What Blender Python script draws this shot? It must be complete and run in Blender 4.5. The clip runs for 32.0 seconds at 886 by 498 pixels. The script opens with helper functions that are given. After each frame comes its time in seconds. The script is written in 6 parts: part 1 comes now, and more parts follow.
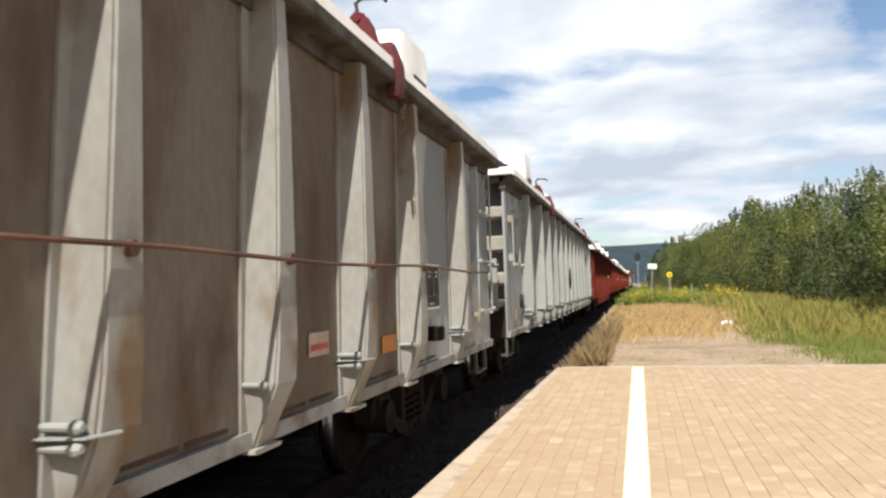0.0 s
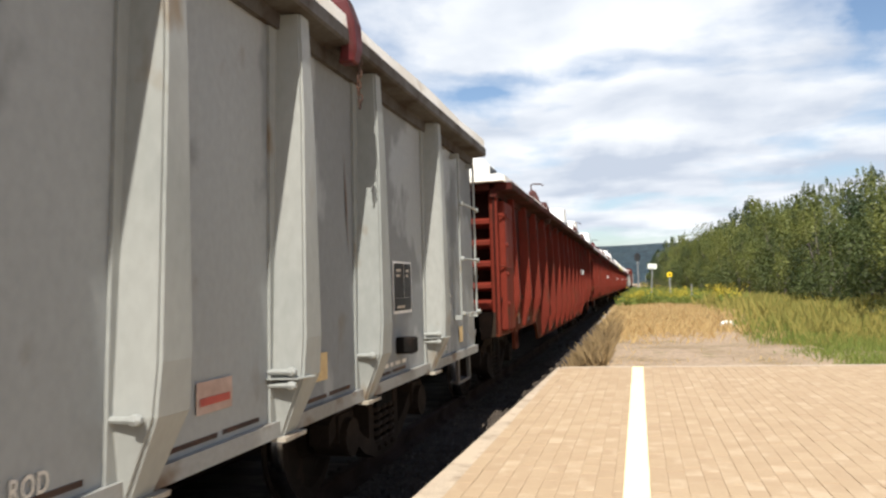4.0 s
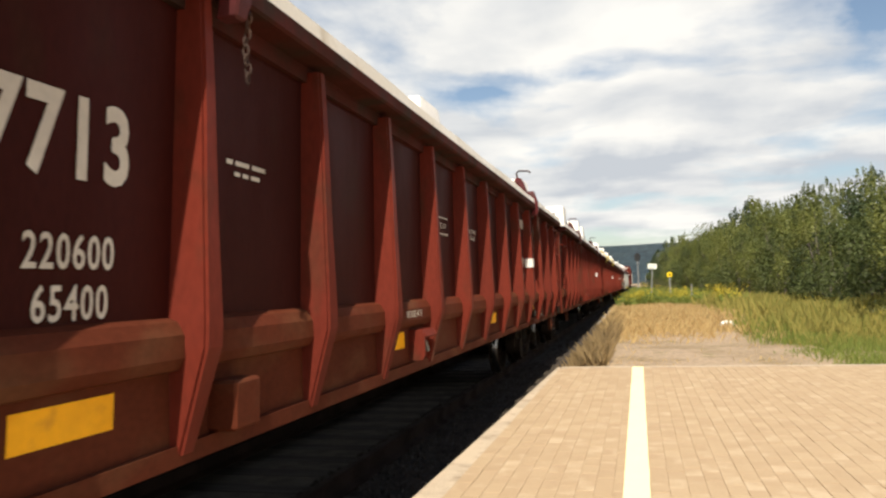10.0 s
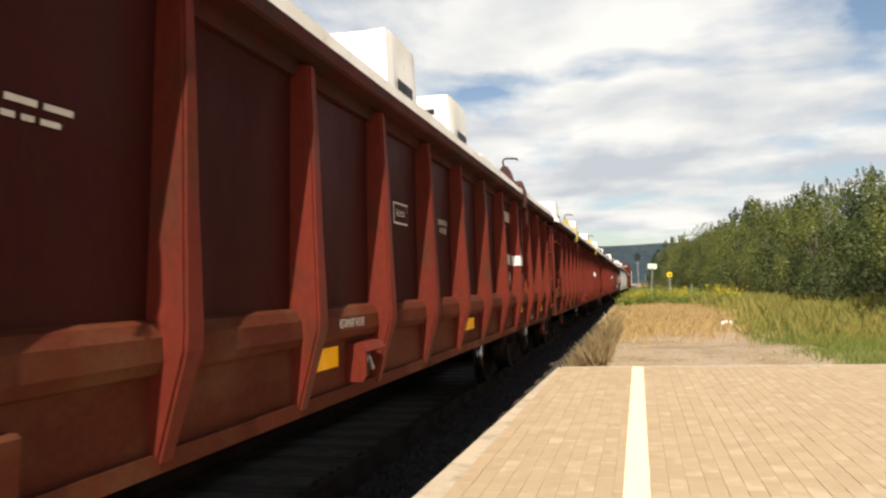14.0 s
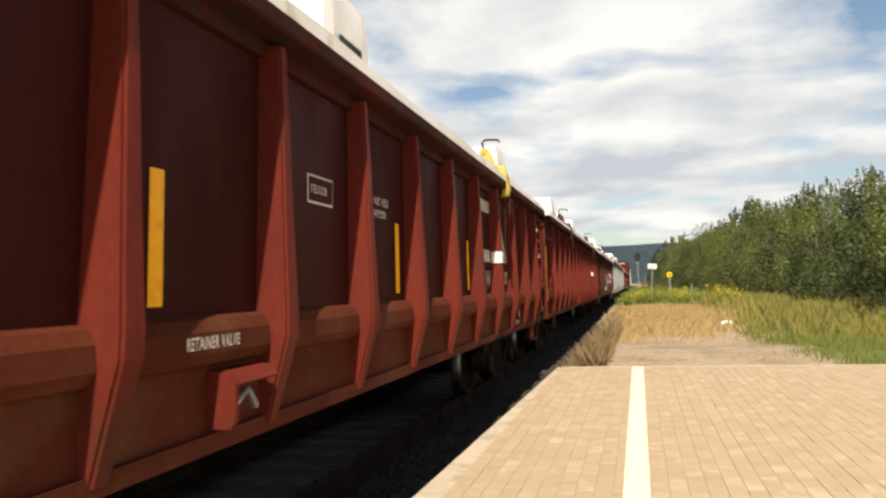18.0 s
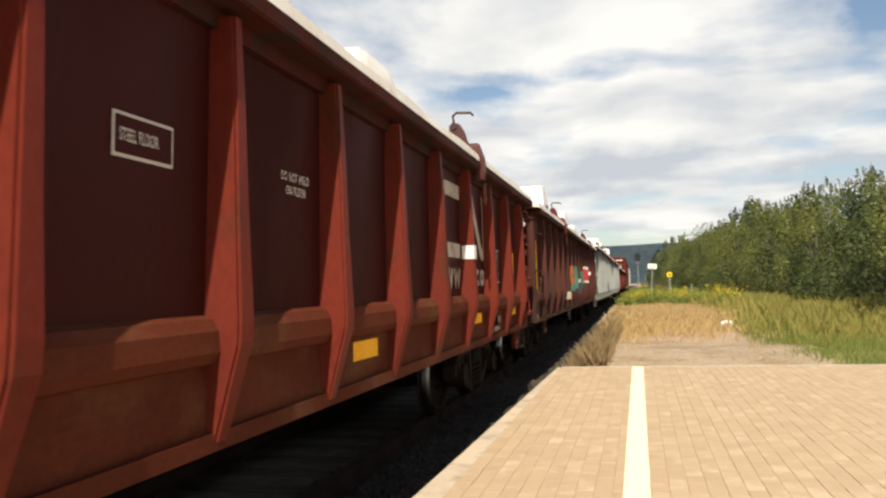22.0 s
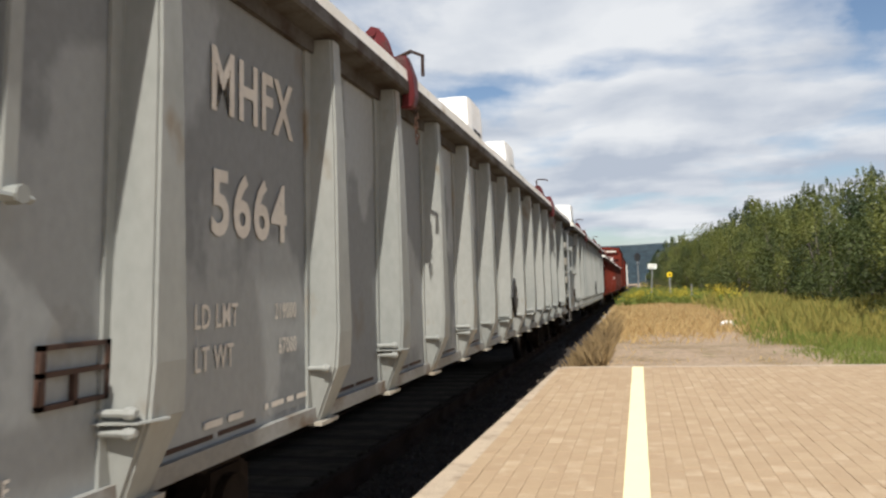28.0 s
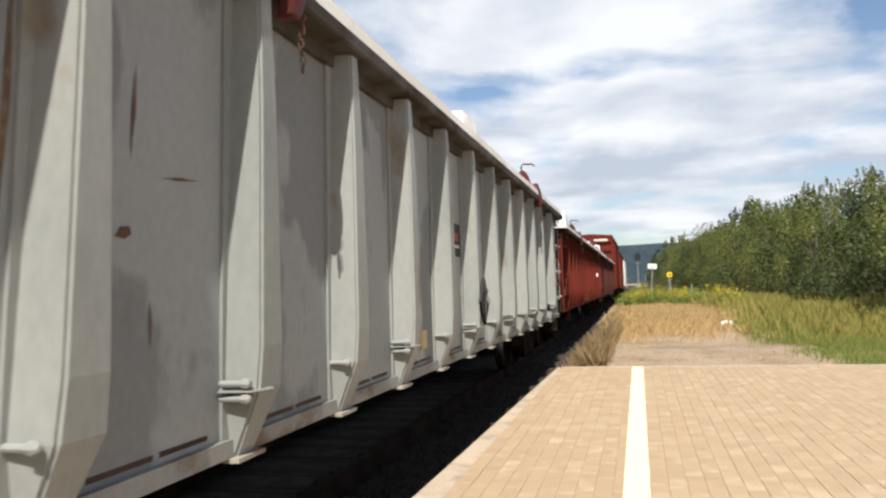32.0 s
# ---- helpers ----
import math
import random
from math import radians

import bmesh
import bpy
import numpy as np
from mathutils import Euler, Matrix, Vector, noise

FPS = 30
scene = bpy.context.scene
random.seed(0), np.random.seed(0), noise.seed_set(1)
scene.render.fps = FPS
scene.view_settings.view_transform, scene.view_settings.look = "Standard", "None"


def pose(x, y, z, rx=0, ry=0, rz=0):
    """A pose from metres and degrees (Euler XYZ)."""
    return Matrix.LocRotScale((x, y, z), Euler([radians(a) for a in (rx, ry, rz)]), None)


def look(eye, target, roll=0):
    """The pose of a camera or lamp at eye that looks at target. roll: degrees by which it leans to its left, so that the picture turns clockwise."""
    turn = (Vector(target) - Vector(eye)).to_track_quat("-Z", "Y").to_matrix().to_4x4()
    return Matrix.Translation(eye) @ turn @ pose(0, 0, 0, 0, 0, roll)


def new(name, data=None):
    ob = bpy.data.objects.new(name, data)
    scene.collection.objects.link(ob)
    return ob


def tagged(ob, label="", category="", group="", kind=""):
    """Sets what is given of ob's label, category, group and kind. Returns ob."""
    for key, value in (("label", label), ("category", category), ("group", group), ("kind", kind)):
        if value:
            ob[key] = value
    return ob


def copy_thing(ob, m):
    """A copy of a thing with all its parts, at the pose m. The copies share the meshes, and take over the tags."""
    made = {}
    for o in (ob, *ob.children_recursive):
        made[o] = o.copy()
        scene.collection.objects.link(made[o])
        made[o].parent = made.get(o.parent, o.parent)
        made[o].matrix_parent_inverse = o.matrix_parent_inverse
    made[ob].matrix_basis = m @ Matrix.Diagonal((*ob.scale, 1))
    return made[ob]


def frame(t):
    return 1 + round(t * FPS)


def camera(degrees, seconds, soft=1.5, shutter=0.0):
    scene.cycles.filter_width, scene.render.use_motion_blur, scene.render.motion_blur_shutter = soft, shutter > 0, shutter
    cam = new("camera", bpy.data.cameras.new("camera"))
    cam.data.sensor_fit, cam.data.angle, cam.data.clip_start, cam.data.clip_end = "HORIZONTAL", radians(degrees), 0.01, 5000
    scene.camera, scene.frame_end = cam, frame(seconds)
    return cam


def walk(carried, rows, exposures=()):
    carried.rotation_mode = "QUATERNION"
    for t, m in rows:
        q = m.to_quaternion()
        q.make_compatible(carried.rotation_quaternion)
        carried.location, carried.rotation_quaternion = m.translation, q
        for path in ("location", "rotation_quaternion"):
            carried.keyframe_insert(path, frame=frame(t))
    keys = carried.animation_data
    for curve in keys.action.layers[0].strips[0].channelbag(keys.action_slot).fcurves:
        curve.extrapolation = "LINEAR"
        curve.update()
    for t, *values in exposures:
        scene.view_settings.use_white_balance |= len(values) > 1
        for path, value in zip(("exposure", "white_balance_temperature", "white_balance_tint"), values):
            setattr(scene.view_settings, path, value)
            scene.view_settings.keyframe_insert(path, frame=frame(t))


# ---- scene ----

from math import sin, cos, pi, tan

DUR = 32.0
cam = camera(59.0, DUR, soft=2.4, shutter=0.66)
# the sensor is read out from the top row to the bottom one, so what passes near leans
scene.cycles.rolling_shutter_type, scene.cycles.rolling_shutter_duration = "TOP", 0.12
CAM_ROWS = [(0.0, pose(0, 0, 1.30, 92.912, 1.9, 14.015)), (DUR, pose(0, 0, 1.30, 92.912, 1.9, 14.015))]
walk(cam, CAM_ROWS, exposures=((0.0, 0.84, 6230, 10), (4.5, 0.84, 6230, 10), (7.0, 0.75, 6850, 9), (24.5, 0.75, 6850, 9), (26.5, 0.88, 6800, 9), (27.6, 0.49, 6230, 10), (28.3, 0.50, 6230, 10), (29.0, 0.70, 6230, 10), (30.0, 0.79, 6230, 10), (31.0, 0.74, 6230, 10), (DUR, 0.74, 6230, 10)))

# ---------------------------------------------------------------- light
SUN_EL, SUN_AZ = radians(51), radians(9.3)
sun_from = Vector((sin(SUN_AZ) * cos(SUN_EL), -cos(SUN_AZ) * cos(SUN_EL), sin(SUN_EL)))
sun_data = bpy.data.lights.new("sun", "SUN")
sun_data.energy, sun_data.angle, sun_data.color = 4.6, radians(0.6), (1.0, 0.93, 0.82)
sun = new("sun", sun_data)
sun.matrix_world = look(sun_from * 50, (0, 0, 0))

world = bpy.data.worlds.new("world")
scene.world = world
world.use_nodes = True
wn, wl = world.node_tree.nodes, world.node_tree.links
wn.clear()


def wnode(kind, **values):
    n = wn.new(kind)
    for k, v in values.items():
        n.inputs[k].default_value = v
    return n


def wmath(op, a, b=None):
    n = wn.new("ShaderNodeMath")
    n.operation = op
    for i, v in enumerate((a, b)):
        if v is None:
            continue
        if isinstance(v, (int, float)):
            n.inputs[i].default_value = v
        else:
            wl.new(v, n.inputs[i])
    return n.outputs[0]


sky = wn.new("ShaderNodeTexSky")
sky.sky_type, sky.sun_disc = "NISHITA", False
sky.sun_elevation, sky.sun_rotation = SUN_EL, pi - SUN_AZ
sky.air_density, sky.dust_density = 1.0, 1.0
coord = wn.new("ShaderNodeTexCoord")
sep = wn.new("ShaderNodeSeparateXYZ")
wl.new(coord.outputs["Generated"], sep.inputs[0])
up = wmath("ADD", wmath("MAXIMUM", sep.outputs[2], 0.0), 0.10)
comb = wn.new("ShaderNodeCombineXYZ")
wl.new(wmath("DIVIDE", sep.outputs[0], up), comb.inputs[0])
wl.new(wmath("DIVIDE", sep.outputs[1], up), comb.inputs[1])
cover = wnode("ShaderNodeTexNoise", Scale=0.85, Detail=7.0, Roughness=0.52, Distortion=0.2)
wl.new(comb.outputs[0], cover.inputs["Vector"])
cramp = wn.new("ShaderNodeValToRGB")
cramp.color_ramp.elements[0].position, cramp.color_ramp.elements[1].position = 0.33, 0.47
thin = wmath("MULTIPLY", wmath("MAXIMUM", wmath("SUBTRACT", sep.outputs[2], 0.34), 0.0), 1.1)

def cloud_mark(x, y, z, wide, high):
    """How near a direction is to one cloud or gap: 1 in its middle, falling off over its width and height in radians."""
    d = Vector((x, y, z)).normalized()
    side = d.cross(Vector((0, 0, 1))).normalized()
    rise = side.cross(d)
    total = None
    for axis, size in ((side, wide), (rise, high)):
        dot = wn.new("ShaderNodeVectorMath")
        dot.operation = "DOT_PRODUCT"
        wl.new(ragged, dot.inputs[0])
        dot.inputs[1].default_value = axis / size
        sq = wmath("MULTIPLY", dot.outputs["Value"], dot.outputs["Value"])
        total = sq if total is None else wmath("ADD", total, sq)
    front = wn.new("ShaderNodeVectorMath")
    front.operation = "DOT_PRODUCT"
    wl.new(coord.outputs["Generated"], front.inputs[0])
    front.inputs[1].default_value = d
    return wmath("MULTIPLY", wmath("EXPONENT", wmath("MULTIPLY", total, -1.0)), wmath("GREATER_THAN", front.outputs["Value"], 0.0))


def summed(marks):
    total = None
    for strength, f in marks:
        f = wmath("MULTIPLY", f, strength)
        total = f if total is None else wmath("ADD", total, f)
    return total


fray = wnode("ShaderNodeTexNoise", Scale=9.0, Detail=5.0, Roughness=0.6)
wl.new(coord.outputs["Generated"], fray.inputs["Vector"])
fray_c = wn.new("ShaderNodeVectorMath")
fray_c.operation = "MULTIPLY_ADD"
wl.new(fray.outputs["Color"], fray_c.inputs[0])
fray_c.inputs[1].default_value, fray_c.inputs[2].default_value = (0.16, 0.16, 0.07), (-0.08, -0.08, -0.035)
fray_add = wn.new("ShaderNodeVectorMath")
wl.new(coord.outputs["Generated"], fray_add.inputs[0])
wl.new(fray_c.outputs[0], fray_add.inputs[1])
ragged = fray_add.outputs[0]
gaps = summed(((0.13, cloud_mark(-0.196, 0.953, 0.230, 0.079, 0.025)), (0.15, cloud_mark(0.275, 0.922, 0.273, 0.049, 0.039)), (0.06, cloud_mark(-0.284, 0.910, 0.302, 0.059, 0.020)), (0.06, cloud_mark(-0.071, 0.992, 0.102, 0.059, 0.014)), (0.05, cloud_mark(-0.104, 0.959, 0.262, 0.144, 0.009))))
bands = summed(((0.20, cloud_mark(-0.043, 0.993, 0.114, 0.085, 0.017)),
                (0.20, cloud_mark(0.235, 0.964, 0.125, 0.112, 0.012)),
                (0.14, cloud_mark(0.136, 0.979, 0.154, 0.099, 0.013)),
                (0.10, cloud_mark(0.040, 0.990, 0.137, 0.131, 0.016)),
                (0.10, cloud_mark(0.208, 0.958, 0.198, 0.131, 0.017)),
                (-0.16, cloud_mark(0.036, 0.998, 0.060, 0.171, 0.009)),
                (-0.14, cloud_mark(0.224, 0.962, 0.159, 0.112, 0.009)),
                (-0.14, cloud_mark(-0.012, 0.984, 0.178, 0.092, 0.016)),
                (-0.16, cloud_mark(0.026, 0.955, 0.296, 0.230, 0.039))))
shade = wnode("ShaderNodeTexNoise", Scale=1.4, Detail=6.0, Roughness=0.5, Distortion=0.2)
wl.new(comb.outputs[0], shade.inputs["Vector"])
sramp = wn.new("ShaderNodeValToRGB")
sramp.color_ramp.elements[0].position, sramp.color_ramp.elements[0].color = 0.31, (4.7, 5.1, 5.75, 1)
sramp.color_ramp.elements[1].position, sramp.color_ramp.elements[1].color = 0.64, (8.0, 8.0, 7.95, 1)
wl.new(wmath("SUBTRACT", wmath("SUBTRACT", cover.outputs["Fac"], thin), gaps), cramp.inputs[0])
wl.new(wmath("SUBTRACT", shade.outputs["Fac"], bands), sramp.inputs[0])
wmix = wn.new("ShaderNodeMix")
wmix.data_type = "RGBA"
wl.new(cramp.outputs[0], wmix.inputs[0])
wl.new(sky.outputs[0], wmix.inputs[6])
wl.new(sramp.outputs[0], wmix.inputs[7])
wback = wnode("ShaderNodeBackground", Strength=0.075)
wl.new(wmix.outputs[2], wback.inputs[0])
wout = wn.new("ShaderNodeOutputWorld")
wl.new(wback.outputs[0], wout.inputs[0])


# ---------------------------------------------------------------- materials
def rgba(c):
    return (c[0], c[1], c[2], 1)


def surface(name, base, other, dirt=None, rough=0.6, metal=0.0, grain=30.0, large=2.0, stretch=(1, 1, 1),
            lo=0.42, hi=0.62, dirt_lo=0.55, dirt_hi=0.72, bump=0.15, spread=4.0, gloss=0.18, fine=0.12):
    """A node material: a base colour that wanders towards another, dirt on top of it, fine grain and relief."""
    m = bpy.data.materials.new(name)
    m.use_nodes = True
    n, l = m.node_tree.nodes, m.node_tree.links
    b = n["Principled BSDF"]
    tc = n.new("ShaderNodeTexCoord")
    info = n.new("ShaderNodeObjectInfo")
    mul = n.new("ShaderNodeMath")
    mul.operation = "MULTIPLY"
    mul.inputs[1].default_value = spread
    l.new(info.outputs["Random"], mul.inputs[0])
    mp = n.new("ShaderNodeMapping")
    mp.inputs["Scale"].default_value = stretch
    l.new(tc.outputs["Object"], mp.inputs["Vector"])
    add = n.new("ShaderNodeVectorMath")
    add.operation = "ADD"
    l.new(mp.outputs[0], add.inputs[0])
    l.new(mul.outputs[0], add.inputs[1])

    def noise_fac(scale, detail, a, z):
        t = n.new("ShaderNodeTexNoise")
        t.inputs["Scale"].default_value, t.inputs["Detail"].default_value = scale, detail
        l.new(add.outputs[0], t.inputs["Vector"])
        r = n.new("ShaderNodeMapRange")
        r.inputs[1].default_value, r.inputs[2].default_value = a, z
        l.new(t.outputs["Fac"], r.inputs[0])
        return r.outputs[0], t.outputs["Fac"]

    def mixed(fac, a, c):
        x = n.new("ShaderNodeMix")
        x.data_type = "RGBA"
        l.new(fac, x.inputs[0])
        for i, v in ((6, a), (7, c)):
            if isinstance(v, tuple):
                x.inputs[i].default_value = rgba(v)
            else:
                l.new(v, x.inputs[i])
        return x.outputs[2]

    f1, _ = noise_fac(large, 6, lo, hi)
    col = mixed(f1, tuple(base), tuple(other))
    if dirt:
        f2, _ = noise_fac(large * 2.3 + 0.7, 9, dirt_lo, dirt_hi)
        col = mixed(f2, col, tuple(dirt))
    f3, raw = noise_fac(grain, 5, 0.3, 0.7)
    hsv = n.new("ShaderNodeHueSaturation")
    vr = n.new("ShaderNodeMapRange")
    vr.inputs[3].default_value, vr.inputs[4].default_value = 1 - fine, 1 + fine
    l.new(f3, vr.inputs[0])
    l.new(vr.outputs[0], hsv.inputs["Value"])
    l.new(col, hsv.inputs["Color"])
    l.new(hsv.outputs[0], b.inputs["Base Color"])
    rr = n.new("ShaderNodeMapRange")
    rr.inputs[3].default_value, rr.inputs[4].default_value = max(rough - 0.1, 0.05), min(rough + 0.12, 1)
    l.new(f1, rr.inputs[0])
    l.new(rr.outputs[0], b.inputs["Roughness"])
    b.inputs["Metallic"].default_value = metal
    b.inputs["Specular IOR Level"].default_value = gloss
    if bump:
        bp = n.new("ShaderNodeBump")
        bp.inputs["Strength"].default_value, bp.inputs["Distance"].default_value = bump, 0.01
        l.new(raw, bp.inputs["Height"])
        l.new(bp.outputs[0], b.inputs["Normal"])
    return m


def foliage(name, a, c, rough=0.6, translucent=0.35, hue=0.5):
    m = bpy.data.materials.new(name)
    m.use_nodes = True
    n, l = m.node_tree.nodes, m.node_tree.links
    b = n["Principled BSDF"]
    geo = n.new("ShaderNodeNewGeometry")
    info = n.new("ShaderNodeObjectInfo")
    ad = n.new("ShaderNodeMath")
    ad.operation = "MULTIPLY_ADD"
    l.new(info.outputs["Random"], ad.inputs[0])
    ad.inputs[1].default_value = hue
    l.new(geo.outputs["Random Per Island"], ad.inputs[2])
    r = n.new("ShaderNodeMapRange")
    r.inputs[2].default_value = 1 + hue
    l.new(ad.outputs[0], r.inputs[0])
    x = n.new("ShaderNodeMix")
    x.data_type = "RGBA"
    l.new(r.outputs[0], x.inputs[0])
    x.inputs[6].default_value, x.inputs[7].default_value = rgba(a), rgba(c)
    l.new(x.outputs[2], b.inputs["Base Color"])
    b.inputs["Roughness"].default_value = rough
    t = n.new("ShaderNodeBsdfTranslucent")
    l.new(x.outputs[2], t.inputs[0])
    ms = n.new("ShaderNodeMixShader")
    ms.inputs[0].default_value = translucent
    l.new(b.outputs[0], ms.inputs[1])
    l.new(t.outputs[0], ms.inputs[2])
    l.new(ms.outputs[0], n["Material Output"].inputs[0])
    return m


# one red paint in two tones: sheets darkened for shade, posts brightened for sun
M_RED_SHADED = surface("oxide_red_shaded_paint", (0.038, 0.0068, 0.0050), (0.031, 0.0062, 0.0046), (0.032, 0.0105, 0.0062), rough=0.6, large=1.3, gloss=0.06,
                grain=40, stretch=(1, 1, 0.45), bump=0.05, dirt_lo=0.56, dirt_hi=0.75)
# darker again, for the wider chord shadow on the deep-sided car
M_RED_DEEP_SHADED = surface("deep_car_shaded_red_paint", (0.032, 0.0060, 0.0038), (0.026, 0.0055, 0.0035), (0.028, 0.0095, 0.0055), rough=0.55, large=1.1, gloss=0.08,
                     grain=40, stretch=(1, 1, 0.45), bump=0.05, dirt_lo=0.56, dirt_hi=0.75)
# dust, with the light bounced up from the platform mixed into the colour
M_RED_DUST_BAKED = surface("dusty_red_baked_light_paint", (0.088, 0.0218, 0.0106), (0.070, 0.0180, 0.0092), (0.100, 0.040, 0.020), rough=0.75, large=1.2, gloss=0.05,
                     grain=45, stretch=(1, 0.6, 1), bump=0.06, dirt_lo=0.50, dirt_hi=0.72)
M_RED_LIT = surface("oxide_red_lit_paint", (0.128, 0.0208, 0.0124), (0.105, 0.0178, 0.0108), (0.072, 0.023, 0.013), rough=0.6, large=1.6, gloss=0.08,
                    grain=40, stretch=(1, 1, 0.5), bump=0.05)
M_RED_OLD = surface("faded_brown_red_paint", (0.070, 0.019, 0.0125), (0.050, 0.0155, 0.011), (0.030, 0.016, 0.012), rough=0.65, large=1.5,
                    grain=30, stretch=(1, 1, 0.4), bump=0.08, dirt_lo=0.5, dirt_hi=0.7)
M_GREY = surface("grey_car_paint", (0.255, 0.265, 0.260), (0.180, 0.188, 0.188), (0.15, 0.12, 0.085), rough=0.55, large=0.95,
                 grain=30, stretch=(1, 1, 0.7), lo=0.485, hi=0.515, bump=0.05, dirt_lo=0.64, dirt_hi=0.8, fine=0.06)
M_TAN_RIB = surface("stained_grey_rib_paint", (0.25, 0.245, 0.22), (0.20, 0.18, 0.145), (0.15, 0.105, 0.065), rough=0.6, large=1.3,
                    grain=30, stretch=(1, 1, 0.5), bump=0.06, dirt_lo=0.52, dirt_hi=0.68, fine=0.08)
M_GREY_TAN = surface("dirty_grey_car_paint", (0.15, 0.125, 0.095), (0.11, 0.086, 0.060), (0.08, 0.05, 0.032), rough=0.65, large=0.9,
                     grain=30, stretch=(1, 1, 0.4), lo=0.42, hi=0.58, bump=0.06, dirt_lo=0.5, dirt_hi=0.7)
# chord colours hold grime and also the shade of their undersides
M_CHORD = surface("grimy_shaded_red_chord_paint", (0.055, 0.012, 0.009), (0.04, 0.012, 0.009), (0.028, 0.016, 0.012), rough=0.85, large=1.6,
                  grain=40, bump=0.1, gloss=0.08, dirt_lo=0.45, dirt_hi=0.65)
M_CHORD_G = surface("grimy_shaded_grey_chord_paint", (0.085, 0.08, 0.075), (0.06, 0.054, 0.048), (0.045, 0.034, 0.027), rough=0.85, large=1.6,
                    grain=40, bump=0.1, gloss=0.08, dirt_lo=0.48, dirt_hi=0.66)
M_SILL_G = surface("dirt_stained_grey_sill", (0.25, 0.25, 0.235), (0.205, 0.195, 0.17), (0.13, 0.09, 0.06), rough=0.65, large=2.0,
                   grain=40, stretch=(1, 0.7, 1), bump=0.06, dirt_lo=0.52, dirt_hi=0.68, fine=0.08)
M_GREY_RIB = surface("grey_rib_paint", (0.27, 0.275, 0.255), (0.225, 0.235, 0.22), (0.19, 0.145, 0.095), rough=0.5, large=1.5,
                     grain=30, stretch=(1, 1, 0.5), bump=0.05, dirt_lo=0.62, dirt_hi=0.74, fine=0.06)
M_END = surface("rust_streaked_end_paint", (0.29, 0.275, 0.235), (0.25, 0.225, 0.18), (0.15, 0.095, 0.06), rough=0.6, large=2.6,
                grain=40, stretch=(1, 1, 1.2), bump=0.08, dirt_lo=0.57, dirt_hi=0.72, fine=0.08)
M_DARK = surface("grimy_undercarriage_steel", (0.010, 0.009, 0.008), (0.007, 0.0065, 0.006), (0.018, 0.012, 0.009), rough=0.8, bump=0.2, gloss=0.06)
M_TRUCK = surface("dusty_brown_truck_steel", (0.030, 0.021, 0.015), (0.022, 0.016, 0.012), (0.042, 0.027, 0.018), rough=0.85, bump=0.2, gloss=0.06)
M_IRON = surface("dark_rusty_steel", (0.06, 0.035, 0.026), (0.04, 0.026, 0.022), (0.1, 0.045, 0.025), rough=0.7, bump=0.2)
M_RUST = surface("rusty_cable_steel", (0.12, 0.06, 0.04), (0.07, 0.04, 0.03), rough=0.7, bump=0.2)
M_STEEL = surface("dull_bracket_steel", (0.10, 0.095, 0.088), (0.07, 0.064, 0.058), (0.06, 0.035, 0.025), rough=0.6, bump=0.2)
M_FOOT = surface("rust_stained_foot_plate", (0.33, 0.30, 0.245), (0.26, 0.22, 0.165), (0.14, 0.09, 0.06), rough=0.75, bump=0.2)
M_TREAD = surface("polished_wheel_tread", (0.30, 0.29, 0.28), (0.22, 0.21, 0.20), rough=0.35, metal=1.0, bump=0.02)
M_BRACKET = surface("red_bracket_paint", (0.10, 0.018, 0.020), (0.07, 0.017, 0.018), (0.05, 0.03, 0.025), rough=0.5, bump=0.1)
M_BRACKET_Y = surface("yellow_bracket_paint", (0.48, 0.36, 0.08), (0.38, 0.27, 0.06), (0.1, 0.07, 0.03), rough=0.5, bump=0.1)
M_BRACKET_B = surface("brown_bracket_paint", (0.085, 0.032, 0.028), (0.06, 0.026, 0.024), (0.04, 0.03, 0.025), rough=0.6, bump=0.1)
M_WHITE_BAG = surface("white_woven_bag", (0.82, 0.81, 0.78), (0.75, 0.73, 0.68), (0.55, 0.5, 0.4), rough=0.7, large=2.5, grain=90, bump=0.3,
                      dirt_lo=0.66, dirt_hi=0.8, fine=0.04)
M_LINER = surface("cream_liner_cloth", (0.70, 0.67, 0.60), (0.78, 0.77, 0.73), (0.46, 0.40, 0.30), rough=0.75, large=1.5, grain=60, bump=0.3,
                  dirt_lo=0.58, dirt_hi=0.75, fine=0.05)
M_LETTER = surface("white_stencil_paint", (0.58, 0.54, 0.47), (0.48, 0.44, 0.38), rough=0.6, bump=0, spread=6, fine=0.06)
M_CREAM = surface("weathered_cream_paint", (0.42, 0.37, 0.30), (0.36, 0.31, 0.25), (0.24, 0.16, 0.11), rough=0.6, large=3, bump=0, fine=0.06)
M_YELLOW = surface("reflective_yellow", (0.88, 0.42, 0.008), (0.80, 0.37, 0.008), (0.62, 0.28, 0.02), rough=0.45, large=4, bump=0, fine=0.05)
M_ORANGE = surface("faded_orange_patch", (0.42, 0.16, 0.035), (0.36, 0.14, 0.04), rough=0.6, bump=0)
M_TAN = surface("tan_tag_plate", (0.54, 0.40, 0.20), (0.47, 0.34, 0.17), rough=0.6, bump=0)
M_TAGP = surface("dull_tag_steel", (0.17, 0.16, 0.13), (0.13, 0.12, 0.10), rough=0.6, bump=0.05)
M_BLACK = surface("black_stencil_panel", (0.018, 0.018, 0.02), (0.026, 0.026, 0.026), rough=0.6, bump=0)
M_WHITE = surface("white_plate", (0.7, 0.69, 0.66), (0.6, 0.59, 0.56), rough=0.5, bump=0)
M_SIGNRED = surface("red_sticker", (0.36, 0.065, 0.05), (0.28, 0.06, 0.045), rough=0.5, bump=0)
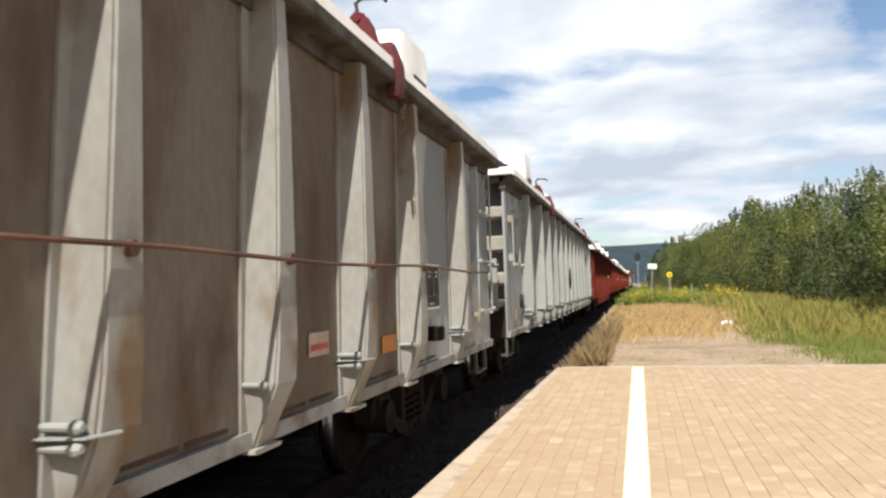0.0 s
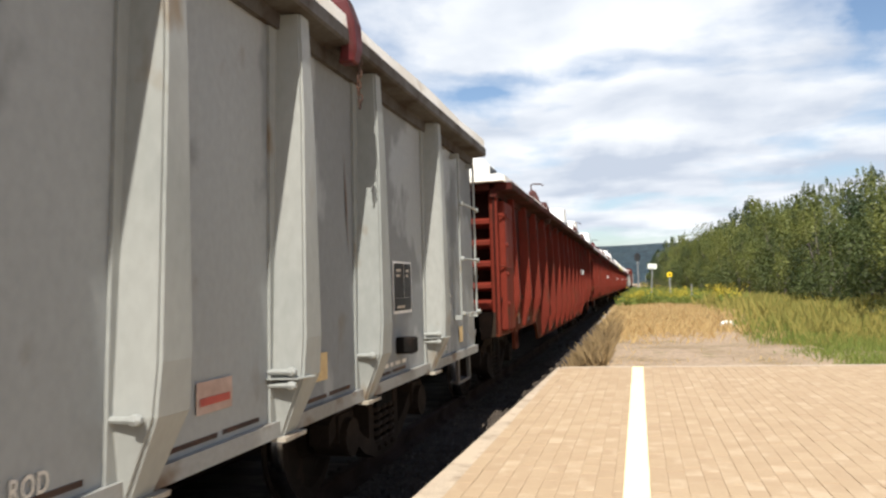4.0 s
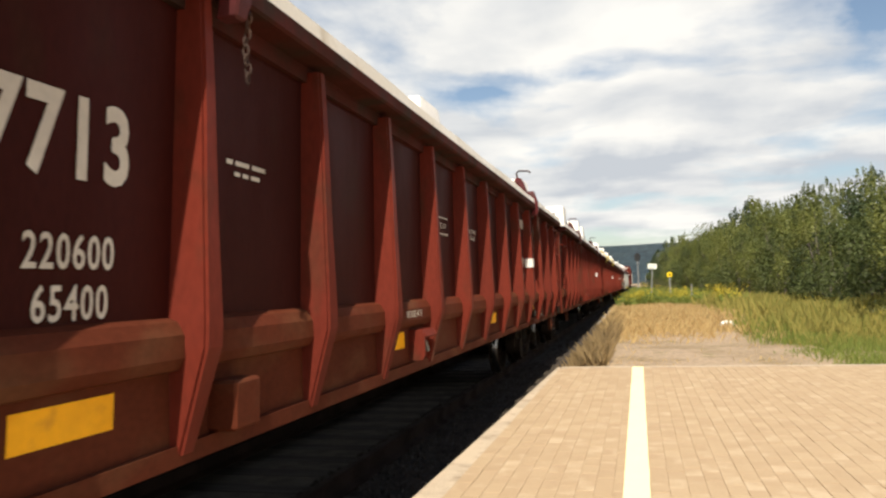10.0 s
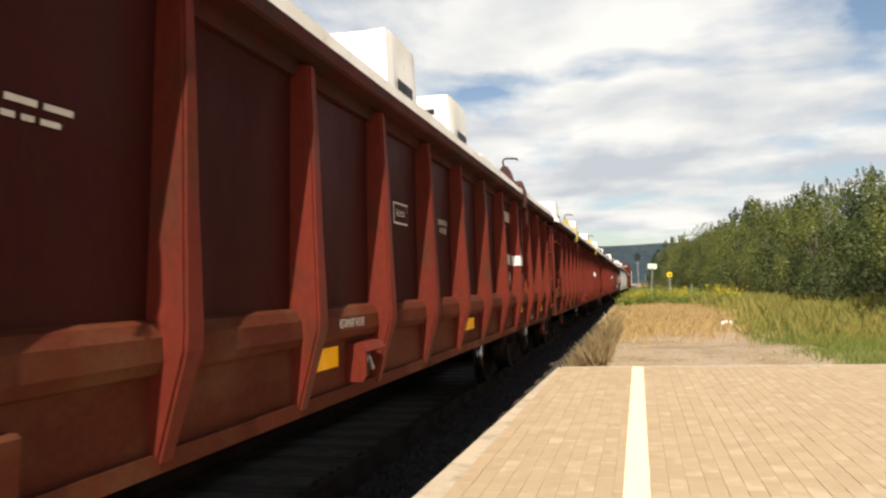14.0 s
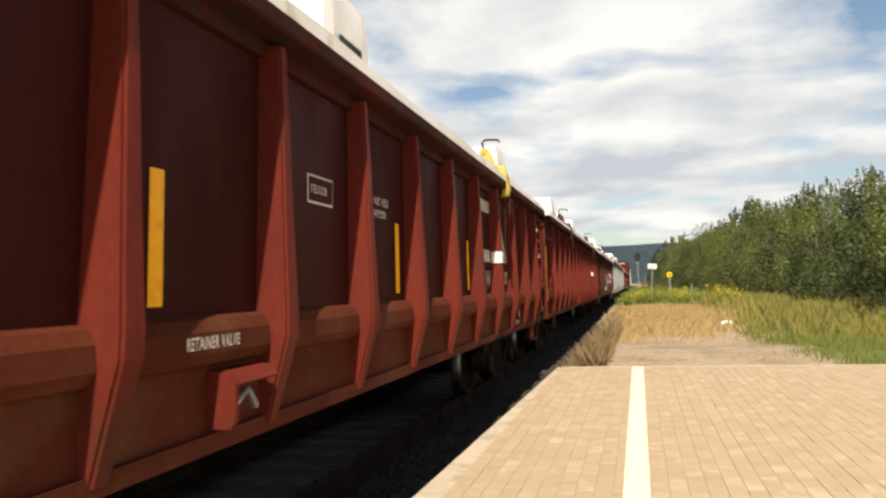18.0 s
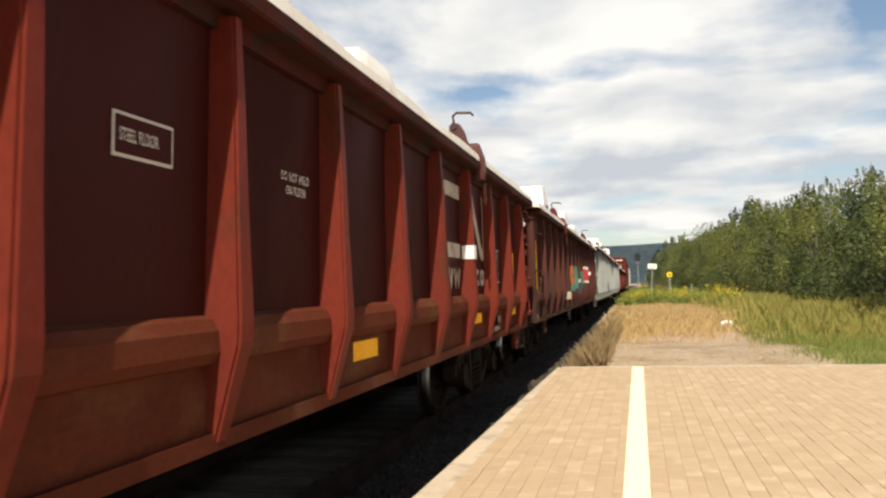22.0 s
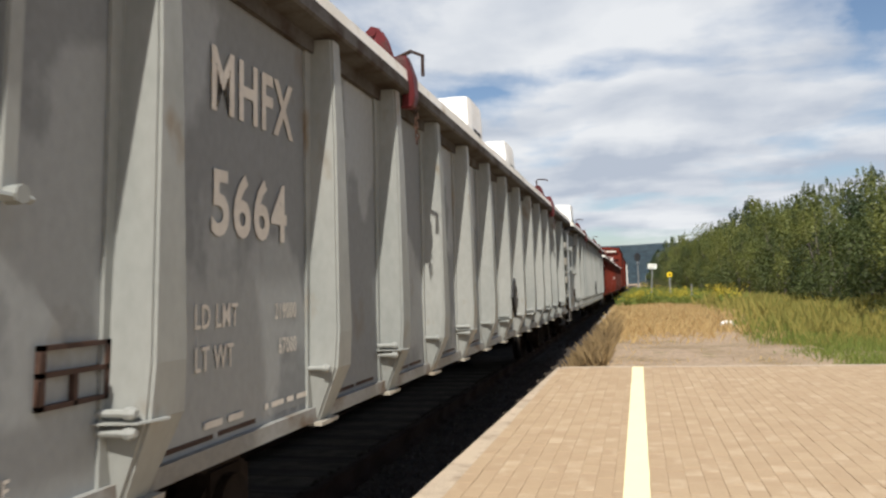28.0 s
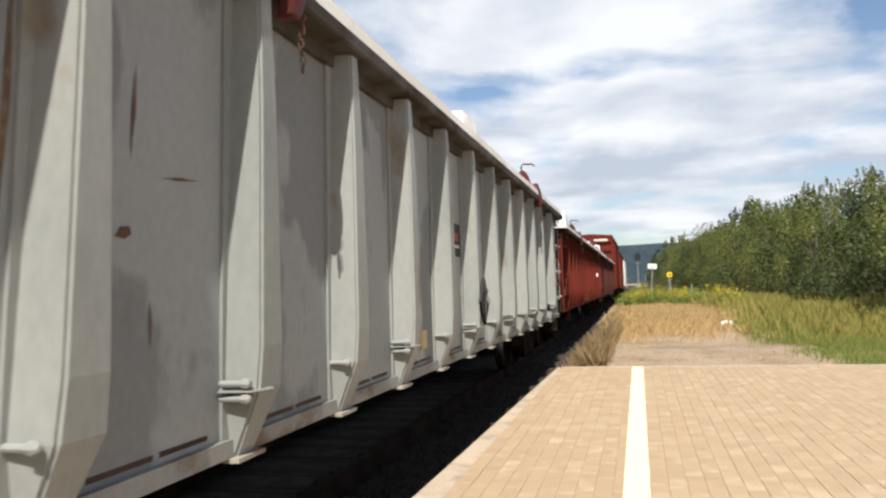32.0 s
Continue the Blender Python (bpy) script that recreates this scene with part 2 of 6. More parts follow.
M_STAIN = surface("rust_stain", (0.13, 0.082, 0.048), (0.09, 0.055, 0.032), (0.20, 0.15, 0.11), rough=0.8, large=6, bump=0)
M_GRIME = surface("black_grime", (0.022, 0.012, 0.009), (0.03, 0.014, 0.01), rough=0.85, bump=0, gloss=0.05)
M_FADED = surface("faded_sticker", (0.42, 0.33, 0.28), (0.36, 0.25, 0.2), rough=0.6, bump=0)
M_GREEN = surface("green_spray_paint", (0.05, 0.16, 0.10), (0.04, 0.12, 0.09), (0.03, 0.05, 0.05), rough=0.6, bump=0)
M_SPRAY_C = surface("cream_spray_paint", (0.36, 0.32, 0.23), (0.28, 0.24, 0.17), (0.12, 0.06, 0.04), rough=0.6, bump=0)
M_SPRAY_O = surface("orange_spray_paint", (0.30, 0.085, 0.03), (0.22, 0.06, 0.025), (0.1, 0.03, 0.02), rough=0.6, bump=0)
M_SPRAY_R = surface("bright_red_spray_paint", (0.36, 0.03, 0.035), (0.28, 0.028, 0.03), rough=0.6, bump=0)
M_SPRAY_B = surface("blue_black_spray_paint", (0.03, 0.035, 0.05), (0.04, 0.04, 0.05), rough=0.6, bump=0)
M_PAVER = surface("tan_paver", (0.40, 0.295, 0.185), (0.355, 0.255, 0.16), (0.45, 0.345, 0.23), rough=0.85, large=1.1, grain=120, bump=0.25,
                  spread=30, lo=0.35, hi=0.65, dirt_lo=0.55, dirt_hi=0.7, fine=0.1)
M_SAND = surface("joint_sand", (0.37, 0.275, 0.18), (0.32, 0.235, 0.155), rough=0.95, grain=150, bump=0.3)
M_CURB = surface("worn_concrete", (0.46, 0.37, 0.27), (0.38, 0.31, 0.23), (0.25, 0.19, 0.13), rough=0.9, large=3, grain=90, bump=0.4)
M_LINE = surface("pale_yellow_line_paint", (0.86, 0.80, 0.46), (0.80, 0.74, 0.46), (0.62, 0.54, 0.36), rough=0.6, large=4, grain=100, bump=0.15,
                 dirt_lo=0.66, dirt_hi=0.8, fine=0.05)
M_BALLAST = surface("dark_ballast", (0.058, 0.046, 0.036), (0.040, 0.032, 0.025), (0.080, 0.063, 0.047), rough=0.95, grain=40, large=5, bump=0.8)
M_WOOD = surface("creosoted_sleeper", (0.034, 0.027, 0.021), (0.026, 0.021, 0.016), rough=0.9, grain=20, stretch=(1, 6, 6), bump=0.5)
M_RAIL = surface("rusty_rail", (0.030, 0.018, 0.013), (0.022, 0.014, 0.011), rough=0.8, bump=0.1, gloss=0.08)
M_GROUND = surface("dry_sandy_ground", (0.32, 0.24, 0.165), (0.25, 0.185, 0.115), (0.18, 0.15, 0.07), rough=0.95, large=0.9, grain=14, bump=0.5,
                   lo=0.45, hi=0.6, dirt_lo=0.57, dirt_hi=0.7, fine=0.25)
M_TRUNK = surface("grey_bark", (0.16, 0.14, 0.12), (0.11, 0.095, 0.08), rough=0.9, grain=25, stretch=(1, 1, 0.3), bump=0.5)
M_LEAF = foliage("leaf_green", (0.050, 0.074, 0.016), (0.115, 0.135, 0.034))
M_LEAF_D = foliage("leaf_dark_green", (0.022, 0.042, 0.013), (0.060, 0.084, 0.024))
M_LEAF_Y = foliage("leaf_olive", (0.10, 0.122, 0.022), (0.18, 0.19, 0.042))
M_LEAF_B = foliage("leaf_brownish", (0.075, 0.08, 0.028), (0.13, 0.13, 0.048))
M_STRAW = foliage("dry_grass_blade", (0.42, 0.27, 0.11), (0.66, 0.50, 0.24), rough=0.8)
M_GRASS = foliage("green_grass_blade", (0.11, 0.165, 0.025), (0.26, 0.28, 0.06), rough=0.8)
M_OLIVE = foliage("olive_grass_blade", (0.16, 0.18, 0.035), (0.42, 0.34, 0.09), rough=0.8)
M_WEED = foliage("brown_weed_blade", (0.18, 0.125, 0.06), (0.40, 0.28, 0.13), rough=0.85)
M_BLOOM = foliage("goldenrod_bloom", (0.46, 0.35, 0.03), (0.66, 0.52, 0.05), rough=0.8)
# forest colour shifted to blue: the haze of distance is painted in
M_HILL = surface("forested_hill", (0.024, 0.038, 0.046), (0.032, 0.046, 0.053), (0.020, 0.032, 0.042), rough=1.0, large=0.02, grain=0.12, bump=0, fine=0.4)
M_POST = surface("galvanised_post", (0.30, 0.31, 0.31), (0.22, 0.23, 0.23), rough=0.5, metal=0.4, bump=0.05)
M_SIGNY = surface("yellow_sign_sheet", (0.85, 0.62, 0.02), (0.8, 0.56, 0.02), rough=0.4, bump=0)
M_SIGNW = surface("white_sign_sheet", (0.72, 0.76, 0.70), (0.66, 0.70, 0.64), rough=0.4, bump=0)


# ---------------------------------------------------------------- mesh helpers
def box(bm, x0, x1, y0, y1, z0, z1):
    v = [bm.verts.new(p) for p in ((x0, y0, z0), (x1, y0, z0), (x1, y1, z0), (x0, y1, z0),
                                   (x0, y0, z1), (x1, y0, z1), (x1, y1, z1), (x0, y1, z1))]
    for f in ((3, 2, 1, 0), (4, 5, 6, 7), (0, 1, 5, 4), (1, 2, 6, 5), (2, 3, 7, 6), (3, 0, 4, 7)):
        bm.faces.new([v[i] for i in f])
    return v


def loft(bm, rings, closed=True, caps=True):
    """Skin a row of rings of 3D points, each with the same count."""
    vs = [[bm.verts.new(p) for p in r] for r in rings]
    n = len(vs[0])
    for a, b in zip(vs, vs[1:]):
        for i in range(n if closed else n - 1):
            j = (i + 1) % n
            bm.faces.new((a[i], a[j], b[j], b[i]))
    if caps and closed:
        bm.faces.new(vs[0][::-1])
        bm.faces.new(vs[-1])
    return vs


def tube(bm, points, r, n=8):
    """A round bar along a polyline."""
    pts = [Vector(p) for p in points]
    rings = []
    for i, p in enumerate(pts):
        d = (pts[min(i + 1, len(pts) - 1)] - pts[max(i - 1, 0)]).normalized()
        a = d.orthogonal().normalized() if abs(d.z) > 0.9 else d.cross(Vector((0, 0, 1))).normalized()
        b = d.cross(a).normalized()
        if rings and (Vector(rings[-1][0]) - pts[i - 1]).dot(a) < 0 and abs((Vector(rings[-1][0]) - pts[i - 1]).normalized().dot(a)) > 0.7:
            a, b = -a, -b
        rings.append([p + (a * cos(2 * pi * k / n) + b * sin(2 * pi * k / n)) * r for k in range(n)])
    loft(bm, rings)


def disc(bm, centre, r0, x0, x1, n=20, axis="x", r1=None):
    r1 = r0 if r1 is None else r1
    rings = []
    for x, r in ((x0, r0), (x1, r1)):
        ring = []
        for k in range(n):
            c, s = cos(2 * pi * k / n) * r, sin(2 * pi * k / n) * r
            if axis == "x":
                ring.append((centre[0] + x, centre[1] + c, centre[2] + s))
            elif axis == "y":
                ring.append((centre[0] + c, centre[1] + x, centre[2] + s))
            else:
                ring.append((centre[0] + c, centre[1] + s, centre[2] + x))
        rings.append(ring)
    loft(bm, rings)


def prism(bm, profile, y0, y1):
    """A profile of (x, z) points drawn out along y."""
    loft(bm, [[(x, y0, z) for x, z in profile], [(x, y1, z) for x, z in profile]])


def mesh_of(name, bm, material, smooth=False):
    bmesh.ops.recalc_face_normals(bm, faces=bm.faces)
    me = bpy.data.meshes.new(name)
    bm.to_mesh(me)
    bm.free()
    me.materials.append(material)
    if smooth:
        me.polygons.foreach_set("use_smooth", [True] * len(me.polygons))
    return me


def part(name, bm, material, parent=None, label="", at=None, smooth=False):
    ob = new(name, mesh_of(name, bm, material, smooth))
    if parent:
        ob.parent = parent
    if label:
        ob["label"] = label
    if at:
        ob.location = at
    return ob


def shared(name, me, parent, at=(0, 0, 0), label="", turn=0):
    ob = new(name, me)
    ob.parent = parent
    ob.location = at
    if turn:
        ob.rotation_euler = (0, 0, turn)
    if label:
        ob["label"] = label
    return ob


def empty(name, label, category, group="", kind=""):
    ob = new(name)
    ob.empty_display_size = 0.3
    return tagged(ob, label, category, group, kind)


def bevelled(bm, w, seg=1):
    bmesh.ops.bevel(bm, geom=list(bm.edges), offset=w, segments=seg, affect="EDGES", clamp_overlap=True)


LETTER_CACHE = {}


def lettering(text, size, wide=1.0, bold=0.0):
    """A flat mesh of the words in the built-in font, size = height of capitals; baseline left at the origin, facing +z."""
    key = (text, size, wide, bold)
    if key not in LETTER_CACHE:
        cu = bpy.data.curves.new("lettering", "FONT")
        cu.body, cu.size, cu.offset, cu.extrude = text, size / 0.69, bold + 0.020 * size, 0.0
        cu.space_character = 1.12
        cu.resolution_u = 3
        tmp = bpy.data.objects.new("lettering", cu)
        me = bpy.data.meshes.new_from_object(tmp)
        bpy.data.objects.remove(tmp)
        for v in me.vertices:
            v.co.x *= wide * 0.85
        LETTER_CACHE[key] = me
    return LETTER_CACHE[key]


def paint(name, me, parent, m, material, label=""):
    """Hang a flat painted shape on a thing at pose m."""
    if not me.materials:
        me.materials.append(material)
    ob = new(name, me)
    ob.parent = parent
    ob.matrix_basis = m
    if label:
        ob["label"] = label
    return ob


# ---------------------------------------------------------------- the train: sizes
TRACK_X = -3.08
Y0 = 0.12            # the near end of the body
LB = 17.24           # body length
RAIL_Z = -0.10       # top of the rails
KY = 1.038           # spacing of the marks along a side
HALVES = {}          # car: middle of the car to its side sheets
PITCH = 18.25        # car to car, coupled
V0, ACC = 4.781, 0.00756


# the train surges a little on its couplings: seconds and metres ahead of the even run
SURGE = ((0, 0.035), (1, 0.015), (2, 0.06), (3, 0.04), (4, 0.047), (5.5, 0.10), (7, 0.12), (8, -0.12), (9, -0.08), (10, -0.05), (11, -0.05), (12, -0.06), (13, -0.08),
         (14.5, -0.04), (16, 0.0), (17, 0.01), (18, 0.01), (19, -0.055), (20, -0.03), (21, 0.07), (22, -0.015), (23, -0.09), (24, -0.07), (25.5, 0.0), (26.5, 0.06),
         (27, 0.13), (28, -0.09), (29, -0.02), (30, 0.06), (31, 0.015), (32, 0.11))


def run(t):
    """How far the train has gone."""
    surge = SURGE[-1][1]
    for (t0, d0), (t1, d1) in zip(SURGE, SURGE[1:]):
        if t0 <= t < t1:
            surge = d0 + (d1 - d0) * (1 - cos(pi * (t - t0) / (t1 - t0))) / 2
    return V0 * t + 0.5 * ACC * t * t + surge


def car_y(n, t):
    """World y of the near end of car n."""
    return (START[n] if n < 10 else START[9] + PITCH * (n - 9)) - run(t)


RED_RIBS = [0.95 + 1.108 * k for k in range(15)]
GREY_RIBS = [1.575] + [3.096 + 1.0887 * k for k in range(11)] + [15.494]
# near ends of the first ten cars at the start; the slack in the couplings differs
START = (-8.67, 9.70, 28.18, 46.39, 64.64, 82.87, 101.05, 119.21, 137.41, 155.74)


def wheelset_mesh():
    bm = bmesh.new()
    tube(bm, [(-1.0, 0, 0), (1.0, 0, 0)], 0.075, 10)
    axle = mesh_of("axle", bm, M_DARK)
    bm = bmesh.new()
    prof = [(-0.065, 0.36), (-0.065, 0.42), (0.05, 0.425), (0.06, 0.45), (0.075, 0.45), (0.075, 0.36), (0.02, 0.34), (0.0, 0.16), (0.09, 0.12),
            (0.09, 0.07), (-0.09, 0.07), (-0.09, 0.13), (-0.03, 0.16), (-0.01, 0.34)]
    n = 32
    rings = [[(x, r * cos(2 * pi * k / n), r * sin(2 * pi * k / n)) for x, r in prof] for k in range(n)]
    loft(bm, rings + [rings[0]], caps=False)
    bmesh.ops.remove_doubles(bm, verts=bm.verts, dist=1e-5)
    wheel = mesh_of("wheel", bm, M_TRUCK)
    bm = bmesh.new()
    rings = [[(x, r * cos(2 * pi * k / n), r * sin(2 * pi * k / n)) for x, r in ((-0.06, 0.4215), (0.045, 0.4265), (0.045, 0.40), (-0.06, 0.40))] for k in range(n)]
    loft(bm, rings + [rings[0]], caps=False)
    bmesh.ops.remove_doubles(bm, verts=bm.verts, dist=1e-5)
    return axle, wheel, mesh_of("tread", bm, M_TREAD, True)


AXLE_ME, WHEEL_ME, TREAD_ME = wheelset_mesh()


def side_frame_mesh():
    """The cast frame of a truck, seen from its side, with two openings round the springs."""
    bm = bmesh.new()
    x0, x1 = -0.07, 0.07
    loft(bm, [[(x0, y, z - h), (x1, y, z - h), (x1, y, z + h), (x0, y, z + h)] for y, z, h in
              ((-1.12, 0.47, 0.07), (-0.95, 0.56, 0.08), (-0.6, 0.70, 0.08), (0, 0.74, 0.09), (0.6, 0.70, 0.08), (0.95, 0.56, 0.08), (1.12, 0.47, 0.07))])
    loft(bm, [[(x0, y, z - h), (x1, y, z - h), (x1, y, z + h), (x0, y, z + h)] for y, z, h in
              ((-0.8, 0.50, 0.06), (-0.45, 0.28, 0.06), (-0.2, 0.20, 0.06), (0.2, 0.20, 0.06), (0.45, 0.28, 0.06), (0.8, 0.50, 0.06))])
    for s in (-1, 1):
        box(bm, x0, x1, s * 0.30 - 0.05, s * 0.30 + 0.05, 0.22, 0.70)
        disc(bm, (0.0, s * 0.865, 0.42), 0.13, -0.1, 0.14, 14)
        box(bm, -0.09, 0.09, s * 0.865 - 0.14, s * 0.865 + 0.14, 0.40, 0.58)
    return mesh_of("side_frame", bm, M_TRUCK)


def spring_mesh():
    bm = bmesh.new()
    pts = [(0.08 * cos(a), 0.08 * sin(a), 0.20 + 0.30 * a / (2 * pi * 5)) for a in [2 * pi * 5 * i / 60 for i in range(61)]]
    tube(bm, pts, 0.020, 6)
    return mesh_of("spring", bm, M_TRUCK, True)


SIDE_FRAME_ME, SPRING_ME = side_frame_mesh(), spring_mesh()


def running_gear(car, yc):
    """One truck of a car, its middle at yc: frames, springs, bolster, brake beams, two wheelsets."""
    for s in (-1, 1):
        fr = shared("side_frame", SIDE_FRAME_ME, car, (s * 1.02, yc, RAIL_Z), turn=0 if s > 0 else pi)
        for k in (-0.15, 0.0, 0.15):
            shared("spring", SPRING_ME, fr, (0, k, 0))
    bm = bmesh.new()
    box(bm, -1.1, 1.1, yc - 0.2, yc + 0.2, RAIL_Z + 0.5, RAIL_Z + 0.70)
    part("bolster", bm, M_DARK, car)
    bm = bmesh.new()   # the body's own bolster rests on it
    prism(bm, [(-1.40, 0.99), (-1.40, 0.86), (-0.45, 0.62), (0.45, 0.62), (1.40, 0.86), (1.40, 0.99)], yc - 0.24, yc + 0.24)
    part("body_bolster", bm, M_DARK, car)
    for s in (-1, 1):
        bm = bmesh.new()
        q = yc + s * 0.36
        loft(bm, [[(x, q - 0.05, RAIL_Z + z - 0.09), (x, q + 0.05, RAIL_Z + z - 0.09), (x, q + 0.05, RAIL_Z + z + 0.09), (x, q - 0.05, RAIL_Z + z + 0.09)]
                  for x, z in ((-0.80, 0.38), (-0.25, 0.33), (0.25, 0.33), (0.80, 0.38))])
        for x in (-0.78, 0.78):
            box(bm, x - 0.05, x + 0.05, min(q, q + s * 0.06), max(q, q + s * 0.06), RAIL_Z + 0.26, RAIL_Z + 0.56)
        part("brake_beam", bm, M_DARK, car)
    for s in (-1, 1):
        w = new("wheelset")
        w.parent = car
        w.location = (0, yc + s * 0.865, RAIL_Z + 0.425)
        shared("axle", AXLE_ME, w)
        for q in (-1, 1):
            wh = shared("wheel", WHEEL_ME, w, (q * 0.78, 0, 0), turn=0 if q < 0 else pi)
            shared("tread", TREAD_ME, w, (q * 0.78, 0, 0), "polished steel tread", turn=0 if q < 0 else pi)


def coupler(car, y, s):
    """A knuckle coupler with its draft sill and hose at one end; s: the way it points along y."""
    bm = bmesh.new()
    box(bm, -0.16, 0.16, min(y, y - s * 2.2), max(y, y - s * 2.2), 0.72, 1.0)
    part("draft_sill", bm, M_DARK, car)
    bm = bmesh.new()
    loft(bm, [[(-w, y + s * d, 0.86 - h), (w, y + s * d, 0.86 - h), (w, y + s * d, 0.86 + h), (-w, y + s * d, 0.86 + h)]
              for d, w, h in ((-0.2, 0.08, 0.08), (0.34, 0.08, 0.08), (0.40, 0.15, 0.14), (0.55, 0.16, 0.14), (0.62, 0.09, 0.12))])
    bevelled(bm, 0.015)
    part("coupler", bm, M_IRON, car)
    bm = bmesh.new()
    tube(bm, [(0.42, y - s * 0.1, 0.72), (0.42, y + s * 0.15, 0.70), (0.38, y + s * 0.35, 0.52), (0.30, y + s * 0.55, 0.42), (0.2, y + s * 0.62, 0.43)], 0.03, 8)
    part("brake_hose", bm, M_BLACK, car)


def rib_mesh(name, material, rows, flange=0.0):
    """An upright side post: rows of z, half width along y and depth from the sheet."""
    bm = bmesh.new()
    loft(bm, [[(-0.004, -w * 1.25, z), (d, -w, z), (d, w, z), (-0.004, w * 1.25, z)] for z, w, d in rows])
    bmesh.ops.recalc_face_normals(bm, faces=bm.faces)
    ed = [e for e in bm.edges if all(v.co.x > 0.02 for v in e.verts) and abs(e.verts[0].co.z - e.verts[1].co.z) > 0.02]
    bmesh.ops.bevel(bm, geom=ed, offset=0.012, segments=2, affect="EDGES")
    if flange:
        box(bm, 0.0, 0.014, -flange, flange, rows[-1][0] + 0.02, rows[0][0])
    return mesh_of(name, bm, material)


def ladder(car, x, y0, y1, z0, z1, rungs, material, stiles=True, thick=0.02, top=0.0):
    """Side ladder: two stiles and round rungs, standing off the sheet; the stiles may rise past the last rung."""
    st = []
    top = top or z1
    for y in (y0, y1) if stiles else (y0,):
        bm = bmesh.new()
        box(bm, x + 0.06, x + 0.075, y - thick, y + thick, z0, top)
        box(bm, x, x + 0.06, y - thick, y + thick, top - 0.04, top)
        box(bm, x, x + 0.06, y - thick, y + thick, z0, z0 + 0.04)
        st.append(part("ladder_stile", bm, material, car))
    bm = bmesh.new()
    tube(bm, [(x + 0.09, y0 - 0.02, 0), (x + 0.10, (y0 + y1) / 2, 0.0), (x + 0.09, y1 + 0.02, 0)], 0.011, 6)
    for y in (y0, y1):
        disc(bm, (x + (0.075 if stiles else 0.0), y, 0), 0.022, 0, 0.03 if stiles else 0.10, 8)
    me = mesh_of("ladder_rung", bm, material)
    for k in range(rungs):
        shared("ladder_rung", me, car, (0, 0, z0 + 0.05 + (z1 - z0 - 0.1) * k / max(rungs - 1, 1)))


def grab_iron(car, pts, material, r=0.012):
    bm = bmesh.new()
    tube(bm, pts, r, 6)
    part("grab_iron", bm, material, car)


def sill_step(car, x, y, material, z=0.80, drop=0.38, w=0.34):
    bm = bmesh.new()
    tube(bm, [(x, y - w / 2, z), (x, y - w / 2, z - drop + 0.03), (x, y - w / 2 + 0.03, z - drop), (x, y + w / 2 - 0.03, z - drop), (x, y + w / 2, z - drop + 0.03), (x, y + w / 2, z)], 0.018, 6)
    part("sill_step", bm, material, car)


def clamp(car, y, z, material, hook_up=True):
    """A hinged load clamp on the top chord: tongue, jaw, hook and chain."""
    x = 1.48
    y *= KY
    bm = bmesh.new()
    shape = [(0.06, 0.0), (0.10, 0.05), (0.07, 0.13), (0.02, 0.20), (-0.01, 0.30), (-0.05, 0.37), (-0.11, 0.39), (-0.15, 0.35), (-0.14, 0.26), (-0.09, 0.15), (-0.06, 0.0)]
    for q in (-0.05, 0.03):
        loft(bm, [[(x + a, yy, z + b) for a, b in shape] for yy in (y + q, y + q + 0.02)])
    for a, b, r in ((0.03, 0.08, 0.028), (-0.06, 0.20, 0.022), (-0.095, 0.34, 0.024)):
        disc(bm, (x + a, y - 0.065, z + b), r, 0, 0.13, 10, "y")
    body = part("load_clamp", bm, material, car, "hinged steel clamp on the top chord")
    bm = bmesh.new()
    loft(bm, [[(x + 0.10 + dx - 0.045, y - h, zz), (x + 0.10 + dx + 0.045, y - h, zz), (x + 0.10 + dx + 0.045, y + h, zz), (x + 0.10 + dx - 0.045, y + h, zz)]
              for zz, dx, h in ((z - 0.20, 0.03, 0.04), (z - 0.12, 0.05, 0.055), (z + 0.02, 0.04, 0.065), (z + 0.14, 0.0, 0.06), (z + 0.17, -0.01, 0.03))])
    bevelled(bm, 0.01)
    disc(bm, (x + 0.0, y - 0.09, z + 0.10), 0.035, 0, 0.18, 10, "y")
    part("clamp_jaw", bm, material, body)
    bm = bmesh.new()
    if hook_up:
        tube(bm, [(x - 0.10, y, z + 0.34), (x - 0.12, y, z + 0.46), (x - 0.08, y, z + 0.49), (x + 0.06, y, z + 0.48), (x + 0.09, y, z + 0.45)], 0.014, 6)
    else:
        tube(bm, [(x + 0.05, y, z + 0.16), (x + 0.16, y, z + 0.20), (x + 0.24, y, z + 0.16), (x + 0.24, y, z + 0.02)], 0.014, 6)
    part("clamp_hook", bm, M_IRON, body, "bent dark steel hook")
    bm = bmesh.new()
    p = Vector((x + 0.17, y + 0.05, z - 0.14))
    for k in range(9):
        c = p + Vector((0.004 * (k % 2), 0.012 * sin(k), -0.034 * k))
        a = (0.012, 0) if k % 2 else (0, 0.012)
        ring = [c + Vector((a[0] * cos(2 * pi * j / 8), a[1] * cos(2 * pi * j / 8), 0.024 * sin(2 * pi * j / 8))) for j in range(9)]
        tube(bm, ring, 0.005, 4)
    part("clamp_chain", bm, M_IRON, body)


def chord_mesh(name, material, z1, h, d):
    """Top chord: a rolled angle with a lip, along the whole side."""
    bm = bmesh.new()
    prism(bm, [(-0.05, z1 - h), (0.03, z1 - h), (0.034, z1 - 0.095), (d - 0.012, z1 - 0.088), (d, z1 - 0.076), (d, z1 - 0.008), (d - 0.008, z1), (-0.05, z1)], Y0 - 0.03, LB + 0.03)
    return mesh_of(name, bm, material)


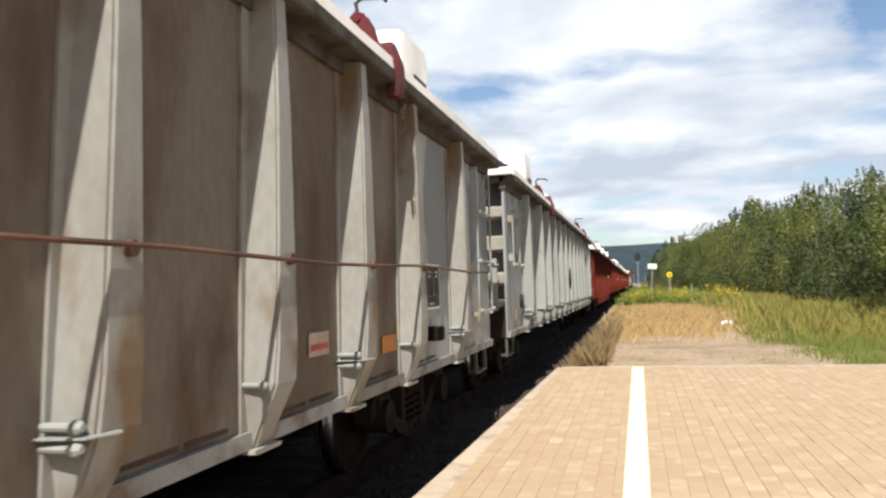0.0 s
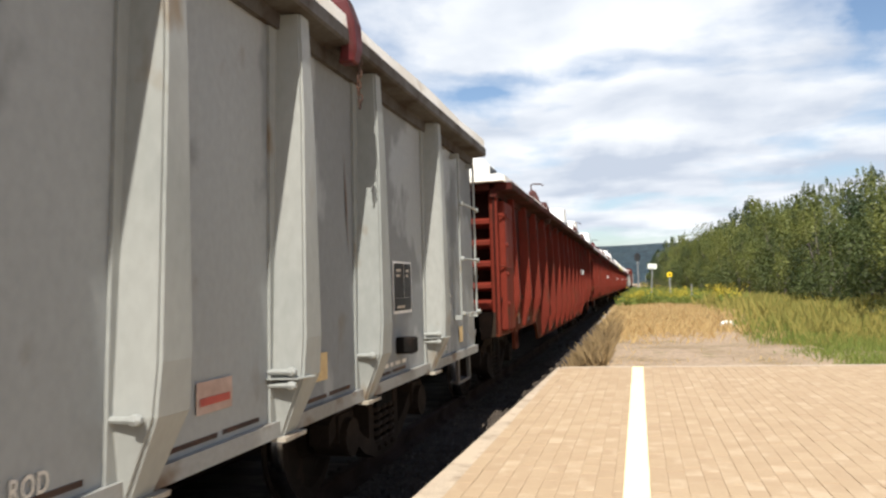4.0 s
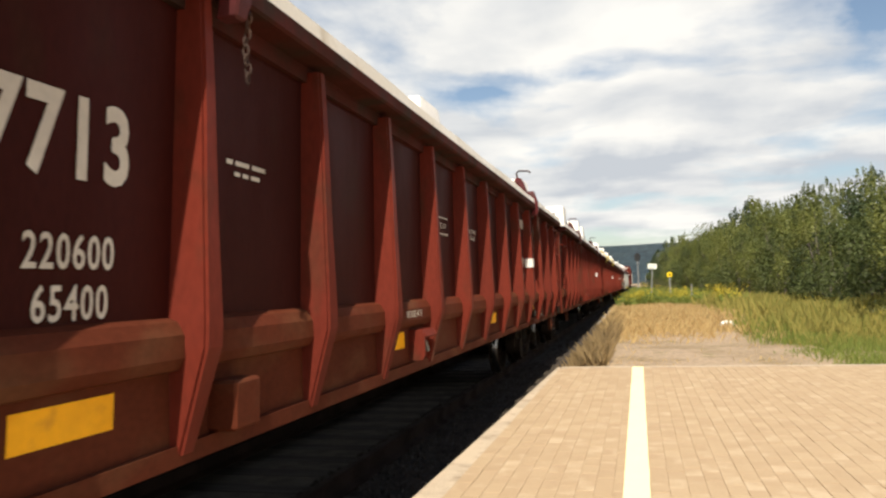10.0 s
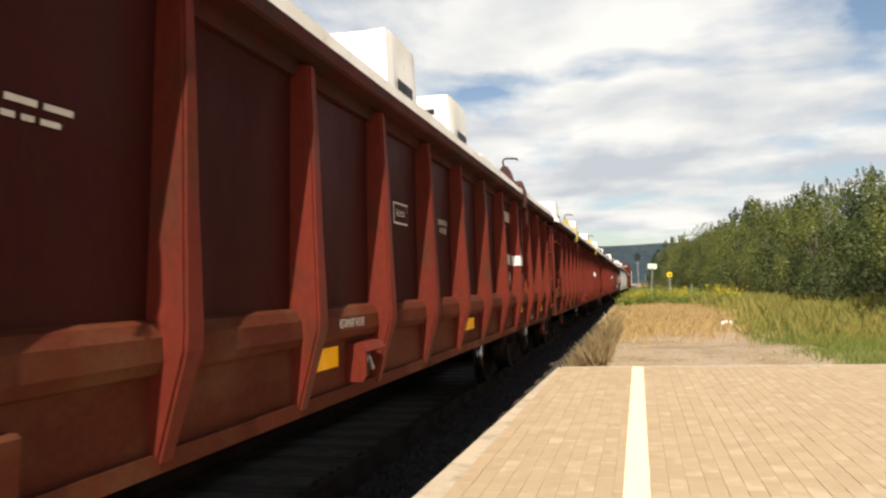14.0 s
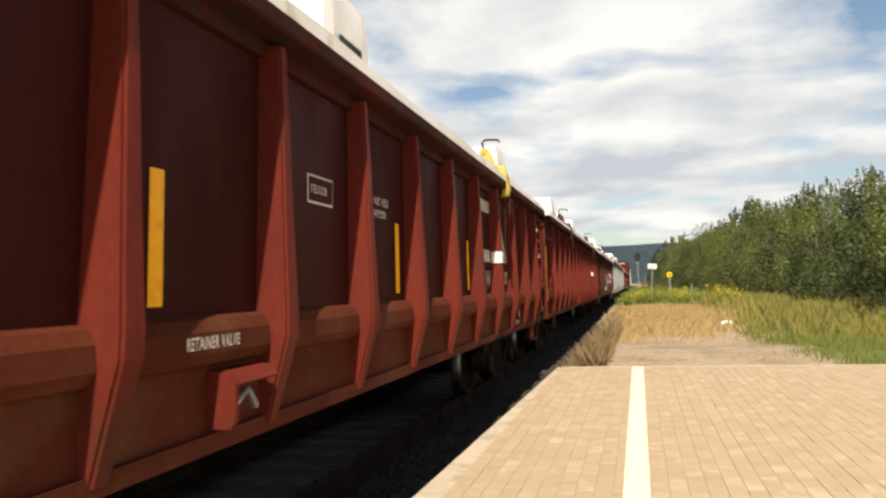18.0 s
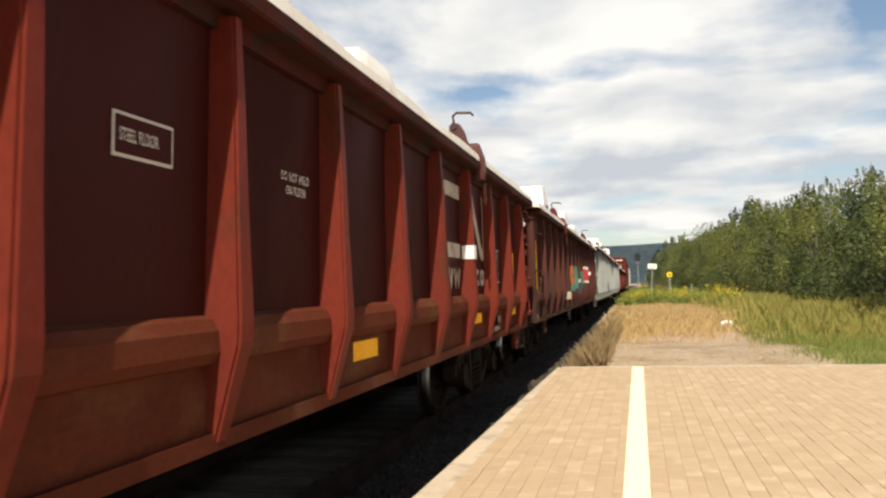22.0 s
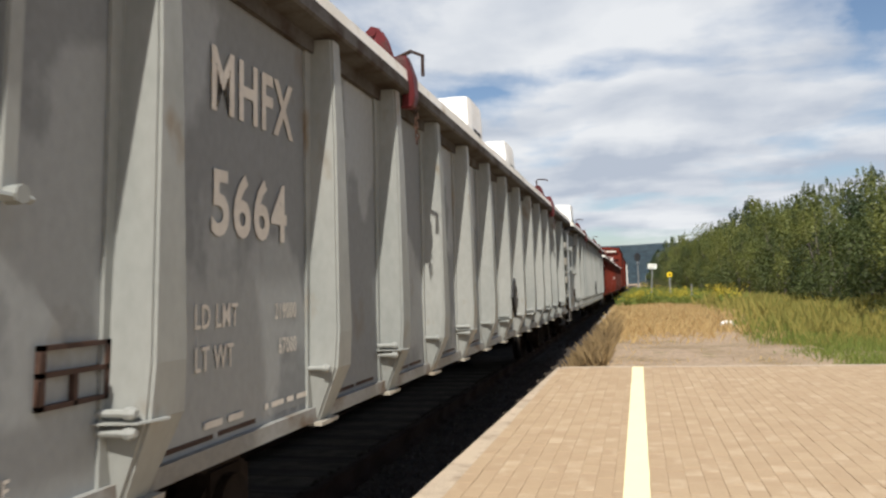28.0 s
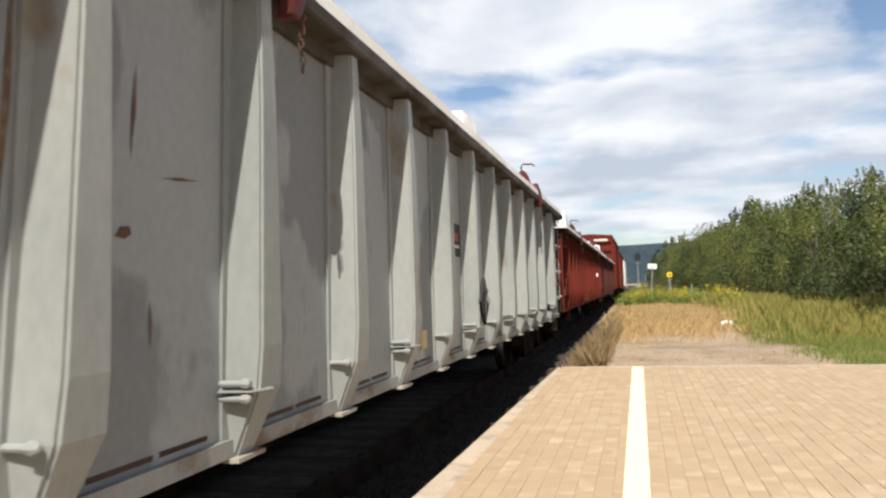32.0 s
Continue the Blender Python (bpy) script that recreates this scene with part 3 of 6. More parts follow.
def deep_low(y):
    """Lower edge of the side of a deep-sided car: it hangs low between the trucks."""
    if y <= 3.40 or y >= 14.05:
        return 0.735
    if y < 3.66:
        return 0.735 - 0.265 * (y - 3.40) / 0.26
    if y > 13.45:
        return 0.47 + 0.265 * (y - 13.45) / 0.60
    return 0.47


def gondola(kind, label):
    """A gondola car, its near end at y = 0 and rail top at z = 0; kind is red, deep, brown, grey or tan."""
    grey = kind in ("grey", "tan")
    deep = kind == "deep"
    car = empty("gondola_car", label, "railway car", "cars of the freight train")
    HALF = 1.47 if grey else 1.475
    HALVES[car] = HALF
    # red sheets take the shaded tone of the paint, posts the lit one
    sheet = {"red": M_RED_SHADED, "deep": M_RED_DEEP_SHADED, "brown": M_RED_OLD, "grey": M_GREY, "tan": M_GREY_TAN}[kind]
    rib_m = {"red": M_RED_LIT, "deep": M_RED_LIT, "brown": M_RED_OLD, "grey": M_GREY_RIB, "tan": M_TAN_RIB}[kind]
    chord_m = M_CHORD_G if grey else M_CHORD
    ribs = GREY_RIBS if grey else RED_RIBS
    zb, zt = (0.68, 2.71) if grey else (0.73, 2.53)
    depth = 0.155 if grey else 0.145
    # side sheets, one to a bay
    edges = [Y0] + ribs + [LB]
    for s in (1, -1):
        for a, b in zip(edges, edges[1:]):
            bm = bmesh.new()
            if deep:
                ys = [a] + [q for q in (3.40, 3.66, 13.45, 14.05) if a < q < b] + [b]
                loft(bm, [[(s * x, y, z) for y, z in [(y, deep_low(y)) for y in ys] + [(b, zt - 0.1), (a, zt - 0.1)]] for x in (HALF - 0.03, HALF)])
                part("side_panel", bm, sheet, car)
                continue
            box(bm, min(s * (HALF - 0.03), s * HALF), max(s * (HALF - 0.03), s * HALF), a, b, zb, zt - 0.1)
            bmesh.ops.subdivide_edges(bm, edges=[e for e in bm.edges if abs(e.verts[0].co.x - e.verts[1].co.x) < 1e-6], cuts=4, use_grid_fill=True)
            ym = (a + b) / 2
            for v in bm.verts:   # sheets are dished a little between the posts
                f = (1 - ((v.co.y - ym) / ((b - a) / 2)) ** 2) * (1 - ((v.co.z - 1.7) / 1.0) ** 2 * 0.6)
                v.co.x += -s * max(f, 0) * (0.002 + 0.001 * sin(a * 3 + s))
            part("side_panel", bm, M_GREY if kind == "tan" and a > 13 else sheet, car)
    # posts
    if grey:
        rows = ((zt - 0.10, 0.058, depth - 0.03), (2.1, 0.070, depth - 0.01), (1.1, 0.095, depth + 0.005), (0.93, 0.100, depth - 0.005), (zb - 0.02, 0.070, 0.035))
    else:
        rows = ((zt - 0.12, 0.036, depth - 0.047), (2.1, 0.042, depth - 0.032), (1.6, 0.050, depth - 0.017), (1.2, 0.060, depth), (1.12, 0.060, depth - 0.002), (zb + 0.02, 0.045, 0.04))
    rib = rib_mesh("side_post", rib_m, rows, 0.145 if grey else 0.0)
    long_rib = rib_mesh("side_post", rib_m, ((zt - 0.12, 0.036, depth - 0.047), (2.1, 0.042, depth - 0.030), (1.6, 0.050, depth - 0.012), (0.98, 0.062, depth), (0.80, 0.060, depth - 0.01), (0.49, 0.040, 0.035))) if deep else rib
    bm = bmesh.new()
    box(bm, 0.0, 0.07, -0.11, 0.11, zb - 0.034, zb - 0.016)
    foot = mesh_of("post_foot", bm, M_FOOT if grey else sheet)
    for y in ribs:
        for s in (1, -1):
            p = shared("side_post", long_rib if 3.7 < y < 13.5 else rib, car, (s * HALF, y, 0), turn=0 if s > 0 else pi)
            if grey:
                shared("post_foot", foot, p, label="rusty foot plate")
    if not grey:   # corner posts stand proud of the sides
        corner = rib_mesh("corner_rib", rib_m, ((zt - 0.12, 0.05, 0.02), (2.0, 0.055, 0.022), (1.0, 0.055, 0.022), (zb, 0.05, 0.02)))
        for y in (Y0 + 0.065, LB - 0.065):
            shared("corner_rib", corner, car, (HALF, y, 0))
    # chords
    chord = chord_mesh("top_chord", chord_m, zt, 0.17, depth + 0.012 + (0.0 if grey else 0.065 if deep else 0.006))
    shared("top_chord", chord, car, (HALF, 0, 0))
    shared("top_chord", chord, car, (-HALF, LB + Y0, 0), turn=pi)
    # bottom flange of the side
    for s in (1, -1):
        bm = bmesh.new()
        xa, xb = s * (HALF - 0.03), s * (HALF + (0.012 if deep else 0.03))
        if deep:
            loft(bm, [[(xa, y, deep_low(y) - 0.015), (xb, y, deep_low(y) - 0.015), (xb, y, deep_low(y) + 0.02), (xa, y, deep_low(y) + 0.02)] for y in (Y0, 3.40, 3.66, 13.45, 14.05, LB)])
            part("side_sill", bm, M_RED_DUST_BAKED, car)
            continue
        box(bm, min(xa, xb), max(xa, xb), Y0, LB, zb - 0.015, zb + 0.055)
        part("side_sill", bm, M_SILL_G if grey else M_RED_OLD if kind == "brown" else M_RED_DUST_BAKED, car)
    if grey:
        bm = bmesh.new()
        box(bm, 0, 0.003, 0.2, 0.52, zb + 0.075, zb + 0.094)
        box(bm, 0, 0.003, 0.56, 0.86, zb + 0.077, zb + 0.096)
        slot = mesh_of("sill_slot", bm, M_IRON)
        for a, b in zip(ribs, ribs[1:]):
            shared("sill_slot", slot, car, (HALF - 0.001, a, 0))
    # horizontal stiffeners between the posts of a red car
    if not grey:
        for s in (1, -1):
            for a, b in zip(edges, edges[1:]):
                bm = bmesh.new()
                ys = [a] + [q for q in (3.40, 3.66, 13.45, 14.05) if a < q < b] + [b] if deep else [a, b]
                # thin sheet added over the panel to carry the paler, bounce-lit dusty tone
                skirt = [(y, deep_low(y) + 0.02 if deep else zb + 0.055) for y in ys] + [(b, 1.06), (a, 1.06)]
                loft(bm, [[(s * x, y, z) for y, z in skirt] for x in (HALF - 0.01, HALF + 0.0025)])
                part("skirt_panel", bm, M_RED_OLD if kind == "brown" else M_RED_DUST_BAKED, car)
                bm = bmesh.new()
                if deep:   # a thin ledge
                    prism(bm, [(s * (HALF - 0.005), 1.215), (s * (HALF + 0.030), 1.165), (s * (HALF + 0.034), 1.125), (s * (HALF - 0.005), 1.105)], a + 0.06, b - 0.06)
                    part("stiffener", bm, sheet, car)
                    continue
                prism(bm, [(s * (HALF - 0.01), 1.235), (s * (HALF + 0.035), 1.215), (s * (HALF + 0.062), 1.17), (s * (HALF + 0.066), 1.09), (s * (HALF + 0.045), 1.05), (s * (HALF - 0.01), 1.035)],
                      a + (0.07 if a > Y0 else 0.12), b - (0.07 if b < LB else 0.12))
                # a tone below the posts' red, for the shade on the stiffener fronts
                part("stiffener", bm, M_RED_OLD if kind == "brown" else M_RED_DUST_BAKED, car)
    if deep:   # drain slots and a lapped repair plate low on the side
        bm = bmesh.new()
        box(bm, 0, 0.003, -0.055, 0.055, -0.018, 0.018)
        slot = mesh_of("drain_slot", bm, M_DARK)
        for y in [q + d for q in ribs[3:12] for d in (0.22, 0.42)]:
            shared("drain_slot", slot, car, (HALF - 0.001, y, 0.95 if int(y * 7) % 3 else 0.64))
        for y, w in ((5.6, 1.3), (7.95, 1.0), (10.9, 1.45)):
            bm = bmesh.new()
            loft(bm, [[(HALF + x, y, 0.50), (HALF + x, y + w, 0.50), (HALF + x, y + w, 1.09), (HALF + x, y + 0.12, 1.09), (HALF + x, y, 1.02)] for x in (0.0005, 0.007)])
            part("repair_plate", bm, rib_m if y > 10 else sheet, car)
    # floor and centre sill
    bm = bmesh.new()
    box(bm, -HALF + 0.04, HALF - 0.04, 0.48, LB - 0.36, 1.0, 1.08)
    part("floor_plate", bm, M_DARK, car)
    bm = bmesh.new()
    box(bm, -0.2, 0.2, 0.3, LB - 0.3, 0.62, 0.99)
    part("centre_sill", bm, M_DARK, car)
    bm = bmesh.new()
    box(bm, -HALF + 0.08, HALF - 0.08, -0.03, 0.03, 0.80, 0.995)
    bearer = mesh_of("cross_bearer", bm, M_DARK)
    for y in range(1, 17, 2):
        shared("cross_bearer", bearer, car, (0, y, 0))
    # ends
    for y, s in ((Y0, -1), (LB, 1)):
        bm = bmesh.new()
        yw = y - s * 0.34
        box(bm, -HALF + 0.03, HALF - 0.03, min(yw, yw - s * 0.02), max(yw, yw - s * 0.02), 1.0, zt - 0.02)
        part("end_sheet", bm, sheet, car)
        for q in (-1, 1):
            bm = bmesh.new()
            x1, x2 = q * (HALF - (0.04 if grey else 0.08)), q * (HALF - 0.001)
            box(bm, min(x1, x2), max(x1, x2), min(y - s * 0.03, y - s * 0.34), max(y - s * 0.03, y - s * 0.34), zb + 0.004, zt - 0.05)
            bevelled(bm, 0.02)
            part("corner_post", bm, rib_m if not grey else sheet, car)
        bars = ((2.165, 2.35, 1), (1.74, 1.97, 1), (1.31, 1.495, 1), (1.02, 1.14, 2)) if grey else ((2.02, 2.14, 1), (1.765, 1.885, 1), (1.51, 1.63, 1), (1.25, 1.37, 1), (1.01, 1.16, 2))
        for z0, z1, k in bars:
            bm = bmesh.new()
            d = 0.26 if k == 1 else 0.33
            yy = y + s * 0.02
            prof = [(yw, z0), (yw + s * d * 0.8, z0 + 0.015), (yw + s * d, z0 + 0.04), (yw + s * d, z1 - 0.04), (yw + s * d * 0.8, z1 - 0.012), (yw, z1)]
            xe = HALF - (0.042 if grey else 0.082)
            loft(bm, [[(x, a, b) for a, b in prof] for x in (-xe, xe)])
            part("end_beam" if k == 1 else "buffer_beam", bm, (M_END if k == 1 else M_FOOT) if grey else rib_m, car)
        bm = bmesh.new()
        prof = [(y - s * 0.345, zt - 0.03), (y - s * 0.345, zt - 0.09), (y + s * 0.02, zt - 0.085), (y + s * 0.03, zt - 0.07), (y + s * 0.03, zt - 0.004), (y - s * 0.3, zt - 0.004)]
        loft(bm, [[(x, a, b) for a, b in prof] for x in (-HALF - 0.004, HALF + 0.004)])
        part("end_chord", bm, chord_m, car)
        for q in (-1, 1):
            bm = bmesh.new()
            loft(bm, [[(q * 1.24, yy, 1.005), (q * (HALF - 0.002), yy, 1.005), (q * (HALF - 0.002), yy, zb), (q * 1.26, yy, zb - 0.05), (q * 1.24, yy, 0.86)] for yy in (y - s * 0.022, y - s * 0.05)])
            part("end_sill_plate", bm, M_TRUCK, car)
        coupler(car, y, s)
    for yc in (1.96, LB - 1.76):
        running_gear(car, yc)
    rod_m = M_GREY_RIB if grey else sheet
    # ladder by the far end, grab irons by the near end
    if grey:
        ladder(car, HALF, LB - 0.84, LB - 0.18, 1.02, 2.11, 3, rod_m, top=2.52)
        for y in (0.40, 0.98):
            bm = bmesh.new()
            box(bm, HALF + 0.05, HALF + 0.065, y - 0.024, y + 0.024, 1.56, 2.30)
            for z in (1.68, 2.18):
                box(bm, HALF, HALF + 0.05, y - 0.05, y + 0.02, z - 0.045, z + 0.045)
            part("grab_upright", bm, rod_m, car)
        for z in (2.28, 1.585):
            grab_iron(car, [(HALF + 0.09, 0.36, z), (HALF + 0.09, 1.03, z - 0.02)], rod_m)
            for y in (0.40, 0.98):
                bm = bmesh.new()
                disc(bm, (HALF + 0.06, y, z - 0.01), 0.026, 0, 0.05, 8)
                part("grab_bolt", bm, rod_m, car)
        bm = bmesh.new()
        prism(bm, [(HALF, 0.0), (HALF + 0.012, 0.0), (HALF + 0.012, 1.0), (HALF, 1.0)], 0, 0.01)
        for v in bm.verts:
            k = v.co.z
            v.co.y, v.co.z = (0.46 + v.co.y * 5 + (1 - k) * 0.36), 1.62 + 0.58 * k
        part("brace", bm, rod_m, car)
        # brakeman's rail across the end
        for x in (0.58, 1.33):
            bm = bmesh.new()
            box(bm, x - 0.03, x + 0.03, 0.045, 0.075, 1.0, 1.66)
            part("end_rail_post", bm, rod_m, car)
        for z in (1.58, 1.05):
            grab_iron(car, [(0.52, 0.03, z), (1.39, 0.03, z)], rod_m, 0.011)
        # footing brackets on every second post
        bm = bmesh.new()
        loft(bm, [[(0.0, -0.15, z), (0.15, -0.13, z), (0.185, -0.02, z), (0.165, 0.0, z), (0.0, -0.03, z)] for z in (0.925, 0.931)])
        for z in (0.957, 0.899):
            loft(bm, [[(0.10 + x, -0.12 + r * cos(2 * pi * k / 8), z + r * sin(2 * pi * k / 8)) for k in range(8)] for x, r in ((-0.1, 0.013), (0.0, 0.013), (0.0, 0.020), (0.02, 0.022), (0.035, 0.012))])
        big = mesh_of("post_bracket", bm, M_GREY_RIB)
        bm = bmesh.new()
        loft(bm, [[(0.08 + x, -0.11 + r * cos(2 * pi * k / 8), 0.93 + r * sin(2 * pi * k / 8)) for k in range(8)] for x, r in ((-0.08, 0.012), (0.01, 0.012), (0.01, 0.019), (0.03, 0.021), (0.045, 0.010))])
        small = mesh_of("post_bolt", bm, M_GREY_RIB)
        for i, y in enumerate(ribs):
            shared("post_bracket" if i % 2 == 0 else "post_bolt", big if i % 2 == 0 else small, car, (HALF, y - 0.02, 0))
        for y in (0.42, LB - 0.4):   # framed foot openings under the corners
            bm = bmesh.new()
            box(bm, HALF - 0.05, HALF - 0.02, y - 0.27, y - 0.22, 0.42, 0.70)
            box(bm, HALF - 0.05, HALF - 0.02, y + 0.20, y + 0.25, 0.42, 0.70)
            box(bm, HALF - 0.12, HALF - 0.02, y - 0.22, y + 0.20, 0.42, 0.445)
            part("sill_step", bm, M_STEEL, car)
    else:
        ladder(car, HALF, LB - 0.59, LB - 0.06, 0.885, 2.40, 4, rib_m, True, 0.011)
        for z in (1.54, 2.14):
            grab_iron(car, [(HALF + 0.01, 0.19, z + 0.03), (HALF + 0.03, 0.20, z + 0.01), (HALF + 0.085, 0.24, z), (HALF + 0.09, 0.55, z - 0.01), (HALF + 0.08, 0.82, z), (HALF, 0.84, z)], rib_m)
        grab_iron(car, [(HALF, 0.80, 1.42), (HALF + 0.09, 0.80, 1.40), (HALF + 0.09, 0.80, 1.08), (HALF, 0.80, 1.05)], rib_m)
        for y in (1.30, LB - 1.05):
            bm = bmesh.new()
            rings = []
            for xx in (HALF - 0.02, HALF + 0.025):
                rings.append(([(xx, y - 0.13, 0.80), (xx, y - 0.125, 0.51), (xx, y - 0.10, 0.49), (xx, y + 0.10, 0.49), (xx, y + 0.125, 0.51), (xx, y + 0.13, 0.80)],
                              [(xx, y - 0.07, 0.70), (xx, y - 0.065, 0.58), (xx, y - 0.045, 0.56), (xx, y + 0.045, 0.56), (xx, y + 0.065, 0.58), (xx, y + 0.07, 0.70)]))
            vv = [[[bm.verts.new(p) for p in ring] for ring in pair] for pair in rings]
            for k in range(6):
                j = (k + 1) % 6
                bm.faces.new((vv[0][0][k], vv[0][0][j], vv[0][1][j], vv[0][1][k]))
                bm.faces.new((vv[1][0][k], vv[1][0][j], vv[1][1][j], vv[1][1][k]))
                bm.faces.new((vv[0][0][k], vv[0][0][j], vv[1][0][j], vv[1][0][k]))
                bm.faces.new((vv[0][1][k], vv[0][1][j], vv[1][1][j], vv[1][1][k]))
            st = part("roping_staple", bm, M_RED_DUST_BAKED if kind != "brown" else sheet, car)
            if y > 9:
                paint("lettering", lettering("PULL", 0.055, 0.8), st, pose(HALF + 0.0265, y - 0.085, 0.735, 90, 0, 90), M_LETTER)
        sill_step(car, HALF - 0.03, LB - 0.30, M_IRON, 0.74, 0.28, 0.36)
        grab_iron(car, [(0.5, 0.20, 1.64), (0.5, 0.14, 1.61), (1.2, 0.14, 1.61), (1.2, 0.20, 1.64)], rib_m)
    return car

# ---------------------------------------------------------------- paint on the cars
def ribbon(name, points, w, taper=0.0):
    """A flat stroke along a polyline in the plane of x (along the side) and y (up)."""
    me = bpy.data.meshes.new(name)
    pts = [Vector((p[0], p[1], 0)) for p in points]
    vs, fs = [], []
    for i, p in enumerate(pts):
        a, b = pts[max(i - 1, 0)], pts[min(i + 1, len(pts) - 1)]
        d = (b - a).normalized()
        nrm = Vector((-d.y, d.x, 0))
        s = 1.0
        if 0 < i < len(pts) - 1:
            s = 1 / max(0.5, ((pts[i] - a).normalized().dot(d)))
        ww = w * (1 - taper * i / (len(pts) - 1)) * s / 2
        vs += [p + nrm * ww, p - nrm * ww]
        if i:
            fs.append((2 * i - 2, 2 * i - 1, 2 * i + 1, 2 * i))
    me.from_pydata(vs, [], fs)
    return me


def arc(cx, cy, r, a0, a1, n=6):
    return [(cx + r * cos(radians(a0 + (a1 - a0) * i / n)), cy + r * sin(radians(a0 + (a1 - a0) * i / n))) for i in range(n + 1)]


def slab(w, h):
    me = bpy.data.meshes.new("patch")
    me.from_pydata([(0, 0, 0), (w, 0, 0), (w, h, 0), (0, h, 0)], [], [(0, 1, 2, 3)])
    return me


def blob(points):
    me = bpy.data.meshes.new("patch")
    me.from_pydata([(p[0], p[1], 0) for p in points], [], [tuple(range(len(points)))])
    return me


def on_side(car, y, z, out=0.004):
    out += 0.003 if z < 1.06 else 0.0   # clear of the skirt
    return pose(HALVES[car] + out, y * KY, z, 90, 0, 90)


def end_words(car, text, right, z, size, depth, wide=0.95):
    """Words on the near end of a car, ending at x = right, depth behind its plane."""
    me = lettering(text, size, wide)
    w = max(v.co.x for v in me.vertices)
    paint("lettering", me, car, pose(right - w, depth - 0.004, z, 90, 0, 0), M_LETTER)


def words(car, text, y, z, size, wide=0.85, material=None, out=0.004):
    return paint("lettering", lettering(text, size, wide), car, on_side(car, y, z, out), material or M_LETTER)


def bars(car, y, z, widths, h, material=None, gap=0.02, out=0.004):
    """Writing too small or not to be spelt out: plain bars."""
    x = y
    for w in widths:
        paint("lettering_bar", slab(w, h), car, on_side(car, x, z, out), material or M_LETTER)
        x += w + gap


def c_stroke(w, h):
    r = min(w, h) * 0.25
    return [(w, h)] + arc(r, h - r, r, 90, 180) + arc(r, r, r, 180, 270) + [(w, 0)]


def n_stroke(w, h):
    r = w * 0.20
    return [(0, 0)] + arc(r, h - r, r, 180, 50) + arc(w - r, r, r, 230, 360) + [(w, h)]


def mark(car, y, z, h, material, w=None):
    """The small owner's mark: two bent strokes."""
    w = w or h * 0.62
    paint("owner_mark", ribbon("owner_mark", c_stroke(w, h * 0.86), h * 0.17), car, on_side(car, y, z + h * 0.07), material)
    paint("owner_mark", ribbon("owner_mark", n_stroke(w, h * 0.86), h * 0.17), car, on_side(car, y + w * 1.35, z + h * 0.07), material)


def ring(cx, cy, r, a0, a1, w, n=14):
    return ribbon("block_mark", arc(cx, cy, r, a0, a1, n), w)


def logo(car, material, web=True, low=1.33):
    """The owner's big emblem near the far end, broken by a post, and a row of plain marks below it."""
    h = 0.545
    HALF = HALVES[car]
    paint("emblem", ribbon("emblem", [(0.73, h)] + arc(0.15, h - 0.15, 0.15, 90, 180) + arc(0.15, 0.15, 0.15, 180, 270) + [(0.73, 0)], 0.13), car, on_side(car, 12.415 / KY, 1.645), material)
    paint("emblem", ribbon("emblem", [(0.0, 0.0), (0.0, 0.50)] + arc(0.10, 0.50, 0.10, 175, 35, 6) + arc(0.665, 0.105, 0.10, 212, 360, 8) + [(0.765, 0.64)], 0.118), car, on_side(car, 13.46 / KY, 1.635), material)
    # the stroke runs on over the post, painted whiter for the sun on it
    bm = bmesh.new()
    y = RED_RIBS[11]
    loft(bm, [[(HALF + 0.02, y - 0.072, z), (HALF + 0.134, y - 0.058, z), (HALF + 0.134, y + 0.058, z), (HALF + 0.02, y + 0.075, z)] for z in (1.57, 1.695)])
    part("emblem_on_post", bm, M_WHITE, car)
    if web:
        for k in range(3):
            paint("block_mark", ribbon("block_mark", [(0, 0.15), (0.058, 0.0), (0.11, 0.13), (0.162, 0.0), (0.22, 0.15)], 0.046), car, on_side(car, (12.22 + 0.292 * k) / KY, low), material)
        for x, me in ((13.36, ring(0.07, 0.075, 0.062, 50, 310, 0.050)), (13.55, ribbon("block_mark", [(0.02, 0.0), (0.02, 0.09)] + arc(0.075, 0.09, 0.055, 160, 0, 7) + [(0.13, 0.0)], 0.050)), (13.73, slab(0.050, 0.050)),
                      (13.80, ring(0.07, 0.075, 0.062, 50, 310, 0.050)), (14.0, ring(0.07, 0.075, 0.060, 0, 360, 0.050)), (14.12, slab(0.050, 0.15))):
            paint("block_mark", me, car, on_side(car, x / KY, low), material)


def data_plate(car, y, z, w, h, label="black test-record panel with a cream border"):
    """A black panel with a cream border and two white dividing lines, small bars of print."""
    p = paint("record_panel", slab(w, h), car, on_side(car, y, z, 0.004), M_WHITE, label)
    for a, b, c, d in ((0.02, 0.02, w - 0.04, h * 0.24), (0.02, h * 0.30, w * 0.55 - 0.02, h * 0.66), (w * 0.58, h * 0.30, w * 0.42 - 0.02, h * 0.66)):
        paint("panel_field", slab(c, d), p, pose(a, b, 0.003), M_BLACK)
    for a, b, c in ((0.06, h * 0.80, w * 0.25), (0.06, h * 0.70, w * 0.2), (w * 0.65, h * 0.8, w * 0.16), (w * 0.66, h * 0.7, w * 0.12), (0.07, h * 0.10, w * 0.4)):
        paint("panel_print", slab(c, h * 0.05), p, pose(a, b, 0.006), M_CREAM)


def side_box(car, y, z, w=0.22, h=0.2, material=None):
    """A small sheet-steel valve cover standing off the lower side."""
    HALF = HALVES[car]
    y *= KY
    bm = bmesh.new()
    box(bm, HALF - 0.01, HALF + 0.12, y, y + w, z, z + h)
    bevelled(bm, 0.012)
    part("valve_cover", bm, material or M_RED_DUST_BAKED, car)


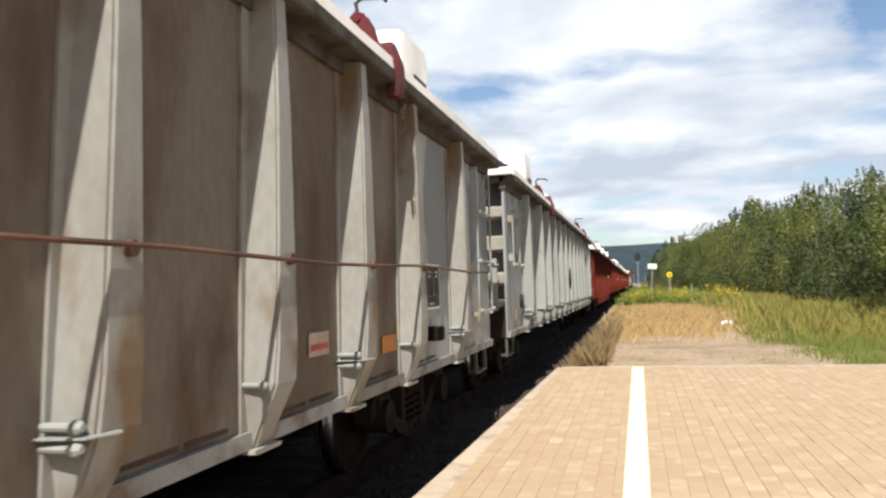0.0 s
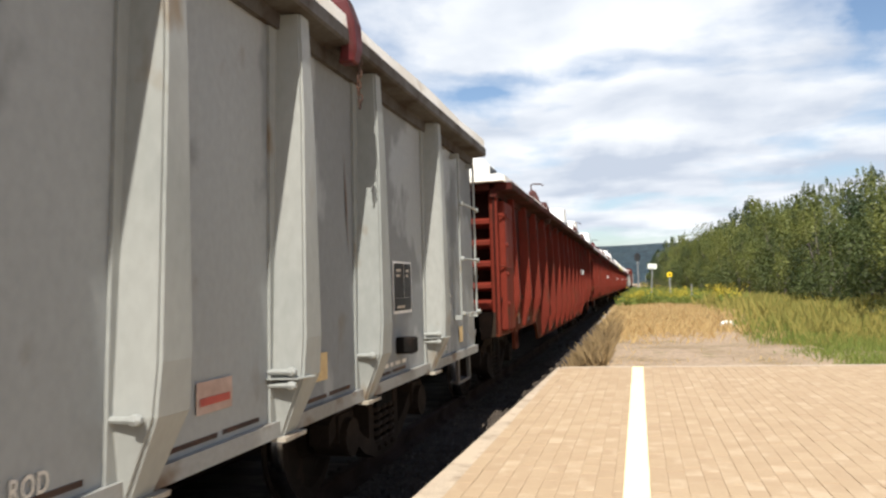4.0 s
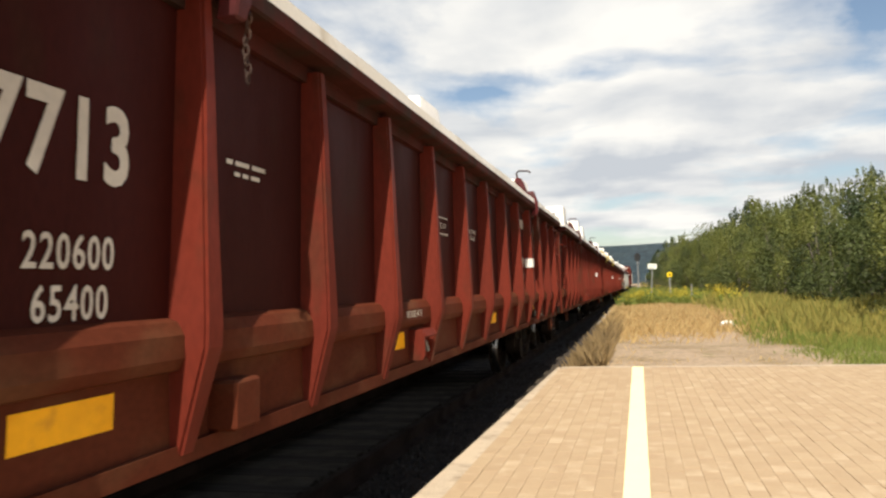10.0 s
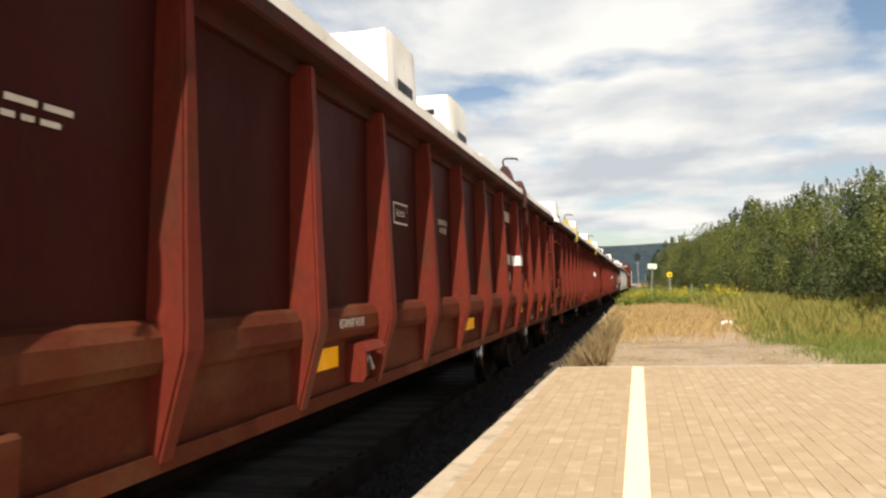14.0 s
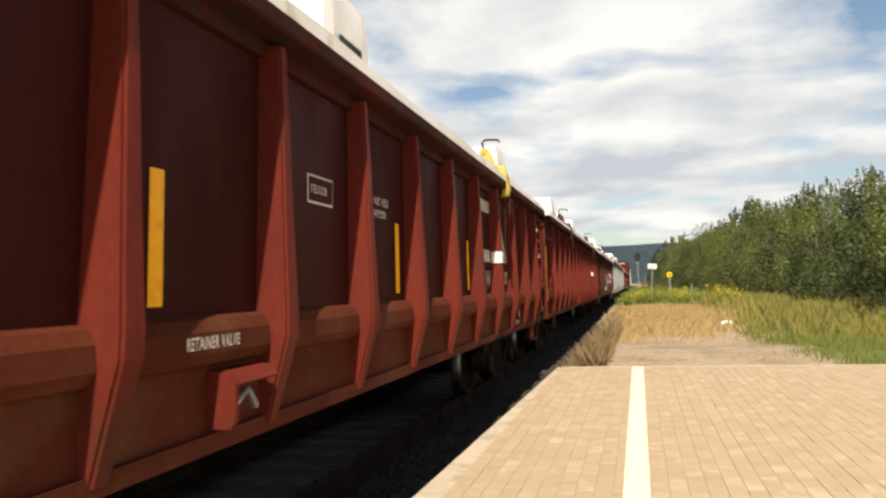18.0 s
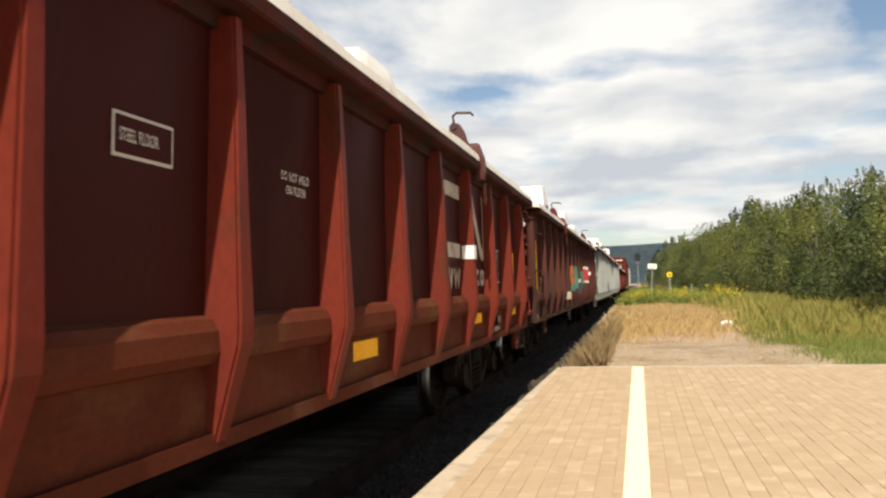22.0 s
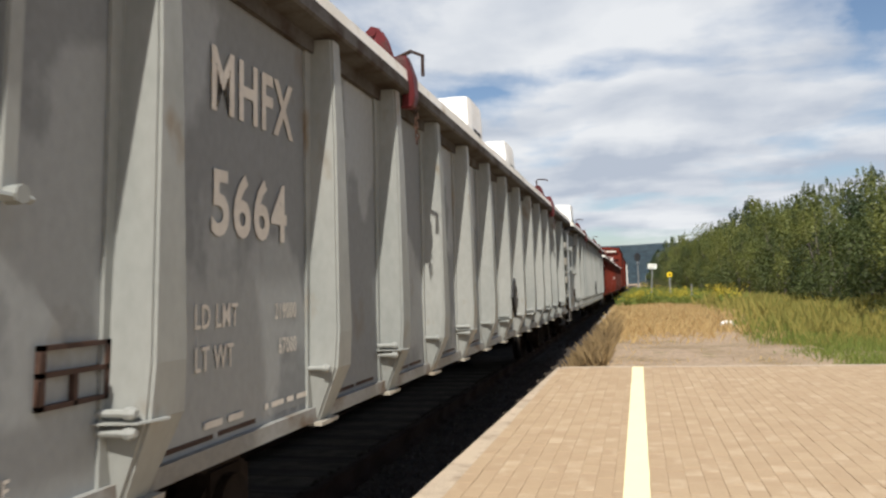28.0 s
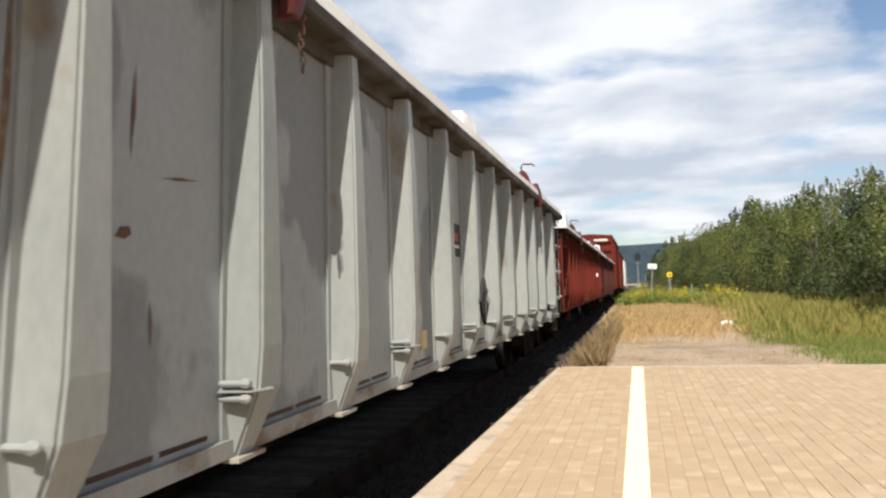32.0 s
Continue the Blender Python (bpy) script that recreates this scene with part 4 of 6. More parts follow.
def rust_run(car, y, z, w, h):
    paint("rust_run", blob([(0, 0), (w * 0.6, -h * 0.2), (w, h * 0.3), (w * 0.9, h), (w * 0.3, h * 0.8), (0.02, h * 0.4)]), car, on_side(car, y, z, 0.003), M_RUST)


def red_marks(car, number, weights, il, web=True, upright=(), springs=True, cream=None, owner=True):
    """Everything lettered on a red gondola: number, weights, emblem, test panel, yellow reflectors."""
    HALF = HALVES[car]
    a, b = number[:2], number[2:]
    if owner:
        mark(car, 2.19, 1.66, 0.24, M_LETTER, 0.13)
        paint("lettering", lettering(a, 0.238, 1.05, 0.005), car, on_side(car, 2.66, 1.67), M_LETTER)
        paint("lettering", lettering(b, 0.238, 1.10 if number == "135265" else 1.0, 0.005), car, on_side(car, 3.21, 1.67), M_LETTER)
        words(car, "LD.LMT.", 2.12, 1.38, 0.09, 0.85)
        words(car, "LT.WT.", 2.12, 1.22, 0.09, 0.85)
        dy, dz = (0.09, 0.04) if number == "135265" else (0.0, 0.0)
        words(car, weights[0], 3.38 + dy, 1.395 + dz, 0.10, 0.95)
        words(car, weights[1], 3.42 + dy, 1.245 + dz, 0.10, 0.95)
    bars(car, 4.42, 1.84, (0.05, 0.12, 0.12), 0.02)
    bars(car, 4.48, 1.795, (0.05, 0.05, 0.08), 0.018)
    side_box(car, 4.30, 0.79, 0.2, 0.19)
    logo(car, cream or M_CREAM, web, 1.275 if number == "137640" else 1.33)
    if number == "137425":
        data_plate(car, 14.05, 1.31, 0.47, 0.36)
    else:
        data_plate(car, 14.10, 1.345, 0.49, 0.385)
    if number in ("137640", "137425"):
        words(car, "EXT.LIFE", 14.13, 1.265 if number == "137640" else 1.205, 0.06 if number == "137640" else 0.075, 0.85)
    words(car, "I.L.", 14.98, 1.92, 0.06)
    words(car, "I.H.", 14.98, 1.83, 0.06)
    words(car, "CU.FT.", 14.98, 1.74, 0.06)
    for k, t in enumerate(il):
        words(car, t, 15.36, 1.92 - 0.09 * k, 0.06)
    strips = ((1.17, 0.38), (3.36, 0.42), (6.37, 0.40), (9.83, 0.43), (13.0, 0.49), (15.24, 0.46))
    for y, w in strips[:1] if number == "136728" else strips:
        paint("yellow_reflector", slab(w, 0.11), car, on_side(car, y, 0.90 if y < 12 else 0.88 if number == "137425" and y > 15 else 0.94, 0.004), M_YELLOW, "yellow reflective strip")
    for y, z in upright:
        paint("yellow_reflector", slab(0.085, 0.48), car, on_side(car, y, z, 0.004), M_YELLOW, "upright yellow reflective strip")
    words(car, "2 INCH H.F. COMP. SHOES", 2.12, 0.80, 0.05, 0.62)
    words(car, "2 INCH H.F. COMP. SHOES", 13.95, 0.80, 0.05, 0.70)
    words(car, "JACK", 1.56, 0.875, 0.055, 0.8)
    words(car, "HERE", 1.56, 0.805, 0.055, 0.8)
    words(car, "JACK", 14.96, 0.865, 0.045, 0.75)
    words(car, "HERE", 14.96, 0.805, 0.045, 0.75)
    if number != "137640":
        bm = bmesh.new()   # hood over the retainer valve
        prism(bm, [(HALF - 0.01, 0.80), (HALF + 0.10, 0.80), (HALF + 0.12, 0.83), (HALF + 0.12, 0.97), (HALF + 0.09, 1.01), (HALF - 0.01, 1.015)], 7.13, 7.155)
        prism(bm, [(HALF - 0.01, 1.0), (HALF + 0.09, 0.995), (HALF + 0.12, 0.96), (HALF + 0.13, 0.97), (HALF + 0.095, 1.012), (HALF - 0.01, 1.02)], 7.155, 7.47)
        part("valve_hood", bm, M_RED_LIT, car)
        bm = bmesh.new()
        tube(bm, [(HALF + 0.03, 7.27, 0.86), (HALF + 0.07, 7.32, 0.93), (HALF + 0.07, 7.39, 0.85)], 0.015, 6)
        part("valve_lever", bm, M_POST, car, "pale valve lever")
        words(car, "RETAINER VALVE", 6.63, 1.11, 0.045, 0.8, out=0.07)
    p = paint("notice_panel", slab(0.34, 0.15), car, on_side(car, 7.77, 1.76, 0.004), M_LETTER, "small dark notice with a white border")
    paint("panel_field", slab(0.316, 0.126), p, pose(0.012, 0.012, 0.003), M_RED_SHADED)
    paint("lettering", lettering("STEEL FLOOR", 0.042, 0.62), p, pose(0.03, 0.055, 0.006), M_LETTER)
    if number != "136728":
        words(car, "DO NOT WELD", 8.95, 1.84, 0.042, 0.8)
        words(car, "ON FLOOR", 9.0, 1.775, 0.042, 0.8)
    # steel tag by its dark bracket, and the release valve above the last reflector
    y, z = (13.73, 0.835) if number == "137713" else (14.50, 0.80) if number == "137425" else (14.73, 0.895)
    if number != "137640":
        bm = bmesh.new()
        box(bm, HALF, HALF + 0.03, y, y + 0.27, z, z + 0.075)
        bevelled(bm, 0.006)
        part("tag_plate", bm, M_TAGP, car, "small dull grey steel tag plate")
        bm = bmesh.new()
        box(bm, HALF, HALF + 0.05, y - 0.075, y - 0.015, z - 0.02, z + 0.10)
        bevelled(bm, 0.01)
        part("tag_bracket", bm, M_DARK, car)
        bm = bmesh.new()
        disc(bm, (HALF + 0.0, 15.78, 1.045), 0.04, 0, 0.04, 12)
        tube(bm, [(HALF + 0.02, 15.78, 1.045), (HALF + 0.04, 15.88, 1.055), (HALF + 0.04, 15.96, 1.035)], 0.013, 6)
        box(bm, HALF, HALF + 0.02, 15.72, 15.86, 0.995, 1.03)
        part("release_valve", bm, M_DARK, car, "dark release valve with a short lever")
    if number == "137713":
        paint("red_sticker", slab(0.13, 0.10), car, on_side(car, 14.73 / KY, 0.88, 0.004), M_SPRAY_R, "bright red square sticker")
    # number and notes on the near end
    if number == "136728":
        end_words(car, number, HALF - 0.36, 2.245, 0.125, 0.46)
    if springs:
        end_words(car, "SPRINGS D-5", HALF - 0.22, 2.055, 0.056, 0.20, 1.05)
        end_words(car, "STEEL WHEELS", HALF - 0.09, 1.795, 0.06, 0.20, 1.05)


def grey_marks(car, number, weights, sign_y=7.57, sign_big=True, diamond_y=7.18, diamond_z=1.43, seed=1):
    """Everything lettered on a grey gondola."""
    rnd = random.Random(seed)
    dy = diamond_y * KY + 0.05
    HALF = HALVES[car]
    paint("lettering", lettering("MHFX", 0.25, 0.86, 0.004), car, on_side(car, 1.97, 2.05, 0.006), M_LETTER)
    paint("lettering", lettering(number, 0.25, 1.02, 0.004), car, on_side(car, 1.98, 1.55, 0.006), M_LETTER)
    words(car, "LD LMT", 1.88, 1.18, 0.09, 0.8)
    words(car, "LT WT", 1.88, 1.02, 0.09, 0.8)
    words(car, weights[0], 2.52, 1.19, 0.07, 0.8)
    words(car, weights[1], 2.55, 1.03, 0.07, 0.8)
    bars(car, 1.95, 0.80, (0.13, 0.12), 0.026, gap=0.04)
    bars(car, 2.42, 0.80, (0.03, 0.12, 0.07, 0.14, 0.1), 0.024, gap=0.03)
    end_words(car, "MHFX " + number, HALF - 0.26, 2.46, 0.115, 0.46)
    # leasing sign: dark sheet with a red disc or bar
    if sign_big:
        p = paint("lessor_sign", slab(0.46, 0.72), car, on_side(car, sign_y, 1.60, 0.006), M_BLACK, "dark sheet sign with a red disc")
        paint("sign_disc", blob([(0.23 + 0.14 * cos(2 * pi * k / 24), 0.48 + 0.18 * sin(2 * pi * k / 24)) for k in range(24)]), p, pose(0, 0, 0.003), M_SIGNRED)
        paint("sign_stroke", ribbon("sign_stroke", arc(0.23, 0.46, 0.19, 60, 330, 14), 0.012), p, pose(0, 0, 0.005), M_LETTER)
        paint("sign_bar", slab(0.24, 0.06), p, pose(0.08, 0.12, 0.003), M_SIGNRED)
        paint("sign_bar", slab(0.3, 0.02), p, pose(0.05, 0.06, 0.003), M_LETTER)
    else:
        p = paint("lessor_sign", slab(0.48, 0.30), car, on_side(car, sign_y, 1.59, 0.006), M_BLACK, "dark sheet sign with red print")
        paint("sign_bar", slab(0.30, 0.075), p, pose(0.08, 0.14, 0.003), M_SIGNRED)
        paint("sign_bar", slab(0.38, 0.025), p, pose(0.04, 0.08, 0.003), M_LETTER)
    # placard holder: a diamond frame
    bm = bmesh.new()
    loft(bm, [[(HALF + x, dy, diamond_z - 0.225), (HALF + x, dy + 0.21, diamond_z), (HALF + x, dy, diamond_z + 0.225), (HALF + x, dy - 0.21, diamond_z)] for x in (0.165, 0.19)])
    d = part("placard_holder", bm, M_BLACK, car, "dark diamond-shaped placard holder")
    paint("placard_scrap", blob([(0, -0.05), (0.035, -0.02), (0.03, 0.05), (-0.02, 0.06), (-0.035, 0)]), d, pose(HALF + 0.193, dy + 0.11, diamond_z + 0.02, 90, 0, 90), M_WHITE, "torn scrap of white placard")
    bm = bmesh.new()
    for z in (diamond_z - 0.1, diamond_z + 0.1):
        box(bm, HALF + 0.19, HALF + 0.197, dy - 0.13, dy + 0.13, z - 0.004, z + 0.004)
    box(bm, HALF + 0.19, HALF + 0.198, dy - 0.005, dy + 0.005, diamond_z - 0.18, diamond_z + 0.18)
    part("placard_clip", bm, M_STEEL, d)
    data_plate(car, 14.05, 1.14, 0.44, 0.36)
    words(car, "IL", 15.15, 1.225, 0.06)
    words(car, "CUFT", 15.15, 1.105, 0.06)
    words(car, "52-6", 15.53, 1.225, 0.06)
    words(car, "2780", 15.53, 1.105, 0.06)
    bars(car, 13.75, 0.80, (0.04, 0.1, 0.07, 0.12, 0.1), 0.026, gap=0.03)
    words(car, "REL ROD", 10.75, 0.78, 0.06, 0.85)
    if number != "5602":
        words(car, "RET VALVE", 6.40, 0.78, 0.06, 0.85)
    words(car, "LIFT HERE", 0.80, 0.79, 0.055, 0.8)
    words(car, "LIFT HERE", 15.17, 0.785, 0.06, 0.8)
    for y in (6.70, 0.62, 12.78, 15.92):
        paint("tan_tag", slab(0.15, 0.14), car, on_side(car, y, 0.85 if y < 15 else 0.81, 0.005), M_TAN, "square tan tag")
    p = paint("red_sticker", slab(0.26, 0.12), car, on_side(car, 11.72, 0.86, 0.005), M_FADED, "faded white sticker with red print")
    paint("sticker_print", slab(0.22, 0.03), p, pose(0.02, 0.03, 0.003), M_SIGNRED)
    # small framed card holder near the near end
    bm = bmesh.new()
    for a, b, c, d2 in ((1.08, 1.10, 1.00, 1.18), (1.34, 1.36, 1.00, 1.18), (1.08, 1.36, 1.00, 1.015), (1.08, 1.36, 1.165, 1.18), (1.08, 1.36, 1.09, 1.105), (1.21, 1.225, 1.00, 1.09)):
        box(bm, HALF, HALF + 0.02, a * KY + 0.05, b * KY + 0.05, c, d2)
    part("card_holder", bm, M_IRON, car)
    side_box(car, 14.1, 0.87, 0.13, 0.11, M_DARK)
    for _ in range(8):
        rust_run(car, rnd.uniform(3.2, 13), rnd.uniform(1.0, 2.0), rnd.uniform(0.03, 0.09), rnd.uniform(0.03, 0.12))
    # placard on the end
    bm = bmesh.new()
    loft(bm, [[(0.26, y, 1.52 + 0.0), (0.54, y, 1.80), (0.26, y, 2.08), (-0.02, y, 1.80)] for y in (0.12, 0.10)])
    part("placard_holder", bm, M_IRON, car, "rusty diamond placard holder on the end")


# ---------------------------------------------------------------- loads
def bag(w, l, h, seed, lean=0.0):
    """A filled woven sack: a soft-edged block, bulged and slumped, with two loops and bars of print."""
    bm = bmesh.new()
    box(bm, -w / 2, w / 2, -l / 2, l / 2, 0, h)
    bmesh.ops.subdivide_edges(bm, edges=list(bm.edges), cuts=5, use_grid_fill=True)
    for v in bm.verts:
        x, y, z = v.co.x / (w / 2), v.co.y / (l / 2), v.co.z / h
        k = 1 - 0.05 * max(abs(x * y) - 0.7, 0) * 2
        v.co.x *= k * (1 + 0.03 * sin(pi * z)) - 0.02 * z
        v.co.y *= k * (1 + 0.03 * sin(pi * z)) - 0.02 * z
        if z > 0.99:
            v.co.z -= 0.02 * (max(abs(x), abs(y)) ** 6)
        nz = noise.noise_vector(Vector((v.co.x * 3 + seed, v.co.y * 3, v.co.z * 3)))
        v.co += nz * 0.012
        v.co.y += lean * z
        v.co.z = max(v.co.z, 0)
    return bm


MOVING = []          # (thing, car number, place in the car)


def load(car_n, zt, items, rnd):
    """The white cover of one car and the sacks that stand up from it."""
    bm = bmesh.new()
    n = 70
    rows = []
    for i in range(n + 1):
        y = -0.02 + (LB + 0.04) * i / n
        hang = 0.012 + 0.02 * noise.noise(Vector((y * 1.7, car_n * 7.3, 0)))
        lift = 0.045 + 0.025 * noise.noise(Vector((y * 0.9, car_n * 3.1, 5)))
        e = 1.47 + 0.15
        sec = [(-e, -0.03), (-e - 0.01, lift), (-e + 0.08, lift + 0.055), (-1.0, lift + 0.02), (-0.4, 0.05 + 0.05 * noise.noise(Vector((y, 3, car_n)))), (0.4, 0.05 + 0.05 * noise.noise(Vector((y, 9, car_n)))),
               (1.0, lift + 0.02), (e - 0.07, lift + 0.05), (e + 0.004, lift + 0.025), (e + 0.012, -hang), (e + 0.006, -hang), (e - 0.02, 0.004), (0, 0.0), (-e + 0.02, 0.004)]
        rows.append([(x, y, zt + z) for x, z in sec])
    loft(bm, rows)
    cover = part("load_cover", bm, M_LINER)
    tagged(cover, "cream-white cloth cover drawn over the load and the top chord", "cover", "load covers of the train")
    MOVING.append((cover, car_n, (0, 0, 0)))
    for y, l, h, w, x in items:
        b = part("bulk_bag", bag(w, l, h, rnd.uniform(0, 50), rnd.uniform(-0.06, 0.06)), M_WHITE_BAG)
        tagged(b, "white woven bulk bag standing up from the load", "bag", "white bags on the train")
        for k in range(2):
            paint("print_bar", slab(rnd.uniform(0.2, 0.4), 0.06), b, pose(rnd.uniform(-0.3, 0.0), -l / 2 - 0.035, h * rnd.uniform(0.35, 0.7), 90, 0, 0), M_BLACK)
        paint("print_bar", slab(l * 0.5, 0.10), b, pose(w / 2 + 0.035, -l * 0.3, h * 0.35, 90, 0, 90), M_BLACK)
        MOVING.append((b, car_n, (x, y * KY, zt + 0.045)))


def box_car(label, h, material, end_m):
    """A closed car, far off: ribbed sides, a sliding door, a low roof."""
    car = empty("box_car", label, "railway car", "cars of the freight train")
    bm = bmesh.new()
    box(bm, -1.48, 1.48, 0.0, LB, 1.0, h)
    part("body", bm, material, car)
    bm = bmesh.new()
    prism(bm, [(-1.55, h), (1.55, h), (1.5, h + 0.08), (0, h + 0.2), (-1.5, h + 0.08)], -0.05, LB + 0.05)
    part("roof", bm, material, car)
    bm = bmesh.new()
    box(bm, 0, 0.05, -0.04, 0.04, 0.95, h - 0.02)
    me = mesh_of("side_post", bm, material)
    for k in range(16):
        shared("side_post", me, car, (1.48, 0.35 + k * (LB - 0.7) / 15, 0))
    bm = bmesh.new()
    box(bm, 1.53, 1.60, LB / 2 - 1.6, LB / 2 + 1.6, 1.05, h - 0.15)
    part("door", bm, end_m, car)
    for z in (1.5, 2.1, 2.7, 3.3, 3.9):
        if z < h - 0.2:
            bm = bmesh.new()
            box(bm, -1.4, 1.4, -0.06, 0.0, z, z + 0.2)
            bevelled(bm, 0.02)
            part("end_beam", bm, end_m, car)
    paint("lettering_bar", slab(0.9, 0.14), car, pose(0.3, -0.005, h - 0.3, 90, 0, 0), M_LETTER)
    bm = bmesh.new()
    box(bm, -0.3, 0.3, 0.2, LB - 0.2, 0.62, 1.0)
    part("centre_sill", bm, M_DARK, car)
    for y, s in ((0.0, -1), (LB, 1)):
        coupler(car, y, s)
    for yc in (1.96, LB - 1.76):
        running_gear(car, yc)
    return car


# ---------------------------------------------------------------- the train
def base_pose(n):
    return pose(TRACK_X, car_y(n, 0.0), 0)


deep_base = gondola("deep", "oxide-red gondola car with deep sides, loaded with white bags")
red_base = gondola("red", "oxide-red steel gondola car loaded with white bags, on rails")
grey_base = gondola("grey", "light grey ribbed steel gondola car with repaint patches, on rails")
tan_base = gondola("tan", "grey gondola car stained tan with a rusty cable along it")
brown_base = gondola("brown", "faded brown-red gondola car with spray-painted sides")
cars = {0: tan_base, 1: grey_base, 2: deep_base, 3: red_base, 7: brown_base}
def twin(base, n):
    c = copy_thing(base, base_pose(n))
    HALVES[c] = HALVES[base]
    return c


cars[8] = twin(grey_base, 8)
cars[9] = twin(grey_base, 9)
for n in (4, 5, 6, 10):
    cars[n] = twin(red_base, n)
cars[11] = twin(brown_base, 11)
cars[8]["label"] = "grey gondola car with rust-stained posts and square tan tags, on rails"
cars[9]["label"] = "light grey gondola car with rusty streaks and a patched upper half"
cars[11]["label"] = "brown-red gondola car with pale spray paint by its far end"
cars[12] = box_car("tall red closed car with a ribbed end, on rails", 4.45, M_RED_LIT, M_RED_SHADED)
cars[13] = box_car("red closed car with an upright-ribbed side, on rails", 4.1, M_RED_LIT, M_RED_SHADED)
cars[14] = box_car("pale grey closed car at the tail of the train", 4.0, M_WHITE, M_GREY_RIB)
for n, c in cars.items():
    MOVING.append((c, n, (0, 0, 0)))

red_marks(cars[2], "137640", ("220200", "65900"), ("52-6", "4-5", "1984"), upright=((15.58, 1.26),), springs=False, owner=False)
red_marks(cars[3], "137713", ("220600", "65400"), ("52-6", "4-5", "2245"), upright=((1.10, 1.24), (15.58, 1.26)))
red_marks(cars[4], "137425", ("201215", "61471"), ("52-6", "4-5", "2245"), upright=((15.58, 1.26),), springs=False)
red_marks(cars[5], "136728", ("199700", "63300"), ("52-6", "4-5", "2264"), upright=((4.13, 1.22), (6.5, 1.27), (9.18, 1.28), (11.40, 1.28)), springs=False)
red_marks(cars[6], "135265", ("219400", "68600"), ("52-6", "4-5", "2264"), upright=((15.58, 1.26),), springs=True)
red_marks(cars[10], "137700", ("219400", "68600"), ("52-6", "4-5", "2264"), springs=False, owner=False)
grey_marks(cars[1], "5602", ("219000", "67500"), seed=3)
grey_marks(cars[8], "5664", ("219000", "67000"), sign_y=7.61, sign_big=False, diamond_y=8.23, diamond_z=1.17, seed=5)
grey_marks(cars[9], "5758", ("219000", "67000"), sign_y=7.61, sign_big=False, diamond_y=8.23, diamond_z=1.17, seed=9)

def streak(car, y0, z0, y1, z1, w):
    """A scratch gone rusty, thin at both ends."""
    d = Vector((y1 - y0, z1 - z0)).normalized()
    q = Vector((-d.y, d.x)) * w * 0.6
    pts = []
    for k in range(9):
        f = k / 8
        pts.append(((y1 - y0) * f + q.x * sin(pi * f) * (0.7 + 0.3 * sin(k * 5)), (z1 - z0) * f + q.y * sin(pi * f) * (0.7 + 0.3 * sin(k * 5))))
    for k in range(7, 0, -1):
        f = k / 8
        pts.append(((y1 - y0) * f - q.x * sin(pi * f) * 0.6, (z1 - z0) * f - q.y * sin(pi * f) * 0.6))
    paint("rust_streak", blob(pts), car, on_side(car, y0, z0, 0.004), M_STAIN)


STREAKS = {1: ((6.32, 1.42, 6.82, 1.61, 0.030), (6.36, 1.67, 6.68, 1.73, 0.007), (6.47, 1.2, 6.54, 1.23, 0.02), (13.2, 2.1, 13.26, 1.5, 0.02)),
           8: ((15.18, 1.40, 15.50, 1.56, 0.014), (4.3, 1.7, 4.6, 1.72, 0.03), (9.3, 2.2, 9.32, 1.7, 0.02), (13.3, 2.0, 13.33, 1.2, 0.025), (11.9, 1.75, 12.1, 1.77, 0.02), (14.3, 2.2, 14.32, 1.8, 0.015)),
           9: ((2.82, 2.3, 2.80, 1.35, 0.03), (3.35, 2.1, 3.33, 1.75, 0.02), (3.5, 1.72, 3.75, 1.74, 0.012), (4.05, 1.35, 4.06, 1.15, 0.02), (3.45, 1.3, 3.46, 1.12, 0.014), (5.2, 1.25, 5.22, 1.12, 0.02), (0.35, 1.6, 0.36, 1.05, 0.05)),
           0: ((12.3, 2.3, 12.33, 1.6, 0.05), (13.4, 2.2, 13.42, 1.5, 0.04), (10.2, 2.2, 10.25, 1.2, 0.05))}
for n, rows in STREAKS.items():
    for q in rows:
        streak(cars[n], *q)

# car 0: stained car with a cable, orange patches and a test panel
c0 = cars[0]
bm = bmesh.new()
tube(bm, [(HALVES[c0] + 0.175, 16.35 * i / 24, 1.45 + 0.012 * sin(i * 1.3)) for i in range(25)], 0.010, 6)
part("cable", bm, M_RUST, c0, "rusty steel cable strung along the posts")
for y in GREY_RIBS:
    bm = bmesh.new()
    disc(bm, (HALVES[c0] + 0.14, y, 1.45), 0.026, 0, 0.04, 10)
    part("cable_clip", bm, M_RUST, c0)
data_plate(c0, 14.05, 1.14, 0.44, 0.36)
paint("orange_patch", slab(0.52, 0.23), c0, on_side(c0, 15.18, 0.86), M_ORANGE, "faded orange paint patch")
paint("orange_patch", slab(0.30, 0.11), c0, on_side(c0, 13.0, 0.90), M_ORANGE, "faded orange paint patch")
for t, y, z in (("IL", 15.30, 1.25), ("CUFT", 15.30, 1.12), ("52-6", 15.65, 1.25), ("2780", 15.65, 1.12), ("LIFT HERE", 15.5, 0.76)):
    words(c0, t, y, z, 0.055, 0.8)
p = paint("red_sticker", slab(0.26, 0.12), c0, on_side(c0, 11.9, 0.98, 0.005), M_FADED, "faded white sticker with red print")
paint("sticker_print", slab(0.22, 0.03), p, pose(0.02, 0.03, 0.003), M_SIGNRED)
for y in (13.3, 15.95):
    paint("tan_tag", slab(0.13, 0.12), c0, on_side(c0, y, 0.96, 0.005), M_TAN, "square tan tag")
side_box(c0, 14.05, 0.90, 0.13, 0.11, M_DARK)

